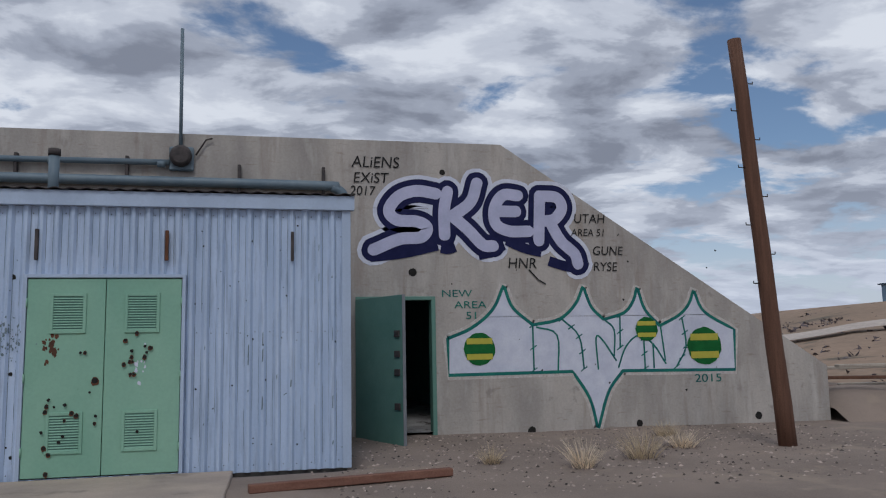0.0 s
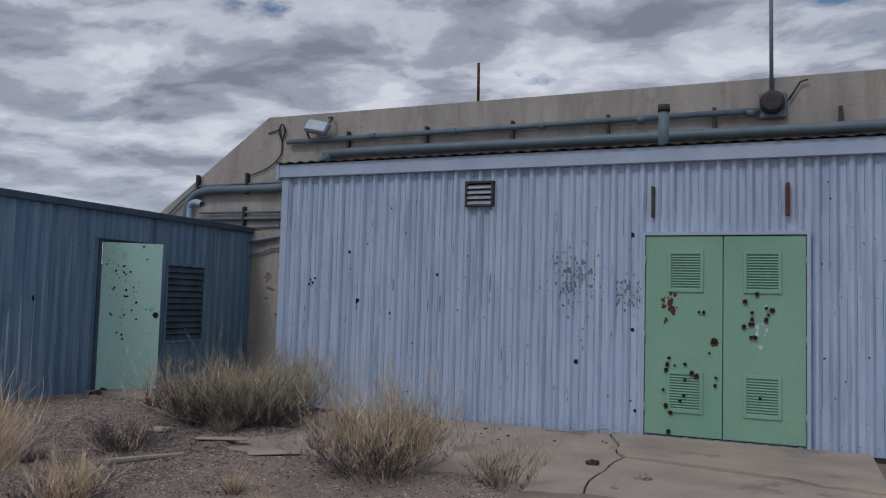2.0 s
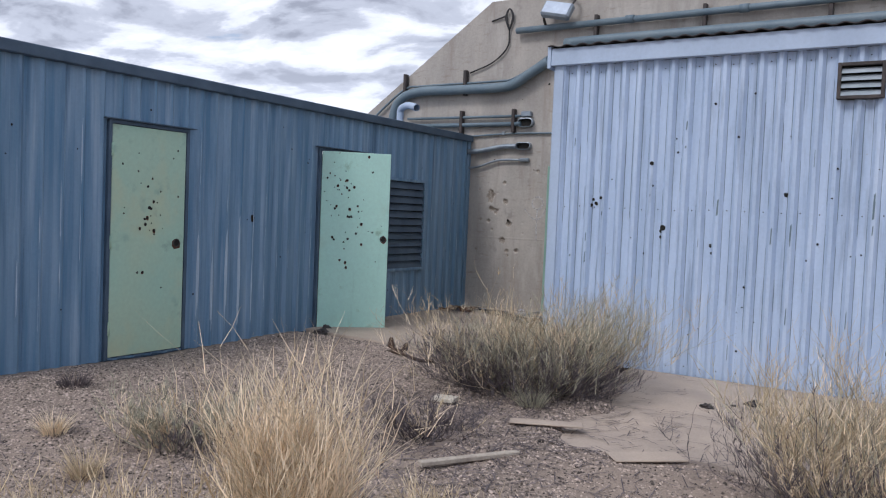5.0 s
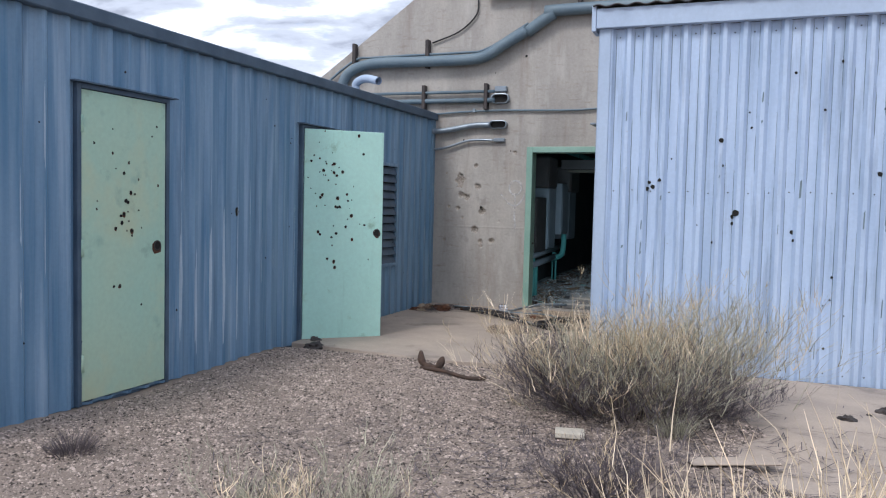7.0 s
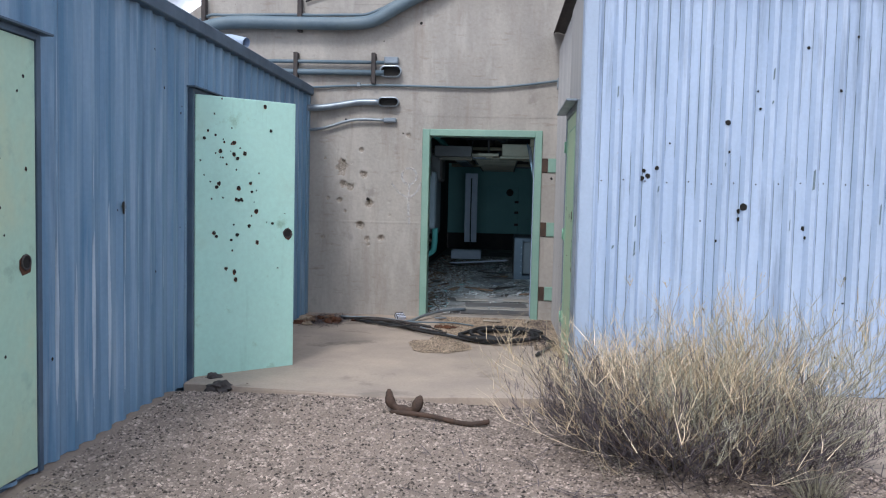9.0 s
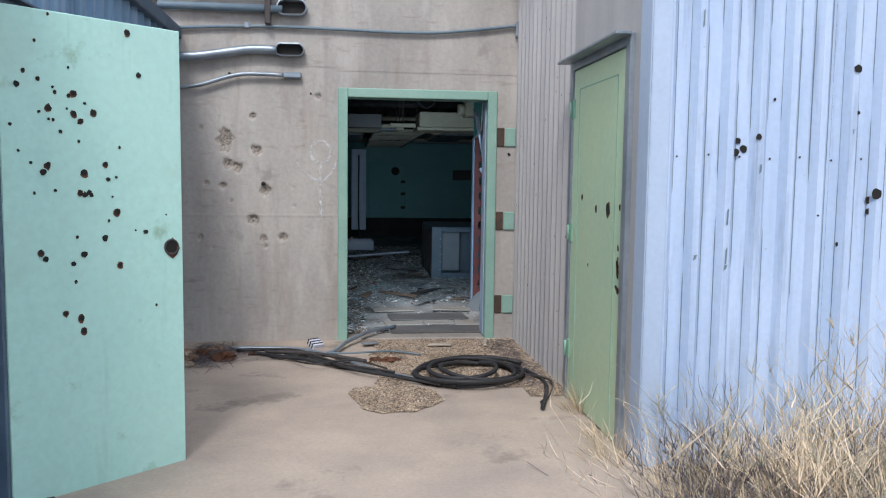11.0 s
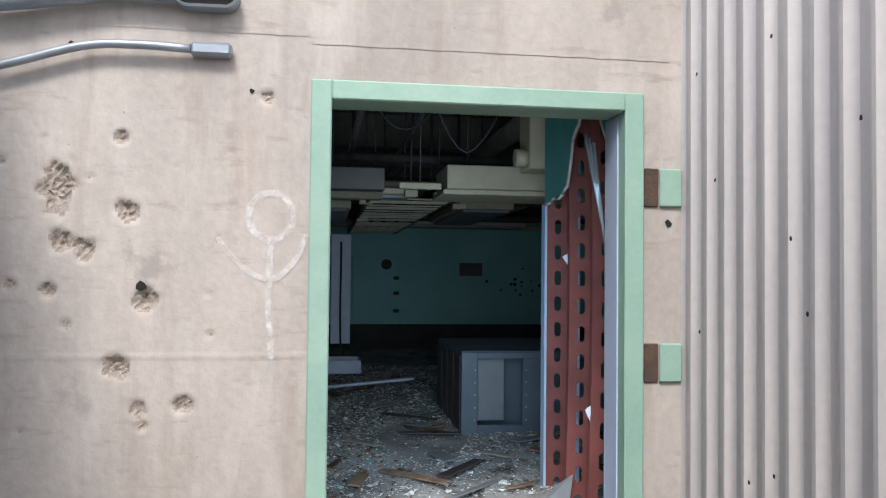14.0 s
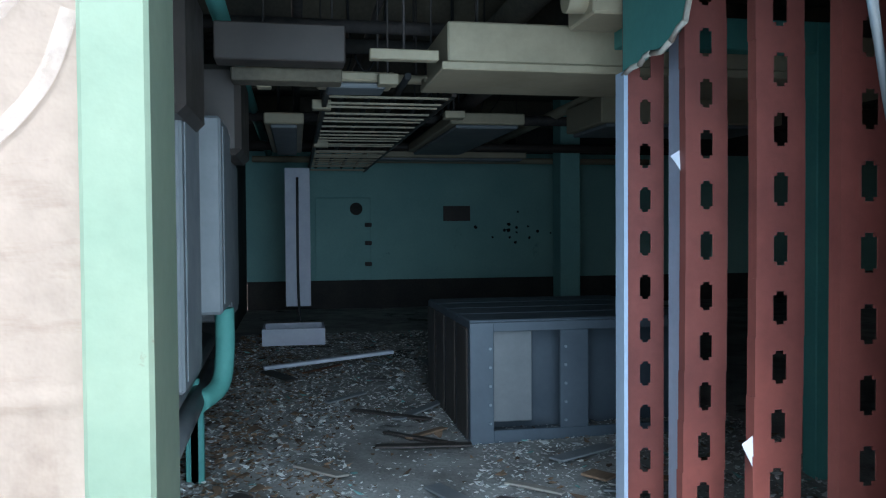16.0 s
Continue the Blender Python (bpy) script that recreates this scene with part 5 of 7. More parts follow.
    small = [(0.21, 2.18), (0.15, 2.06), (0.1, 1.93), (0.29, 1.96), (0.16, 1.9), (0.22, 1.87), (0.23, 1.85), (0.29, 1.84), (0.36, 1.81), (0.28, 1.78), (0.16, 1.76), (0.2, 1.73), (0.22, 1.73), (0.33, 1.72), (0.04, 1.7), (0.25, 1.68), (0.33, 1.64), (0.07, 1.59), (0.52, 1.62), (0.12, 1.54), (0.5, 1.48), (0.13, 1.41), (0.22, 1.42), (0.48, 1.39), (0.46, 1.28), (0.75, 1.3), (0.31, 1.21), (0.59, 1.23), (0.3, 1.01), (0.69, 0.86)]
    large = [(0.57, 2.15), (0.62, 1.96), (0.07, 1.87), (0.31, 1.85), (0.2, 1.78), (0.31, 1.76), (0.4, 1.77), (0.34, 1.73), (0.19, 1.53), (0.45, 1.54), (0.17, 1.5), (0.35, 1.5), (0.46, 1.47), (0.33, 1.41), (0.35, 1.4), (0.37, 1.41), (0.38, 1.4), (0.5, 1.32), (0.44, 1.2), (0.64, 1.22), (0.15, 1.15), (0.17, 1.12), (0.34, 1.13), (0.29, 1.09), (0.51, 1.07), (0.25, 0.87), (0.32, 0.84), (0.33, 0.78)]
    sp = [(ro @ Vector((u, 0, z)), r.uniform(0.005, 0.008)) for u, z in small] + [(ro @ Vector((u, 0, z)), r.uniform(0.010, 0.015)) for u, z in large] + [(ro @ Vector((0.775, 0, 1.14)), 0.032)]
    bullet_holes(b, sp, dirv, Z, nrm, 0.6, 16)
    for own, c, u, nv in ((b, ro @ Vector((0.775, 0, 1.14)), dirv, nrm), (a, Vector((BX + 0.004, 7.19, 1.09)), Y, X)):
        bm = BM()
        tube(bm, [c + nv * 0.006 + u * math.cos(q) * 0.036 + Z * math.sin(q) * 0.036 for q in (2 * math.pi * k / 16 for k in range(17))], 0.005, 5)
        part("lock_ring", bm, "iron", own)
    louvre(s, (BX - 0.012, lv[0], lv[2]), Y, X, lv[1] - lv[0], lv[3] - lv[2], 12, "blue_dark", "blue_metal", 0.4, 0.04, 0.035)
    # near-black plate closes the opening so the slat gaps read dark
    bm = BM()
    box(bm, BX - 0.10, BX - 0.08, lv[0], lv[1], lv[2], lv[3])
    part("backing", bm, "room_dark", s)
    sp = [((BX + 0.001, r.uniform(5, 12.5), r.uniform(0.4, 2.5)), r.choice((0.007, 0.01))) for _ in range(34)] + [((BX + 0.001, 8.22, 1.36), 0.03), ((BX + 0.001, 8.22, 1.33), 0.022)]
    bullet_holes(s, sp, Y, Z, X, 0.0, 17)
    # pale paint runs
    bm = BM()
    runs = [(7.47, 0.2, 1.1, 0.020), (7.66, 0.15, 1.0, 0.022), (7.78, 0.1, 0.8, 0.012), (7.85, 0.15, 1.2, 0.020), (8.04, 0.12, 1.25, 0.024), (8.23, 0.15, 0.9, 0.013), (8.42, 0.2, 0.8, 0.008)]
    runs += [(r.uniform(5, 12.8), r.uniform(0.15, 1.6), r.uniform(0.2, 0.9), r.uniform(0.003, 0.009)) for _ in range(90)]
    k = 0
    for y, z, h, w in runs:
        y += (0.60 - ((y - y0) / 0.19) % 1.0) * 0.19
        if any(q[0] - 0.05 < y < q[1] + 0.05 for q in (d1, d2, lv)):
            continue
        for _ in range(5 if w > 0.01 else 2):
            k += 1
            bx = BX + 0.002 + 0.00004 * k
            za = z + r.uniform(0, 0.35) * h
            zb = min(za + r.uniform(0.3, 0.8) * h, 2.4)
            o, w2 = r.uniform(-0.5, 0.5) * w, w * r.uniform(0.3, 0.8)
            bm.faces.new([bm.verts.new(p) for p in ((bx, y + o - w2 * 0.4, za), (bx, y + o + w2 * 0.5, za + 0.03), (bx, y + o + w2, (za + zb) / 2), (bx, y + o + w2 * 0.3, zb), (bx, y + o - w2 * 0.4, zb - 0.05), (bx, y + o - w2, (za + zb) / 2))])
    part("paint_runs", bm, "blue_fade", s, "pale chalky runs in the paint")["kind"] = "stuff"


make_blue_shed()


# ---- the room inside the bunker ----
# x1 lies unseen, far enough east for the second doorway's light to enter
ROOM = (-9.45, 3.4, CY + WALL_T, 23.4, 3.05)   # x0, x1, y0, y1, ceiling


def floor_z(x, y):
    k = min(max((y - 13.9) / 1.9, 0), 1)
    return 0.05 + 0.17 * k * k * (3 - 2 * k) + (0.02 * noise.noise(Vector((x * 1.7, y * 1.7, 2))) if y > 13.8 else 0)


def make_room():
    x0, x1, y0, y1, zc = ROOM
    bm = BM()
    nx, ny = 60, 70
    g = [[bm.verts.new((x0 + (x1 - x0) * i / nx, CY + 0.0 + (y1 - CY) * j / ny, floor_z(x0 + (x1 - x0) * i / nx, CY + (y1 - CY) * j / ny))) for i in range(nx + 1)] for j in range(ny + 1)]
    for j in range(ny):
        for i in range(nx):
            f = bm.faces.new((g[j][i], g[j][i + 1], g[j + 1][i + 1], g[j + 1][i]))
            f.smooth = True
    solid("floor", bm, "debris_floor", "littered dusty floor of the dark room", "floor", kind="structure")
    for nm, a, mt, lb in (("wall_west", (x0 - 0.2, x0, y0, y1, 0, zc), "room_dark", "dark side wall"), ("wall_east", (x1, x1 + 0.2, y0, y1, 0, zc), "teal_wall", "unseen teal wall closing the stretched room")):
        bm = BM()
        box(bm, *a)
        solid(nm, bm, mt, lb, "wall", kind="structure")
    bm = BM()
    box(bm, x0, x1, y1, y1 + 0.2, 0.62, 2.45)
    solid("wall_back", bm, "teal_wall", "teal painted wall at the back of the room", "wall", kind="structure")
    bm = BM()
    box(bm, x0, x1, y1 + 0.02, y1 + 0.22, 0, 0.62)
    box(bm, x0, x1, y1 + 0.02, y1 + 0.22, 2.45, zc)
    solid("wall_back_base", bm, "room_dark", "dark bands below and above the teal paint", "wall", kind="structure")
    # sealed door outline and plaques on the back wall
    d = thing("sealed_door", (-8.2, y1, 0.6), "painted-over teal door at the back of the room", "door")
    bm = BM()
    box(bm, -8.5, -7.71, y1 - 0.03, y1 - 0.002, 0.62, 1.80, 0.01)
    part("leaf", bm, "teal_wall", d)
    bm = BM()
    tube(bm, [(-7.92, y1 - 0.03, 1.64), (-7.92, y1 - 0.06, 1.64)], 0.09, 16)
    part("gauge", bm, "room_dark", d, "dark round gauge")
    for z in (1.12, 0.82, 1.38):
        bm = BM()
        box(bm, -7.80, -7.70, y1 - 0.06, y1 - 0.03, z, z + 0.06, 0.01)
        part("latch", bm, "iron", d)
    pl = thing("wall_plaque", (-6.4, y1, 1.6), "small dark plaque on the teal wall", "plaque")
    bm = BM()
    box(bm, -6.65, -6.25, y1 - 0.02, y1, 1.46, 1.68, 0.005)
    part("plate", bm, "dark_cab", pl)
    r = random.Random(2)
    bm = BM()
    for _ in range(14):
        splat(bm, (r.gauss(-5.6, 0.25), y1 - 0.004, r.gauss(1.35, 0.12)), X, Z, r.uniform(0.015, 0.035), r, 7)
    part("bullet_holes", bm, "hole", pl)
    for x, y in ((-5.39, 21.6), (-3.2, 17.5)):
        c = thing("column", (x, y, 0), "square teal painted column", "column", "columns of the room")
        bm = BM()
        box(bm, x - 0.13, x + 0.13, y - 0.15, y + 0.15, 0.1, zc, 0.01)
        part("shaft", bm, "teal_wall", c)
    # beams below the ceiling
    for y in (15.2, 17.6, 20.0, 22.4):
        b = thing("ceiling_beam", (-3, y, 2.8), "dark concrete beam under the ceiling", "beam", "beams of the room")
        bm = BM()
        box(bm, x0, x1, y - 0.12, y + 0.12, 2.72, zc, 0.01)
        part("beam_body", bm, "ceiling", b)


make_room()


def make_room_things():
    # upturned equipment cabinet
    c = thing("equipment_cabinet", (-7.3, 16.6, 0.2), "blue-grey steel equipment cabinet lying on the debris", "cabinet")
    x0, x1, y0, y1, z0, z1 = -7.87, -6.55, 16.0, 17.35, 0.2, 0.86
    bm = BM()
    box(bm, x0, x0 + 0.02, y0 + 0.02, y1, z0, z1)
    part("side_wall", bm, "grey_cab", c)
    for nm, a in (("side_wall", (x1 - 0.02, x1, y0 + 0.02, y1, z0, z1)), ("bottom", (x0 + 0.02, x1 - 0.02, y0 + 0.02, y1, z0, z0 + 0.02)), ("divider", (x0 + 0.02, x1 - 0.02, y0 + 0.30, y0 + 0.32, z0 + 0.02, z1 - 0.02))):
        bm = BM()
        box(bm, *a)
        part(nm, bm, "grey_cab", c)
    for i in range(4):
        bm = BM()
        ya = y0 + 0.02 + i * 0.335
        box(bm, x0 + 0.001, x1 - 0.001, ya, ya + 0.31, z1 - 0.02, z1 + 0.012, 0.006)
        part("top_panel", bm, "grey_cab", c)
        bm = BM()
        box(bm, x0 - 0.012, x0 - 0.001, ya + 0.02, ya + 0.29, z0 + 0.03, z1 - 0.03, 0.006)
        part("side_panel", bm, "dark_cab", c)
    bm = BM()
    for a in ((x0, x0 + 0.13, z0, z1), (x0 + 0.50, x0 + 0.66, z0 + 0.08, z1 - 0.05), (x1 - 0.15, x1, z0, z1), (x0 + 0.13, x1 - 0.15, z1 - 0.05, z1), (x0 + 0.13, x1 - 0.15, z0, z0 + 0.08)):
        box(bm, a[0], a[1], y0, y0 + 0.02, a[2], a[3], 0.003)
    fr = part("front_frame", bm, "grey_cab", c)
    bm = BM()
    box(bm, x0 + 0.135, x0 + 0.37, y0 + 0.10, y0 + 0.115, z0 + 0.10, z1 - 0.06, 0.004)
    part("inner_panel", bm, "panel_grey", fr, "pale inner panel")
    for x in (x0 + 0.11, x0 + 0.53):
        for k in range(5):
            bm = BM()
            tube(bm, [(x, y0 - 0.008, z0 + 0.12 + k * 0.1), (x, y0 + 0.002, z0 + 0.12 + k * 0.1)], 0.008, 6)
            part("bolt", bm, "conduit", fr)
    # slotted red studs of the broken partition
    p = thing("stud_partition", (-7.45, 14.1, 0), "stripped partition of red slotted steel studs", "partition")
    xa, xb = -7.53, -7.38
    for y, bow in ((13.52, 0.0), (13.905, 0.025), (14.31, 0.02), (14.74, 0.0)):
        bm = BM()
        z, zt = 0.05, 2.72
        n = 16
        hs = (zt - z) / n
        xm = (xa + xb) / 2

        def bx(zz):
            return bow * math.sin(math.pi * (zz - z) / (zt - z))
        for k in range(n):
            a, b = z + k * hs, z + (k + 1) * hs
            s0, s1 = a + hs * 0.22, b - hs * 0.22
            for q in ((xa, xm - 0.022, a, b), (xm + 0.022, xb, a, b), (xm - 0.022, xm + 0.022, a, s0), (xm - 0.022, xm + 0.022, s1, b),
                      (xm - 0.022, xm - 0.012, s0, s0 + 0.010), (xm + 0.012, xm + 0.022, s0, s0 + 0.010), (xm - 0.022, xm - 0.012, s1 - 0.010, s1), (xm + 0.012, xm + 0.022, s1 - 0.010, s1)):
                o = bx((a + b) / 2)
                box(bm, q[0] + o, q[1] + o, y, y + 0.004, q[2], q[3])
            o = bx((a + b) / 2)
            for xx in (xa, xb - 0.004):
                box(bm, xx + o, xx + 0.004 + o, y + 0.004, y + 0.042, a, b)
        part("stud", bm, "stud", p)
    bm = BM()
    box(bm, xa - 0.02, xa - 0.004, 14.72, 14.80, 0.05, 1.95)
    part("corner_bead", bm, "white_trim", p, "pale corner bead")
    bm = BM()
    box(bm, xb + 0.006, xb + 0.03, 14.60, 14.71, 0.05, 2.3)
    part("corner_bead", bm, "white_trim", p, "pale corner bead")
    # torn teal board above
    r = random.Random(6)
    low = [(13.13, 2.05), (13.2, 1.9), (13.28, 2.35), (13.45, 2.42), (13.6, 2.2), (13.75, 2.46), (13.95, 2.5), (14.05, 2.35), (14.15, 2.28), (14.25, 2.02), (14.35, 1.98), (14.5, 1.97), (14.6, 1.95), (14.74, 1.94)]
    bm = BM()
    a = [bm.verts.new((xa - 0.016, y, z)) for y, z in low] + [bm.verts.new((xa - 0.016, 14.74, 2.72)), bm.verts.new((xa - 0.016, 13.13, 2.72))]
    b = [bm.verts.new((v.co.x + 0.012, v.co.y, v.co.z)) for v in a]
    bm.faces.new(a)
    bm.faces.new(b[::-1])
    for i in range(len(a)):
        bm.faces.new((a[i], a[(i + 1) % len(a)], b[(i + 1) % len(a)], b[i]))
    part("torn_board", bm, "teal_board", p, "torn teal wallboard remnant")
    bm = BM()
    for (ya, za), (yb, zb) in zip(low, low[1:]):
        tube(bm, [(xa - 0.012, ya, za), (xa - 0.012, (ya + yb) / 2, (za + zb) / 2 + r.uniform(-0.03, 0.02)), (xa - 0.012, yb, zb)], 0.011, 5)
    part("torn_edge", bm, "gypsum", p, "ragged gypsum edge")
    for z, y, q in ((1.6, 14.36, 0.05), (0.75, 13.92, 0.07)):
        bm = BM()
        vs = [bm.verts.new(v) for v in ((xa - 0.01, y, z), (xa + 0.03, y - 0.01, z + q * 0.5), (xa + 0.02, y - 0.015, z - q), (xa - 0.005, y - 0.02, z - q * 0.4))]
        bm.faces.new(vs)
        part("paper_scrap", bm, "paint_white", p)
    bm = BM()
    pts = [(-7.62, 14.3, 0.06), (-7.55, 14.2, 0.06), (-7.5, 14.25, 0.32), (-7.58, 14.36, 0.22), (-7.68, 14.4, 0.07)]
    bm.faces.new([bm.verts.new(v) for v in pts])
    part("curled_sheet", bm, "panel_grey", p)
    # teal inner frame further back
    f = thing("inner_door_frame", (-6.2, 15.4, 0), "teal inner door frame beyond the studs", "door frame")
    bm = BM()
    box(bm, -6.40, -6.285, 15.2, 15.3, 0.1, 2.3, 0.005)
    part("post", bm, "teal_board", f)
    bm = BM()
    box(bm, -7.35, -6.40, 15.2, 15.3, 2.16, 2.3, 0.005)
    part("head", bm, "teal_board", f)
    # beige ducts and hanging light fittings
    d = thing("air_duct", (-7.6, 15.4, 2.1), "beige sheet-metal duct hung under the ceiling", "duct")
    bm = BM()
    box(bm, -8.1, -5.6, 15.36, 15.95, 2.10, 2.28, 0.008)
    part("duct_body", bm, "beige", d)
    bm = BM()
    box(bm, -8.13, -5.58, 15.34, 15.97, 2.062, 2.099, 0.006)
    part("flange", bm, "beige", d)
    for x in (-7.9, -7.2):
        bm = BM()
        tube(bm, [(x, 15.65, 2.28), (x, 15.65, 3.04)], 0.006, 5)
        part("hanger", bm, "iron", d)
    dk = thing("junction_duct", (-7.8, 14.8, 2.3), "beige box and round duct stub near the torn board", "duct")
    bm = BM()
    tube(bm, [(-7.70, 14.95, 2.28), (-7.6, 14.95, 2.28)], 0.06, 14)
    part("round_stub", bm, "beige", dk)
    bm = BM()
    box(bm, -7.62, -7.40, 14.85, 15.15, 2.2, 2.9, 0.01)
    part("box_body", bm, "beige", dk)
    for x0, x1, y0, y1, z0, z1 in ((-7.56, -6.95, 18.1, 20.5, 2.185, 2.275), (-9.0, -8.70, 18.1, 20.5, 2.165, 2.25), (-6.5, -5.0, 17.6, 18.4, 2.15, 2.36), (-7.9, -6.0, 21.3, 21.6, 2.2, 2.3), (-8.65, -8.25, 16.0, 16.3, 2.12, 2.17)):
        l = thing("light_fitting", ((x0 + x1) / 2, y0, z0), "beige dead fluorescent fitting on hangers", "light fitting", "dead fittings of the room")
        bm = BM()
        box(bm, x0, x1, y0, y1, z0, z1, 0.01)
        part("housing", bm, "beige", l)
        bm = BM()
        box(bm, x0 + 0.05, x1 - 0.05, y0 + 0.03, y1 - 0.03, z0 - 0.03, z0 - 0.001, 0.008)
        part("diffuser", bm, "panel_grey", l)
        for x in (x0 + 0.08, x1 - 0.08):
            bm = BM()
            tube(bm, [(x, (y0 + y1) / 2, z1), (x, (y0 + y1) / 2, 3.04)], 0.006, 5)
            part("hanger", bm, "iron", l)
    # ladder cable tray
    t = thing("cable_tray", (-8.2, 17.5, 2.2), "ladder cable tray hanging below the ceiling", "cable tray")
    for x in (-8.60, -7.86):
        bm = BM()
        box(bm, x, x + 0.03, 16.5, 22.9, 2.13, 2.19, 0.004)
        part("side_rail", bm, "dark_cab", t)
    r = random.Random(61)
    y = 16.6
    while y < 22.8:
        bm = BM()
        a = r.uniform(-0.03, 0.03)
        box(bm, -8.568, -7.862, 0, r.uniform(0.014, 0.03), 2.13, 2.142, 0, Matrix.Translation((0, y, 0)) @ Matrix.Rotation(a * 0.05, 4, "Z"))
        part("rung", bm, "beige", t)
        y += r.choice((0.16, 0.20, 0.24, 0.30, 0.5))
    for k in range(4):
        bm = BM()
        xx = -8.5 + k * 0.17
        tube(bm, smooth_path([(xx, 16.2, 2.19), (xx + 0.03, 18, 2.18), (xx - 0.02, 20.0, 2.19), (xx, 22.7, 2.18)], 4), 0.02, 6)
        part("cable", bm, "black", t)
    # pipes, conduits, boxes and slack wires among the ducts
    for p, q, rr, mt in (((-9.3, 16.1, 2.42), (3.0, 16.1, 2.42), 0.035, "iron"), ((-9.3, 16.9, 2.30), (-5.0, 16.9, 2.30), 0.03, "beige"), ((-9.3, 17.0, 2.52), (-5.0, 17.0, 2.52), 0.05, "room_dark"), ((-9.3, 19.0, 2.34), (-4.0, 19.0, 2.34), 0.045, "iron"),
                         ((-9.3, 20.9, 2.28), (-4.0, 20.9, 2.28), 0.05, "dark_cab"), ((-9.3, 22.2, 2.24), (-4.0, 22.2, 2.24), 0.04, "beige"), ((-7.45, 15.2, 2.66), (-7.45, 22.5, 2.66), 0.09, "ceiling"), ((-8.75, 13.4, 2.56), (-8.75, 22.5, 2.5), 0.03, "iron"),
                         ((-9.12, 13.3, 2.42), (-9.12, 23.0, 2.38), 0.045, "teal_board"), ((-8.3, 13.4, 2.62), (-8.3, 22.5, 2.58), 0.02, "iron"), ((-7.3, 15.9, 2.45), (-7.3, 23.0, 2.40), 0.06, "dark_cab"), ((-6.4, 15.9, 2.42), (-6.4, 23.0, 2.38), 0.05, "beige")):
        c = thing("ceiling_pipe", p, "dusty pipe run hung below the dark ceiling", "pipe", "pipes under the ceiling")
        bm = BM()
        tube(bm, [p, q], rr, 8)
        part("pipe_run", bm, mt, c)
        bm = BM()
        m = Vector(p).lerp(Vector(q), 0.3)
        tube(bm, [m + Z * rr, (m.x, m.y, 3.049)], 0.007, 5)
        part("hanger", bm, "iron", c)
    for x, y, z, w_, d_, h in ((-8.35, 15.9, 2.09, 0.10, 0.1, 0.055), (-8.12, 15.9, 2.09, 0.09, 0.1, 0.045), (-7.86, 16.05, 2.10, 0.11, 0.1, 0.05), (-8.95, 15.9, 2.06, 0.07, 0.08, 0.07), (-8.66, 17.0, 2.12, 0.12, 0.1, 0.06), (-7.75, 17.3, 2.12, 0.14, 0.12, 0.05), (-8.6, 19.2, 2.10, 0.13, 0.1, 0.07), (-8.45, 15.3, 2.09, 0.3, 0.06, 0.045)):
        c = thing("junction_box", (x, y, z), "beige steel junction box hanging under the ceiling", "junction box", "junction boxes of the room")
        bm = BM()
        box(bm, x, x + w_, y, y + d_, z, z + h, 0.005)
        part("box_body", bm, "beige", c)
        bm = BM()
        tube(bm, [(x + w_ / 2, y + d_ / 2, z + h), (x + w_ / 2, y + d_ / 2, 3.049)], 0.006, 5)
        part("stem", bm, "iron", c)
    for k in range(16):
        x, y, z = r.uniform(-9.0, -6.9), r.uniform(14.4, 20.0), r.uniform(2.45, 2.75)
        l, dp = r.uniform(0.2, 0.8), r.uniform(0.1, 0.4)
        a = r.choice((0.0, 1.57, 0.4))
        d = Vector((math.cos(a), math.sin(a), 0)) * l
        c = thing("slack_wire", (x, y, 3.049), "slack dark wire drooping from the ceiling", "wire", "slack wires of the room")
        bm = BM()
        tube(bm, smooth_path([(x, y, 3.049), (x + d.x * 0.1, y + d.y * 0.1, z), (x + d.x * 0.45, y + d.y * 0.45, z - dp), (x + d.x * 0.85, y + d.y * 0.85, z), (x + d.x, y + d.y, 3.049)], 5), r.uniform(0.005, 0.011), 5)
        part("wire_body", bm, "black", c)
    # dark trunking across
    tr = thing("cable_trunking", (-8.8, 15.4, 2.2), "dark steel trunking crossing under the ceiling", "trunking")
    bm = BM()
    box(bm, -9.1, -8.55, 15.35, 15.5, 2.08, 2.24, 0.006)
    part("trunk_body", bm, "dark_cab", tr)
    bm = BM()
    box(bm, -9.05, -8.55, 15.6, 15.75, 2.04, 2.1, 0.006)
    part("trunk_body", bm, "ceiling", tr)
    # things along the side wall
    for x0, x1, y0, y1, z0, z1 in ((-9.42, -9.12, 14.6, 15.2, 1.75, 2.25), (-9.42, -9.02, 15.8, 16.5, 1.72, 2.15)):
        b = thing("wall_cabinet", (x0, y0, z0), "glossy dark brown cabinet fixed to the wall", "cabinet", "wall cabinets")
        bm = BM()
        box(bm, x0, x1, y0, y1, z0, z1, 0.03)
        part("body", bm, "dark_cab", b)
    for y0, y1, z0, z1, x1, mt in ((14.1, 14.75, 0.75, 1.60, -9.18, "dark_cab"), (14.8, 15.3, 0.78, 1.9, -9.16, "panel_grey"), (15.4, 15.9, 1.0, 1.85, -9.08, "panel_grey"), (16.0, 16.6, 0.9, 1.75, -9.1, "panel_grey")):
        b = thing("wall_panel_box", (-9.4, y0, z0), "flat grey switch panel on the side wall", "switch panel", "switch panels")
        bm = BM()
        box(bm, -9.44, x1, y0, y1, z0, z1, 0.012)
        part("body", bm, mt, b)
        bm = BM()
        box(bm, x1 + 0.001, x1 + 0.008, y0 + 0.04, y1 - 0.04, z0 + 0.04, z1 - 0.04, 0.003)
        part("cover", bm, mt, b)
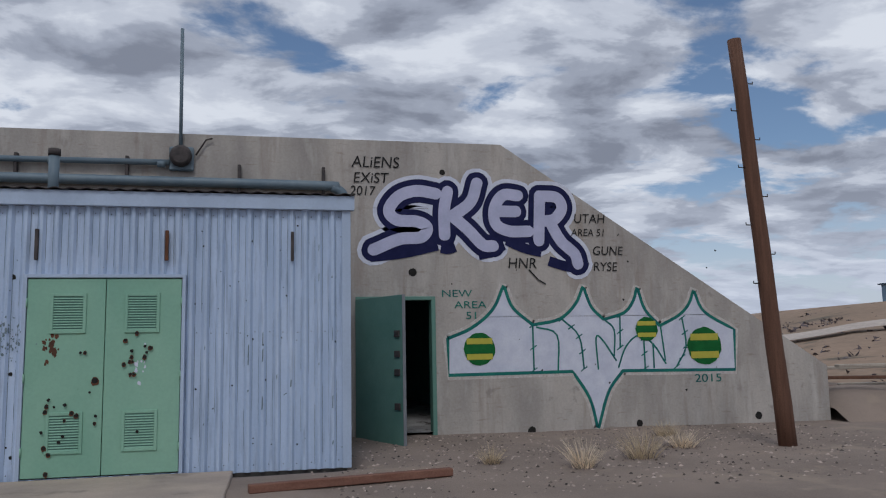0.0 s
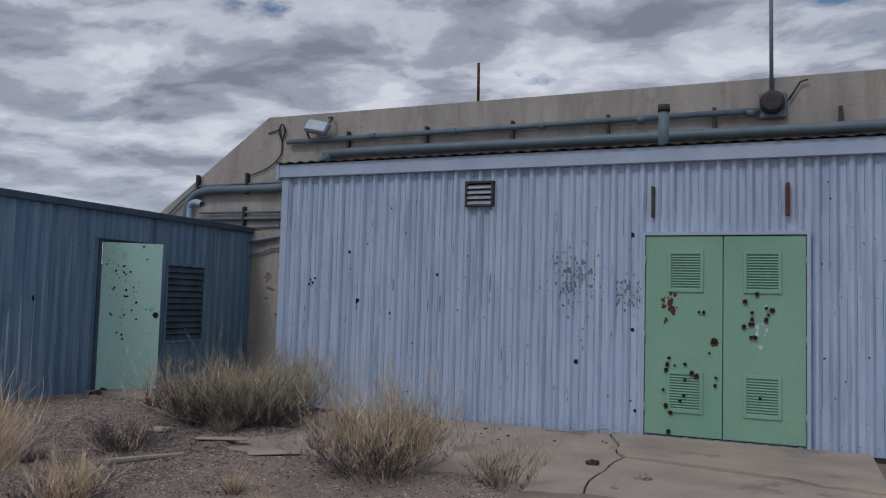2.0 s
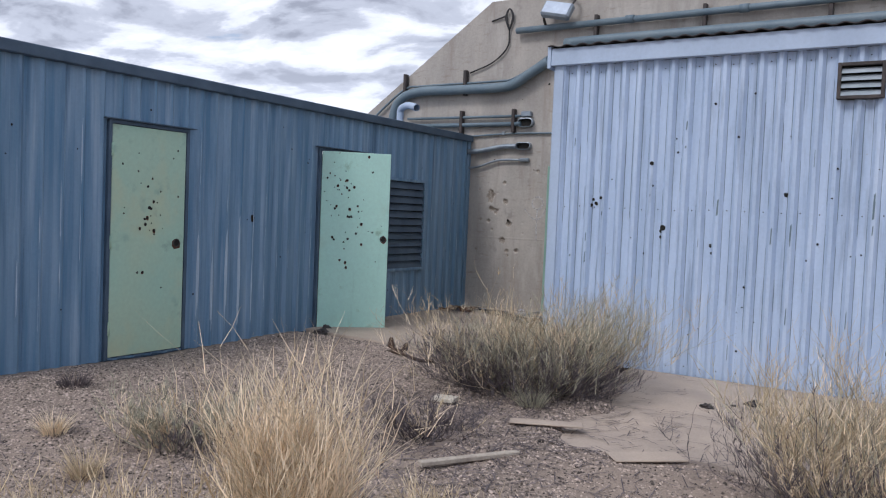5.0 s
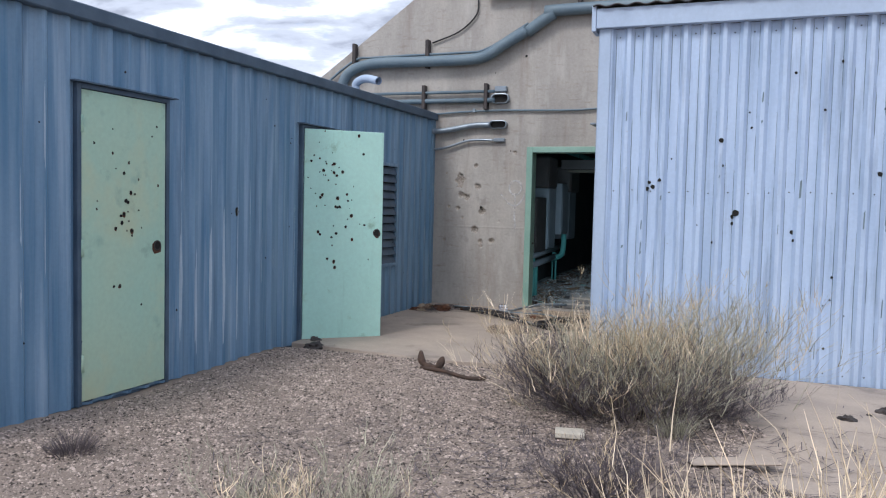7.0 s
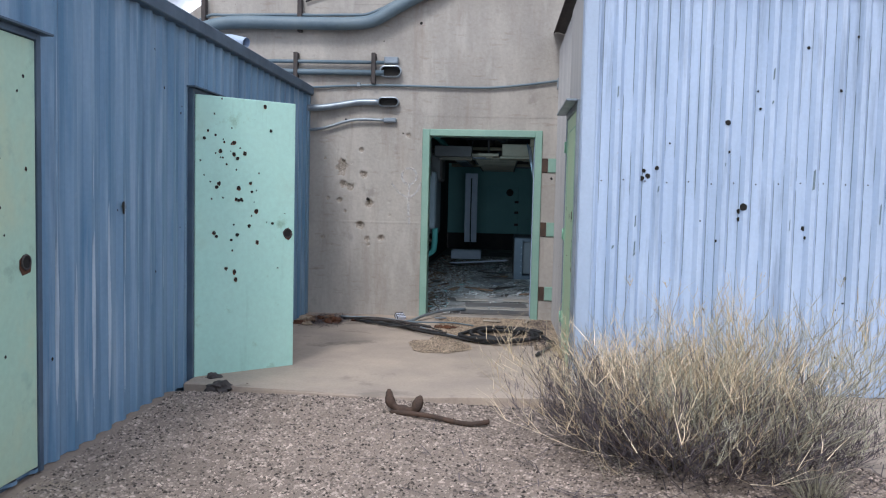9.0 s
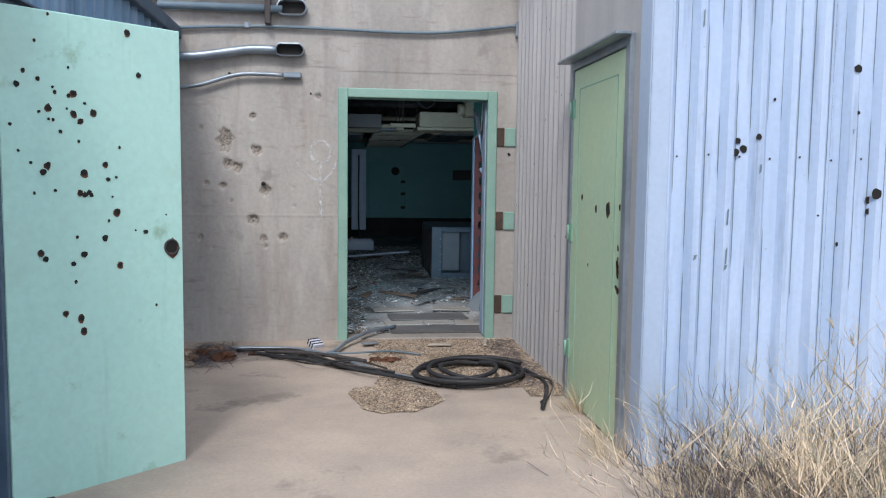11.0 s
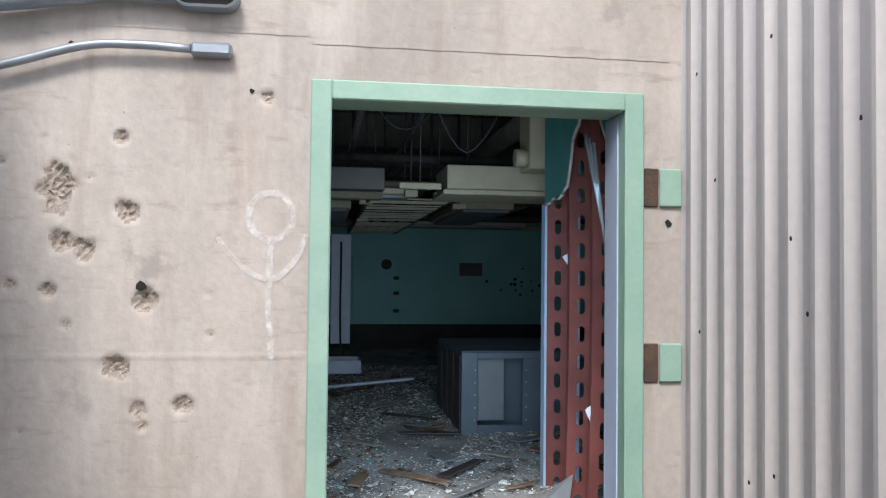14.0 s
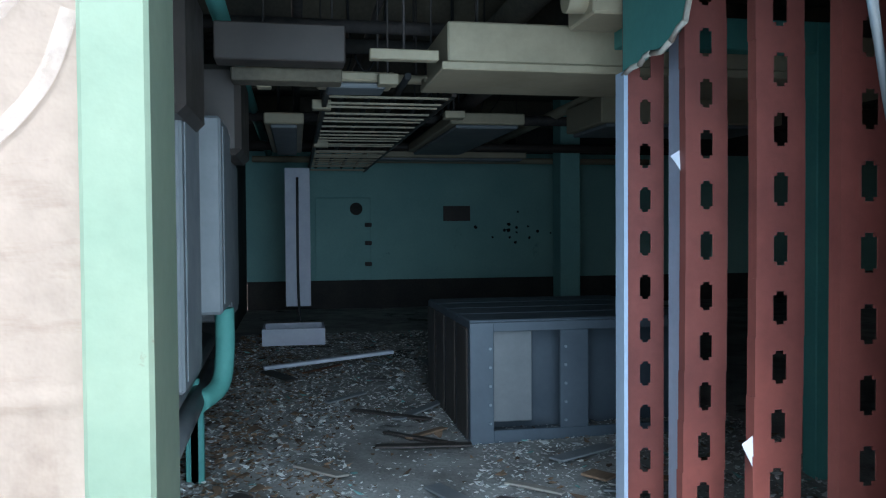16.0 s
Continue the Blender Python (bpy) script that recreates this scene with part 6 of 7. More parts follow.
    for k, (z, xx) in enumerate(((0.72, -9.24), (0.58, -9.22))):
        b = thing("wall_duct_pipe", (xx, 15, z), "grey pipe running low along the side wall", "pipe", "low wall pipes")
        bm = BM()
        tube(bm, [(xx, 13.3, z - 0.05), (xx, 16.2, z + 0.06)], 0.05, 10)
        part("pipe_run", bm, "panel_grey", b)
        for y in (14.2 + k * 0.1, 15.6):
            bm = BM()
            box(bm, xx - 0.03, xx + 0.03, y, y + 0.05, 0.08, z - 0.03, 0.004)
            part("leg", bm, "teal_board", b)
    b = thing("drop_pipe", (-9.05, 15.7, 0.3), "teal pipe elbow dropping from the panel", "pipe")
    bm = BM()
    tube(bm, smooth_path([(-9.1, 15.7, 1.0), (-9.1, 15.7, 0.8), (-9.12, 15.65, 0.65), (-9.2, 15.5, 0.6)], 4), 0.045, 10)
    part("pipe_run", bm, "teal_board", b)
    w = thing("upright_sheet", (-8.9, 20.4, 0.6), "tall white bullet-holed wall panel", "panel")
    bm = BM()
    box(bm, -8.88, -8.62, 20.4, 20.46, 0.55, 2.0, 0.006)
    part("panel_board", bm, "paint_white", w)
    bm = BM()
    tube(bm, smooth_path([(-8.75, 20.37, 1.9), (-8.75, 20.37, 0.7), (-8.7, 20.2, 0.3), (-8.55, 20.0, 0.28)], 5), 0.014, 6)
    part("cord", bm, "black", w)
    wb = thing("white_box", (-8.9, 20.2, 0.25), "open white enamel box on the floor", "box")
    bm = BM()
    for a in ((-9.1, -8.5, 19.7, 19.72, 0.24, 0.40), (-9.1, -8.5, 20.2, 20.22, 0.24, 0.40), (-9.1, -9.08, 19.72, 20.2, 0.24, 0.40), (-8.52, -8.5, 19.72, 20.2, 0.24, 0.40), (-9.08, -8.52, 19.72, 20.2, 0.24, 0.26)):
        box(bm, *a)
    part("tray_body", bm, "paint_white", wb)
    # loose debris
    st = thing("long_strip", (-8.5, 18.4, 0.26), "long white plastic strip lying on debris", "strip")
    bm = BM()
    box(bm, -0.55, 0.55, -0.03, 0.03, 0, 0.03, 0.006, Matrix.Translation((-8.5, 18.5, 0.27)) @ Matrix.Rotation(radians(14), 4, "Z") @ Matrix.Rotation(radians(-3), 4, "Y"))
    part("strip_body", bm, "paint_white", st)
    r = random.Random(77)

    def litter(n, lo_s, hi_s, edge):
        verts, faces = [], []
        while n > 0:
            y = 13.15 + 7.5 * r.random() ** 1.7
            x = r.uniform(-9.35, -6.2)
            if edge and r.random() < 0.6:
                x = -9.35 + abs(r.gauss(0, 0.4))
            if y < 14.6 and x > -8.75 and r.random() < 0.93:
                continue
            if math.hypot((x + 8.2) / 0.35, (y - 15.9) / 0.6) < 1 and r.random() < 0.8:
                continue
            n -= 1
            q = r.uniform(lo_s, hi_s) * (1 if r.random() < 0.93 else 2.2)
            a = r.uniform(0, 6.3)
            u = Vector((math.cos(a), math.sin(a), r.uniform(-0.35, 0.35))) * q
            v = Vector((-math.sin(a), math.cos(a), r.uniform(-0.35, 0.35))) * q * r.uniform(0.25, 0.9)
            c = Vector((x, y, floor_z(x, y) + q * 0.3 + 0.004))
            b = len(verts)
            k = r.uniform(0.2, 0.9)
            verts.extend((c + u, c + v, c - u * k + v * 0.4, c - u * 0.7 - v, c + u * 0.3 - v * k, c - Z * q * 0.35))
            faces.extend(((b, b + 1, b + 2, b + 3, b + 4), (b, b + 5, b + 1), (b + 1, b + 5, b + 2), (b + 2, b + 5, b + 3), (b + 3, b + 5, b + 4), (b + 4, b + 5, b)))
        return verts, faces

    for nm, mt, n, lo_s, hi_s, edge, lb in (("floor_debris", "debris", 26000, 0.003, 0.015, False, "broken white plaster and glass chips on the floor"), ("brown_litter", "litter_brown", 6000, 0.005, 0.024, True, "brown scraps and leaves heaped along the wall"), ("paint_flakes", "litter_teal", 420, 0.006, 0.026, False, "teal paint flakes fallen on the floor")):
        me = bpy.data.meshes.new(nm)
        vs, fs = litter(n, lo_s, hi_s, edge)
        me.from_pydata(vs, [], fs)
        me.materials.append(M[mt])
        tagged(new(nm, me), lb, "debris", kind="stuff")
    for k in range(34):
        x, y = r.uniform(-9.2, -6.3), r.uniform(14.2, 18.5)
        if -7.95 < x < -6.4 and 15.8 < y:
            x -= 1.3
        b = thing("debris_board", (x, y, floor_z(x, y)), "broken board scrap lying on the litter", "board scrap", "board scraps on the floor")
        bm = BM()
        l, w_ = r.uniform(0.05, 0.28), r.uniform(0.015, 0.05)
        box(bm, -l, l, -w_, w_, 0, 0.012, 0.003, Matrix.Translation((x, y, floor_z(x, y) + 0.02)) @ Matrix.Rotation(r.uniform(0, 3.1), 4, "Z") @ Matrix.Rotation(r.uniform(-0.15, 0.15), 4, "X"))
        part("board", bm, r.choice(("litter_brown", "rust", "tile_dark", "tile_light", "panel_grey", "dark_cab")), b)
    # floor tiles at the entrance
    flo = thing("floor_tiles", (-8.3, 13.6, 0.05), "loose grey and tan floor tiles inside the doorway", "floor tiles")
    for x, y, w_, h, a, mt in ((-8.12, 13.98, 0.40, 0.17, 4, "tile_dark"), (-8.1, 13.3, 0.44, 0.17, -1, "tile_dark"), (-8.62, 13.28, 0.06, 0.12, 2, "tile_dark"), (-7.78, 13.62, 0.10, 0.14, -4, "tile_light"), (-8.4, 13.62, 0.18, 0.1, 3, "tile_light"), (-8.05, 13.66, 0.14, 0.10, 5, "tile_light"), (-7.82, 14.35, 0.2, 0.12, -8, "tile_light"), (-8.45, 14.35, 0.22, 0.1, 6, "tile_light")):
        bm = BM()
        box(bm, -w_, w_, -h, h, 0, 0.012, 0.002, Matrix.Translation((x, y, floor_z(x, y) + 0.006)) @ Matrix.Rotation(radians(a), 4, "Z"))
        part("tile", bm, mt, flo)


make_room_things()


# ---- outside: pole, plank, far things ----
def make_far():
    p = thing("utility_pole", (7.0, 9.9, -0.05), "leaning dark wooden pole with iron climbing pegs", "pole")
    bm = BM()
    a, b = Vector((7.02, 9.9, -0.15)), Vector((6.60, 9.9, 5.75))
    n = 8
    tube(bm, [a.lerp(b, i / n) + Vector((0.008 * math.sin(i * 2.1), 0, 0)) for i in range(n + 1)], [0.125 - 0.03 * i / n for i in range(n + 1)], 14)
    part("pole_shaft", bm, "wood_pole", p)
    for k in range(8):
        q = a.lerp(b, 0.40 + k * 0.07)
        s = 1 if k % 2 else -1
        bm = BM()
        tube(bm, [q + Vector((s * 0.1, 0, 0)), q + Vector((s * 0.20, 0, 0)), q + Vector((s * 0.20, 0, 0.035))], 0.009, 5)
        part("climbing_peg", bm, "iron", p)
    b_ = thing("timber_beam", (0.9, 8.4, 0), "red-brown timber beam lying on the dirt", "beam")
    bm = BM()
    d = Vector((1.98 + 0.16, 8.65 - 8.22, 0))
    box(bm, 0, d.length, -0.05, 0.05, 0, 0.085, 0.008, Matrix.Translation((-0.16, 8.22, ground_z(0.9, 8.4) + 0.012)) @ Matrix.Rotation(math.atan2(d.y, d.x), 4, "Z"))
    part("beam_body", bm, "plank", b_)
    # scrap timber beyond the bunker's end
    r = random.Random(12)
    for k in range(9):
        x, y = r.uniform(10.6, 14.0), r.uniform(13.0, 14.6)
        w = thing("scrap_timber", (x, y, 0.5), "grey weathered timber scrap heaped by the bunker", "timber", "scrap timber heap")
        bm = BM()
        box(bm, -r.uniform(0.6, 1.3), r.uniform(0.6, 1.3), -0.08, 0.08, 0, 0.06, 0.01, Matrix.Translation((x, y, 0.42 + 0.065 * k)) @ Matrix.Rotation(r.uniform(-0.5, 0.5), 4, "Z"))
        part("board", bm, r.choice(("old_wood", "wood_pole", "iron")), w)
    hp = thing("earth_bank", (12, 13.9, 0), "low bank of dry earth beside the bunker", "bank", kind="structure")
    bm = BM()
    n, m = 30, 14
    g = [[bm.verts.new((10.1 + 6 * i / n, 12.4 + 3.2 * j / m, -0.1 + (0.58 + 0.12 * noise.noise(Vector((i * 0.3, j * 0.3, 1)))) * min(1, 2.2 * math.sin(math.pi * j / m)) * min(1, i / 3 + 0.5))) for i in range(n + 1)] for j in range(m + 1)]
    for j in range(m):
        for i in range(n):
            bm.faces.new((g[j][i], g[j][i + 1], g[j + 1][i + 1], g[j + 1][i])).smooth = True
    part("bank_body", bm, "ground", hp)
    # pale track up the hillside
    bm = BM()
    row = []
    for i in range(30):
        t = i / 29
        x, y = 26 + 14 * t, 44 - 12 * t
        for o in (-0.9, 0.9):
            row.append(bm.verts.new((x + o * 0.6, y + o * 0.8, ground_z(x, y) + 0.35 + o * 0.2)))
    for i in range(29):
        bm.faces.new((row[2 * i], row[2 * i + 1], row[2 * i + 3], row[2 * i + 2]))
    solid("road_track", bm, "track", "pale dirt track crossing the scrub hillside", "track", kind="structure")
    h = thing("far_building", (85, 90, 6), "low blue-grey block building on the ridge", "building")
    gz = 6.2
    bm = BM()
    box(bm, 81.5, 90, 88, 93, gz - 5, gz + 2.6, 0.05)
    part("wall", bm, "blue_metal", h)
    bm = BM()
    box(bm, 81.2, 90.3, 87.7, 93.3, gz + 2.6, gz + 2.8)
    part("roof", bm, "blue_dark", h)
    # scrub and rocks on the hillside
    bm = BM()
    for _ in range(900):
        x, y = r.uniform(16, 48), r.uniform(12, 60)
        s = r.uniform(0.12, 0.45)
        z = ground_z(x, y) - 0.2
        for q in range(5):
            a = r.uniform(0, 6.3)
            c = Vector((x + math.cos(a) * s * 0.6, y + math.sin(a) * s * 0.6, z + s * r.uniform(0.1, 0.5)))
            bm.faces.new([bm.verts.new(c + Vector((r.uniform(-1, 1), r.uniform(-1, 1), r.uniform(-0.6, 0.8))) * s * 0.7) for _ in range(3)])
    solid("hill_scrub", bm, "twig", "dry scrub scattered over the hillside", "scrub", kind="stuff")


make_far()


# ---- gravel ----
def make_gravel():
    r = random.Random(41)
    verts, faces = [], []
    shape = [(1, 0, 0.1), (0.3, 0.9, -0.1), (-0.8, 0.5, 0.1), (-0.7, -0.6, -0.05), (0.4, -0.9, 0.1), (0.05, 0, 0.75)]
    tri = [(0, 1, 5), (1, 2, 5), (2, 3, 5), (3, 4, 5), (4, 0, 5)]

    def stone(x, y, z, s):
        a = r.uniform(0, 6.3)
        ca, sa_ = math.cos(a), math.sin(a)
        b = len(verts)
        fx, fy, fz = s * r.uniform(0.7, 1.3), s * r.uniform(0.6, 1.1), s * r.uniform(0.6, 1.2)
        for px, py, pz in shape:
            px, py = px * fx, py * fy
            verts.append((x + px * ca - py * sa_, y + px * sa_ + py * ca, z + pz * fz))
        faces.extend([(b + i, b + j, b + k) for i, j, k in tri])

    for _ in range(270000):
        x = r.uniform(-10.35, -3.0)
        y = 2.8 + 6.8 * r.random()
        if y > 9.04 + 0.12 * abs(x + 8.9) / 1.4 and x < -7.3:
            continue
        on = min((x + 6.0) / 0.6, (y - 6.6) / 0.5)
        if on > 0.2 and r.random() < 0.96:
            continue
        dens = 1.0 if x < -5.5 else 0.45
        if r.random() > dens:
            continue
        stone(x, y, ground_z(x, y) - 0.002, r.choice((0.006, 0.007, 0.009, 0.010, 0.014)) * r.uniform(0.7, 1.2))
    for _ in range(2500):
        x, y = r.uniform(0.5, 9), r.uniform(7.5, 12.8)
        stone(x, y, ground_z(x, y), r.uniform(0.008, 0.03))
    yard = len(faces)
    # litter mound before the doorway
    for _ in range(52000):
        x, y = r.uniform(-9.0, -7.45), r.uniform(10.6, 12.88)
        tongue = math.hypot((x + 8.62) / 0.29, (y - 11.0) / 0.36) + 0.25 * noise.noise(Vector((x * 6, y * 6, 2)))
        left = -8.75 + 0.12 * noise.noise(Vector((y * 3, 0, 1)))
        heap = y > 11.25 + 0.25 * noise.noise(Vector((x * 3, 0, 5))) and x > left
        corner = x > -7.72 and y > 10.95
        if not (tongue < 1 or heap or corner):
            continue
        stone(x, y, 0.041 + 0.010 * r.random(), r.uniform(0.004, 0.010))
    base = yard // 5 * 6
    me = bpy.data.meshes.new("doorway_litter")
    me.from_pydata(verts[base:], [], [tuple(i - base for i in f) for f in faces[yard:]])
    me.materials.append(M["litter_tan"])
    tagged(new("doorway_litter", me), "tan grit and chips swept before the doorway", "gravel", kind="stuff")
    me = bpy.data.meshes.new("gravel")
    me.from_pydata(verts[:base], [], faces[:yard])
    me.materials.append(M["gravel"])
    tagged(new("gravel", me), "brown and grey crushed gravel over the yard", "gravel", kind="stuff")


make_gravel()


# ---- dry plants ----
def blades(bm, r, cx, cy, cz, n, rad, h, w, lean, curl, seg=4, base=0.35, stiff=1.0):
    for _ in range(n):
        a = r.uniform(0, 6.283)
        q = math.sqrt(r.random())
        b = Vector((cx + math.cos(a) * rad * base * q, cy + math.sin(a) * rad * base * q, cz - 0.01))
        out = Vector((math.cos(a + r.uniform(-0.6, 0.6)), math.sin(a + r.uniform(-0.6, 0.6)), 0))
        L_ = h * r.uniform(0.45, 1.05) * (1.1 - 0.35 * q)
        le = lean * (0.25 + q) * r.uniform(0.6, 1.3)
        side = Vector((-out.y, out.x, 0)) * r.choice((-1, 1))
        bend = r.uniform(-curl, curl)
        prev = None
        wa = r.uniform(0, 3.14)
        ws = Vector((math.cos(wa), math.sin(wa), 0)) * w * r.uniform(0.6, 1.3)
        for k in range(seg + 1):
            t = k / seg
            p = b + Z * L_ * t * (1 - 0.25 * le * t) + out * le * L_ * t ** (1.3 * stiff) + side * bend * L_ * t * t
            ww = ws * (1 - t * 0.8)
            cur = (bm.verts.new(p + ww), bm.verts.new(p - ww))
            if prev:
                bm.faces.new((prev[0], prev[1], cur[1], cur[0]))
            prev = cur


def shrub(bm, r, cx, cy, cz, n, rad, h, w, lean, spread):
    """Woody stems that fork into many thin twigs, with uneven crowns."""
    lobes = [(r.uniform(0, 6.283), r.uniform(0.2, 0.95), r.uniform(0.6, 1.1)) for _ in range(11)]

    def strip(p, d, L_, ww, seg):
        side = Vector((r.uniform(-1, 1), r.uniform(-1, 1), 0)).normalized()
        prev, pts = None, []
        for k in range(seg + 1):
            s = side * ww * (1 - 0.75 * k / seg)
            cur = (bm.verts.new(p + s), bm.verts.new(p - s))
            if prev:
                bm.faces.new((prev[0], prev[1], cur[1], cur[0]))
            prev = cur
            pts.append(p.copy())
            d = (d + Vector((r.uniform(-0.38, 0.38), r.uniform(-0.38, 0.38), r.uniform(-0.12, 0.26)))).normalized()
            p = p + d * (L_ / seg)
        return pts, d

    for _ in range(n):
        la, lq, lh = r.choice(lobes)
        a = la + r.gauss(0, 0.45)
        q0 = r.random()
        b = Vector((cx + math.cos(a) * rad * 0.42 * q0, cy + math.sin(a) * rad * 0.42 * q0, cz - 0.01))
        d = Vector((math.cos(a) * lq * lean, math.sin(a) * lq * lean, 1)).normalized()
        top = h * lh * r.uniform(0.7, 1.0)
        pts, d = strip(b, d, top * 0.62 / max(d.z, 0.45), w * 1.5, 5)
        for _k in range(9):
            q = r.choice(pts[2:])
            e = (d + Vector((r.uniform(-1, 1), r.uniform(-1, 1), r.uniform(-0.1, 0.6))) * spread).normalized()
            room_ = max(min(top * r.uniform(0.14, 0.36), (top * 1.02 - (q.z - cz)) / max(e.z, 0.3)), 0.05)
            tw, e2 = strip(q, e, room_, w * 0.8, 3)
            for _j in range(2):   # finest tips
                g = (e2 + Vector((r.uniform(-1, 1), r.uniform(-1, 1), r.uniform(0, 0.8))) * 0.6).normalized()
                strip(r.choice(tw[1:]), g, room_ * 0.55, w * 0.55, 2)


def plant(name, x, y, rad, h, n, mats, seed, label, lean=0.7, curl=0.25, w=0.0035, group="dry bushes", twigs=0.35, base=0.35, cat="bush"):
    r = random.Random(seed)
    z = max(ground_z(x, y), -0.02)
    b = thing(name, (x, y, z), label, cat, group)
    for k, (mt, share) in enumerate(mats):
        bm = BM()
        if cat == "bush":
            shrub(bm, r, x, y, z, int(n * share / 6), rad, h * (1 - 0.1 * k), w, lean * 2.1, 0.75 + curl)
        else:
            blades(bm, r, x, y, z, int(n * share), rad, h, w, lean, curl, base=base)
        part("foliage", bm, mt, b)["kind"] = "stuff"
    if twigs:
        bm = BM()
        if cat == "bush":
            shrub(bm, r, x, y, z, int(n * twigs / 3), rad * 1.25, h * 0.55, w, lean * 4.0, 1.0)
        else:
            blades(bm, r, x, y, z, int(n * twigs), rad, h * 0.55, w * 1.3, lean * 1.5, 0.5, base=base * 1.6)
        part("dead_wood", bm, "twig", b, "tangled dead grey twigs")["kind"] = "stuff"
    return b


def make_plants():
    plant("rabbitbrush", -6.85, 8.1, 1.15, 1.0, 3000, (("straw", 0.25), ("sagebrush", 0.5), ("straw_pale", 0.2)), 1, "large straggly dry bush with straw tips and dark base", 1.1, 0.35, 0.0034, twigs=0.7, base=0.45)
    plant("rabbitbrush", -5.95, 4.05, 0.24, 1.2, 900, (("straw_pale", 1.1), ("straw", 0.3)), 2, "upright pale straw clump of dry stems", 0.06, -0.5, 0.0034, twigs=0.1, base=0.5)
    plant("rabbitbrush", -7.12, 8.92, 0.55, 0.78, 1100, (("straw_pale", 0.5), ("sagebrush", 0.4), ("straw", 0.2)), 9, "pale sprawling dry bush at the shed corner", 1.15, 0.35, 0.0032, twigs=0.3, base=0.45)
    plant("rabbitbrush", -6.2, 3.55, 0.5, 0.6, 1000, (("straw", 0.6), ("straw_pale", 0.4)), 3, "broad low clump of pale dry grass", 0.7, 0.25, 0.0035)
    plant("rabbitbrush", -5.5, 4.4, 0.36, 0.5, 600, (("straw_pale", 0.6), ("straw", 0.5)), 4, "loose pale dry grass clump", 0.55, 0.2, 0.003)
    plant("rabbitbrush", -7.85, 5.13, 0.5, 0.5, 560, (("sagebrush", 0.8), ("straw_pale", 0.3)), 5, "grey-green spiky half-dry clump", 0.9, 0.2, 0.0035)
    plant("rabbitbrush", -6.75, 6.25, 0.5, 0.36, 420, (("twig", 0.8), ("straw", 0.2)), 6, "low tangle of dead grey twigs", 1.2, 0.5, 0.003)
    plant("rabbitbrush", -4.25, 6.4, 0.78, 0.95, 1300, (("straw", 0.5), ("sagebrush", 0.3), ("straw_pale", 0.3)), 7, "open straw-coloured bush with bare stems", 0.75, 0.28, 0.0032, base=0.5)
    plant("rabbitbrush", -3.2, 6.5, 0.34, 0.66, 240, (("sagebrush", 0.7), ("straw", 0.4)), 8, "thin olive and straw bush", 0.55, 0.3, 0.003)
    for i, (x, y, rd, h, mt) in enumerate(((-4.9, 5.4, 0.14, 0.24, "straw"), (-6.5, 7.35, 0.25, 0.26, "sagebrush"), (-8.6, 4.8, 0.2, 0.2, "straw_pale"), (-7.7, 4.4, 0.18, 0.24, "straw"), (-4.45, 5.1, 0.14, 0.2, "straw"), (-7.1, 5.5, 0.3, 0.2, "twig"),
                                           (-7.45, 10.62, 0.22, 0.34, "straw"), (-7.5, 10.1, 0.2, 0.22, "straw_pale"), (-7.55, 9.75, 0.35, 0.25, "straw"), (3.6, 8.9, 0.3, 0.45, "straw_pale"), (4.6, 9.4, 0.45, 0.5, "straw"), (2.7, 9.6, 0.25, 0.3, "straw"), (5.6, 10.2, 0.4, 0.35, "straw_pale"), (6.1, 11.6, 0.4, 0.3, "straw"), (-9.6, 5.6, 0.3, 0.2, "twig"), (-5.6, 3.4, 0.4, 0.4, "straw_pale"), (-6.0, 5.0, 0.25, 0.25, "straw"))):
        plant("grass_tuft", x, y, rd, h, int(130 + 320 * rd), ((mt, 1.0),), 20 + i, "small tuft of dry desert grass", 0.7, 0.3, 0.0026, "dry grass tufts", 0.25, cat="grass")
    # flattened stalks round the bushes
    r = random.Random(50)
    bm = BM()
    for _ in range(4200):
        x, y = r.choice(((r.gauss(-6.7, 0.9), r.gauss(7.2, 0.8)), (r.gauss(-6.6, 0.8), r.gauss(5.9, 0.7)), (r.gauss(-7.58, 0.1), r.uniform(11.2, 12.8)), (r.gauss(-10.1, 0.15), r.gauss(12.4, 0.2)), (r.uniform(-9, -4), r.uniform(3.5, 7))))
        if x < -10.2 or (x > WX0 - 0.05 and y > 9.5) or y > 12.85:
            continue
        z = max(ground_z(x, y), 0.042 if y > 9.4 else -1, 0.035 if (x > -6 and y > 6.8) else -1)
        a, l = r.uniform(0, 6.3), r.uniform(0.05, 0.22)
        d = Vector((math.cos(a), math.sin(a), r.uniform(-0.02, 0.15))) * l
        s = Vector((-math.sin(a), math.cos(a), 0)) * 0.0028
        c = Vector((x, y, z + 0.008))
        bm.faces.new([bm.verts.new(q) for q in (c - d * 0.5 + s, c - d * 0.5 - s, c + d * 0.5 - s, c + d * 0.5 + s)])
    solid("fallen_stalks", bm, "twig", "broken grey stalks strewn over the gravel", "stalks", kind="stuff")


make_plants()


# ---- loose things in the yard and the alcove ----
def stick(name, x, y, l, w, h, a, mt, label, cat, z=None):
    t = thing(name, (x, y, 0), label, cat)
    z = (ground_z(x, y) + 0.012) if z is None else z
    bm = BM()
    box(bm, -l / 2, l / 2, -w / 2, w / 2, 0, h, 0.005, Matrix.Translation((x, y, z)) @ Matrix.Rotation(radians(a), 4, "Z"))
    part("body", bm, mt, t)


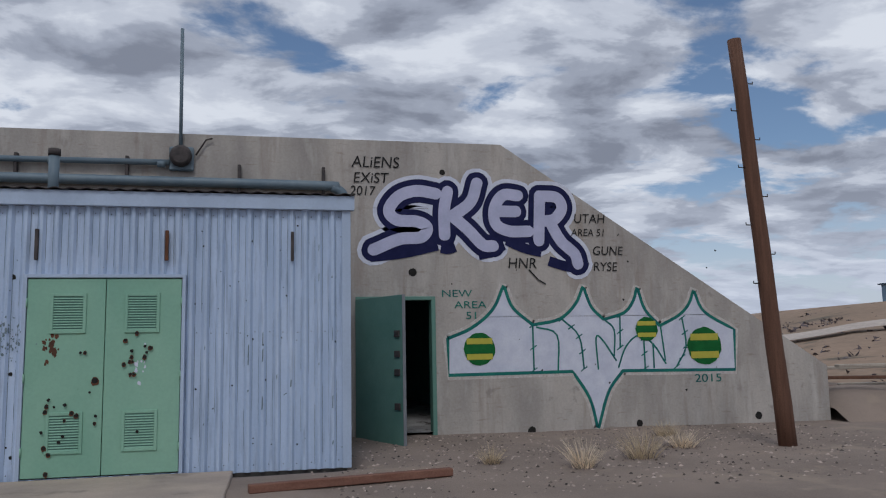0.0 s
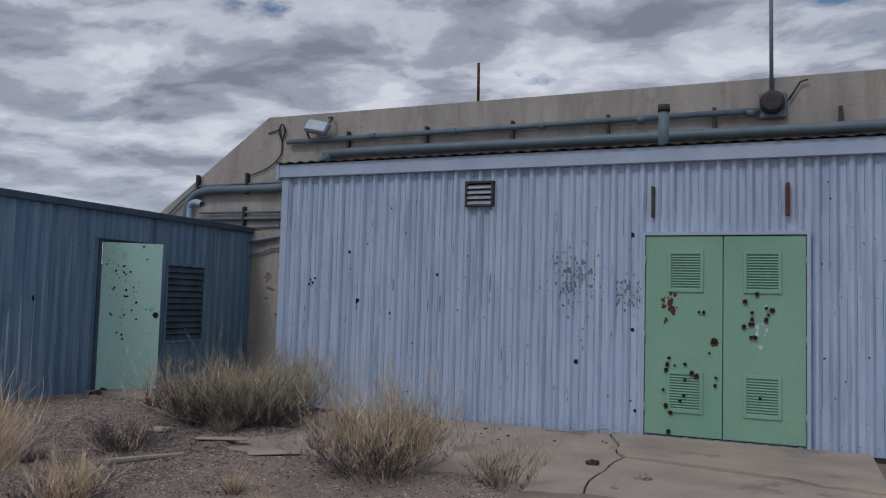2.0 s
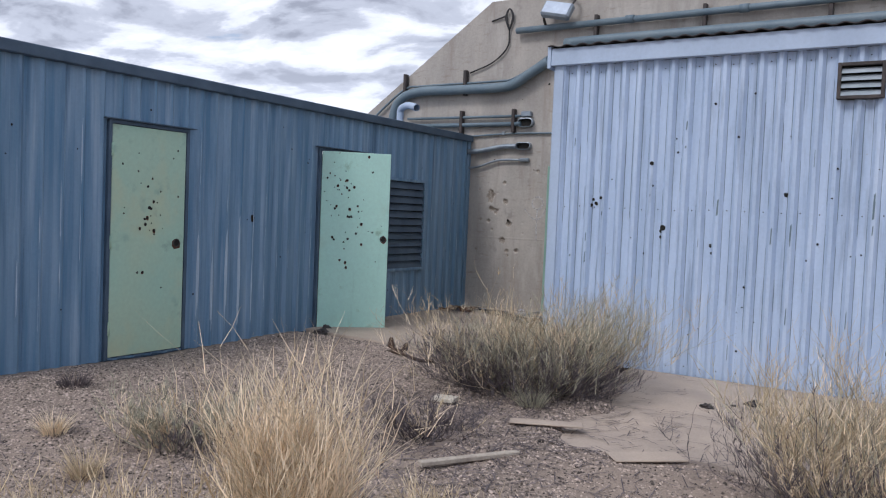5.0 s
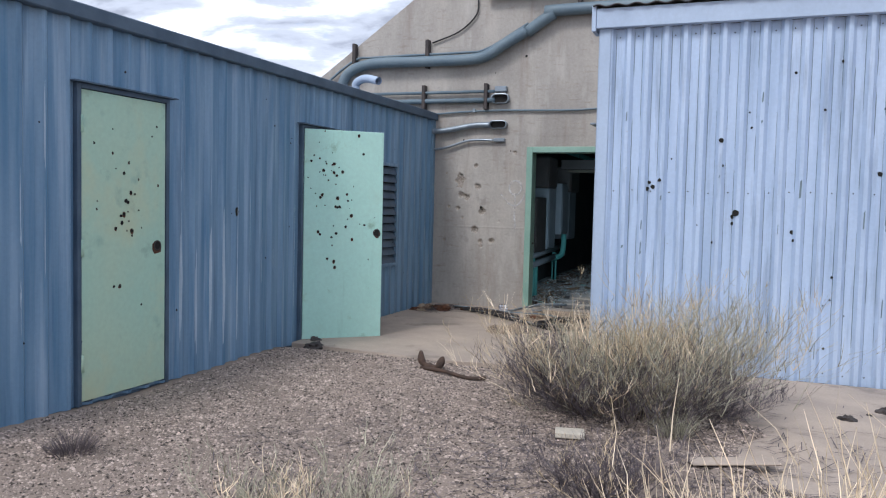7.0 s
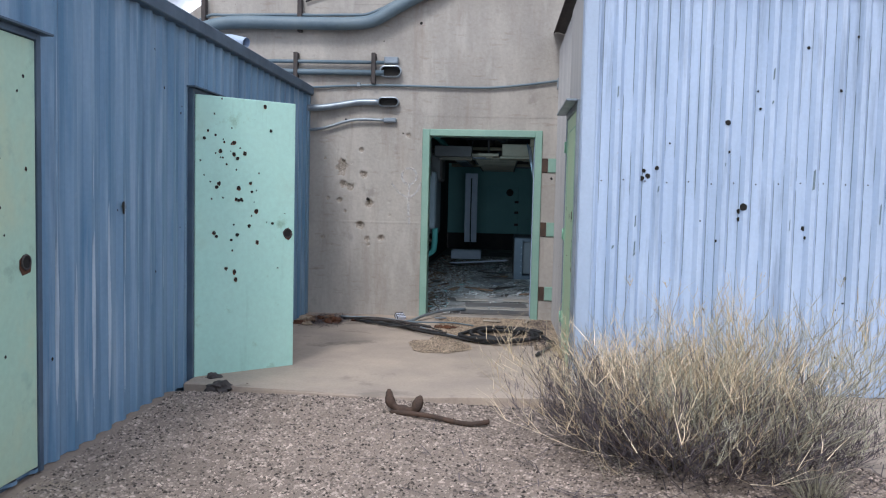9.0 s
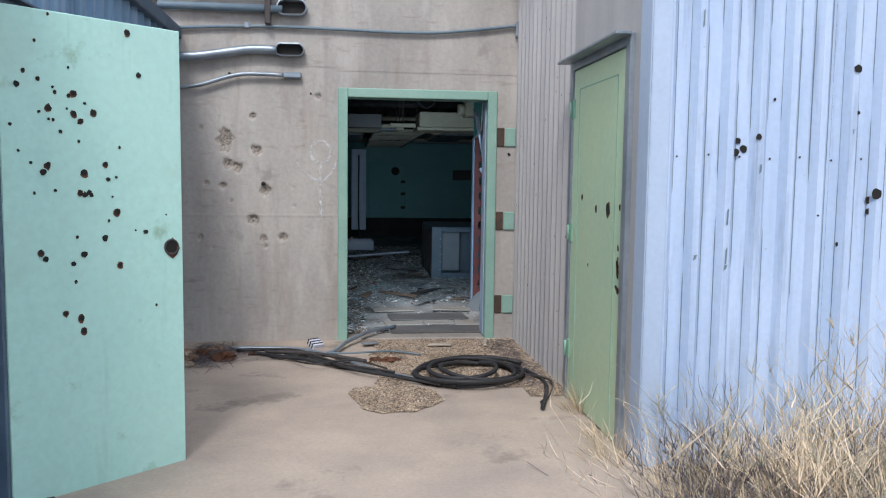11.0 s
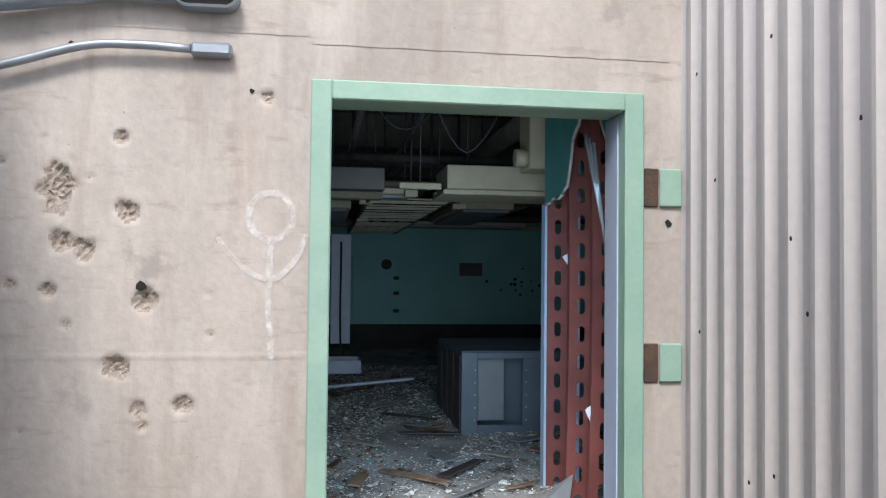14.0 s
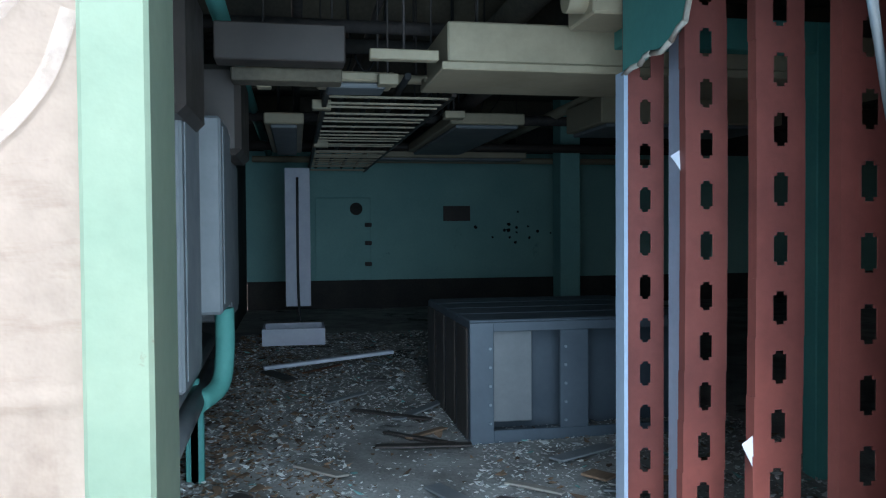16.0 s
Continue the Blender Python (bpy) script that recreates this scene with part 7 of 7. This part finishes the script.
def lump(name, x, y, z, s, mt, label, cat, seed, flat=0.6):
    bm = BM()
    bmesh.ops.create_icosphere(bm, subdivisions=3, radius=1)
    for v in bm.verts:
        k = 1 + 0.7 * noise.noise(v.co * 1.6 + Vector((seed, 0, 0))) + 0.4 * noise.noise(v.co * 4 + Vector((0, seed, 0)))
        v.co = Vector((x, y, z)) + Vector((v.co.x * s * k, v.co.y * s * k * 0.8, max(v.co.z, -0.25) * s * k * flat + s * flat * 0.2))
    return solid(name, bm, mt, label, cat)


def make_loose():
    stick("white_stick", -6.2, 5.9, 0.66, 0.05, 0.03, 58, "old_wood", "bleached wooden lath lying on gravel", "lath")
    stick("tile_piece", -7.11, 7.08, 0.18, 0.13, 0.035, 12, "tile_pale", "pale broken tile lying on the ground", "tile")
    # two added thin plates stand in for bare patches of the slab
    stick("slab_patch", -6.15, 6.85, 0.5, 0.12, 0.014, 25, "slab", "thin pale plate for a bare patch of slab", "board scrap")
    stick("slab_patch", -5.35, 6.55, 0.45, 0.18, 0.012, 40, "slab", "flat pale plate for a bare patch of slab, half buried", "board scrap")
    w = thing("wire_length", (-3.3, 9.45, 0.03), "bent pale wire lying by the shed wall", "wire")
    bm = BM()
    tube(bm, smooth_path([(-3.65, 9.38, 0.045), (-3.3, 9.42, 0.05), (-3.0, 9.5, 0.09), (-2.85, 9.48, 0.05)], 5), 0.009, 6)
    part("wire_body", bm, "conduit", w)
    for i, (x, y, z, s, mt) in enumerate(((-2.75, 7.76, 0.03, 0.06, "iron"), (-2.25, 7.35, 0.03, 0.06, "aggregate"), (-5.44, 8.35, 0.03, 0.045, "iron"), (-5.15, 8.7, 0.03, 0.06, "iron"), (-2.4, 6.9, 0.03, 0.03, "aggregate"), (-10.1, 9.1, 0.0, 0.09, "iron"), (-10.25, 9.35, 0.0, 0.08, "iron"), (-9.95, 9.2, 0.0, 0.05, "rust"), (-3.9, 8.8, 0.03, 0.02, "iron"), (-4.6, 8.3, 0.03, 0.02, "iron"))):
        lump("stone", x, y, z, s, mt, "dark stone lying on the ground", "stone", i * 3.7)
    r = random.Random(90)
    for i in range(14):
        x, y = r.uniform(-5.5, -2.8), r.uniform(7.0, 9.4)
        lump("pebble", x, y, 0.03, r.uniform(0.01, 0.02), "iron", "small dark pebble on the slab", "pebble", i * 5.1)
    c = thing("rusty_bracket", (-8.75, 8.9, 0), "curled rusty metal scrap on the gravel", "scrap")
    bm = BM()
    tube(bm, smooth_path([(-8.78, 8.68, 0.17), (-8.76, 8.66, 0.08), (-8.68, 8.64, 0.04), (-8.60, 8.64, 0.05), (-8.56, 8.66, 0.14)], 5), [0.010] + [0.024 + 0.014 * math.sin(k * 0.5) ** 2 for k in range(19)] + [0.008], 6)
    part("scrap_body", bm, "scrap_iron", c)
    s = thing("scrap_strip", (-8.4, 8.4, 0), "bent dark metal strip on the gravel", "scrap")
    bm = BM()
    tube(bm, smooth_path([(-8.75, 8.62, 0.03), (-8.5, 8.5, 0.05), (-8.25, 8.42, 0.03), (-8.1, 8.45, 0.04)], 5), 0.018, 6)
    part("scrap_body", bm, "scrap_iron", s)
    # hose coil and cables before the doorway
    h = thing("hose_coil", (-8.05, 11.5, 0.05), "coiled black rubber hose on the litter", "hose")
    pts = []
    for k in range(100):
        t = k / 99
        a = t * 6.283 * 4.1 + 0.6
        q = 0.45 - 0.24 * t + 0.05 * math.sin(a * 0.63 + 1)
        pts.append((-8.03 + q * math.cos(a) * 1.02 + 0.03 * math.sin(k * 0.13), 11.5 + q * 0.95 * math.sin(a), 0.07 + 0.04 * t + 0.018 * math.sin(a * 1.3)))
    bm = BM()
    tube(bm, pts, 0.017, 8)
    part("hose_body", bm, "black", h)
    bm = BM()
    tube(bm, smooth_path([(-7.62, 11.6, 0.07), (-7.55, 11.3, 0.06), (-7.6, 11.0, 0.06), (-7.72, 10.62, 0.06)], 6), 0.015, 8)
    part("hose_end", bm, "black", h)
    for i, (p, rr, mt) in enumerate(((((-9.85, 12.45, 0.06), (-9.5, 12.4, 0.07), (-9.1, 12.0, 0.07), (-8.7, 11.6, 0.06), (-8.2, 11.15, 0.07)), 0.013, "black"), (((-9.7, 12.35, 0.06), (-9.3, 12.05, 0.07), (-8.9, 11.75, 0.06), (-8.35, 11.3, 0.06)), 0.014, "black"),
                                     (((-9.9, 12.55, 0.06), (-9.4, 12.5, 0.06), (-9.1, 12.25, 0.06), (-8.8, 11.8, 0.06), (-8.4, 11.35, 0.06)), 0.014, "conduit"), (((-9.6, 12.3, 0.08), (-9.2, 12.15, 0.09), (-8.8, 11.95, 0.07)), 0.016, "iron"), (((-9.45, 12.3, 0.06), (-9.1, 12.25, 0.07), (-8.95, 12.6, 0.09), (-8.75, 12.95, 0.11), (-8.5, 13.3, 0.09)), 0.018, "conduit"), (((-9.75, 12.5, 0.06), (-9.35, 12.3, 0.09), (-9.0, 11.85, 0.08), (-8.6, 11.55, 0.08)), 0.009, "iron"), (((-9.55, 12.2, 0.06), (-9.15, 11.95, 0.08), (-8.85, 11.6, 0.08), (-8.3, 11.2, 0.07)), 0.010, "black"), (((-9.5, 12.45, 0.06), (-9.0, 12.2, 0.08), (-8.6, 12.3, 0.07), (-8.35, 12.2, 0.06)), 0.008, "pipe"), (((-9.4, 12.1, 0.06), (-9.2, 11.8, 0.09), (-8.9, 11.9, 0.09), (-8.65, 11.7, 0.07)), 0.007, "black"), (((-7.7, 11.5, 0.07), (-7.52, 11.25, 0.08), (-7.58, 10.95, 0.07), (-7.7, 10.75, 0.06)), 0.008, "iron"))):
        c = thing("cable_length", p[0], "grey and black cable strewn across the slab", "cable", "cables before the doorway")
        bm = BM()
        tube(bm, smooth_path(p, 6), rr, 8)
        part("cable_body", bm, mt, c)
    heap = [(r.gauss(-10.12, 0.13), r.gauss(12.38, 0.17), r.uniform(0.025, 0.065)) for _ in range(11)] + [(-9.93, 12.2, 0.09), (-10.27, 12.05, 0.06), (-8.72, 12.05, 0.05), (-8.64, 12.02, 0.06), (-8.56, 12.06, 0.04)]
    for i, (x, y, s_) in enumerate(heap):
        lump("rust_clump", max(x, -10.33), min(y, 12.8), 0.045, s_, ("rust", "litter_brown", "litter_tan")[i % 3] if i < 11 else "rust", "crumbling rusty clump on the slab", "debris", 30 + i * 2.3, 0.5)
    st = thing("striped_scrap", (-9.22, 12.62, 0.05), "small black and white striped scrap", "scrap")
    for k in range(6):
        bm = BM()
        box(bm, -0.05, 0.05, -0.05 + k * 0.017, -0.033 + k * 0.017, 0, 0.05, 0, Matrix.Translation((-9.22, 12.62, 0.05)) @ Matrix.Rotation(radians(35), 4, "Z") @ Matrix.Rotation(radians(25), 4, "X"))
        part("stripe", bm, "black" if k % 2 else "paint_white", st)
    for x, y, l, w_, a, mt in ((-8.75, 12.65, 0.14, 0.08, 20, "panel_grey"), (-8.15, 12.55, 0.2, 0.07, -8, "old_wood"), (-7.75, 12.6, 0.03, 0.22, -10, "old_wood"), (-8.95, 11.98, 0.12, 0.07, 10, "dark_cab")):
        stick("litter_piece", x, y, l, w_, 0.015, a, mt, "flat scrap lying in the doorway litter", "scrap", 0.06)


make_loose()
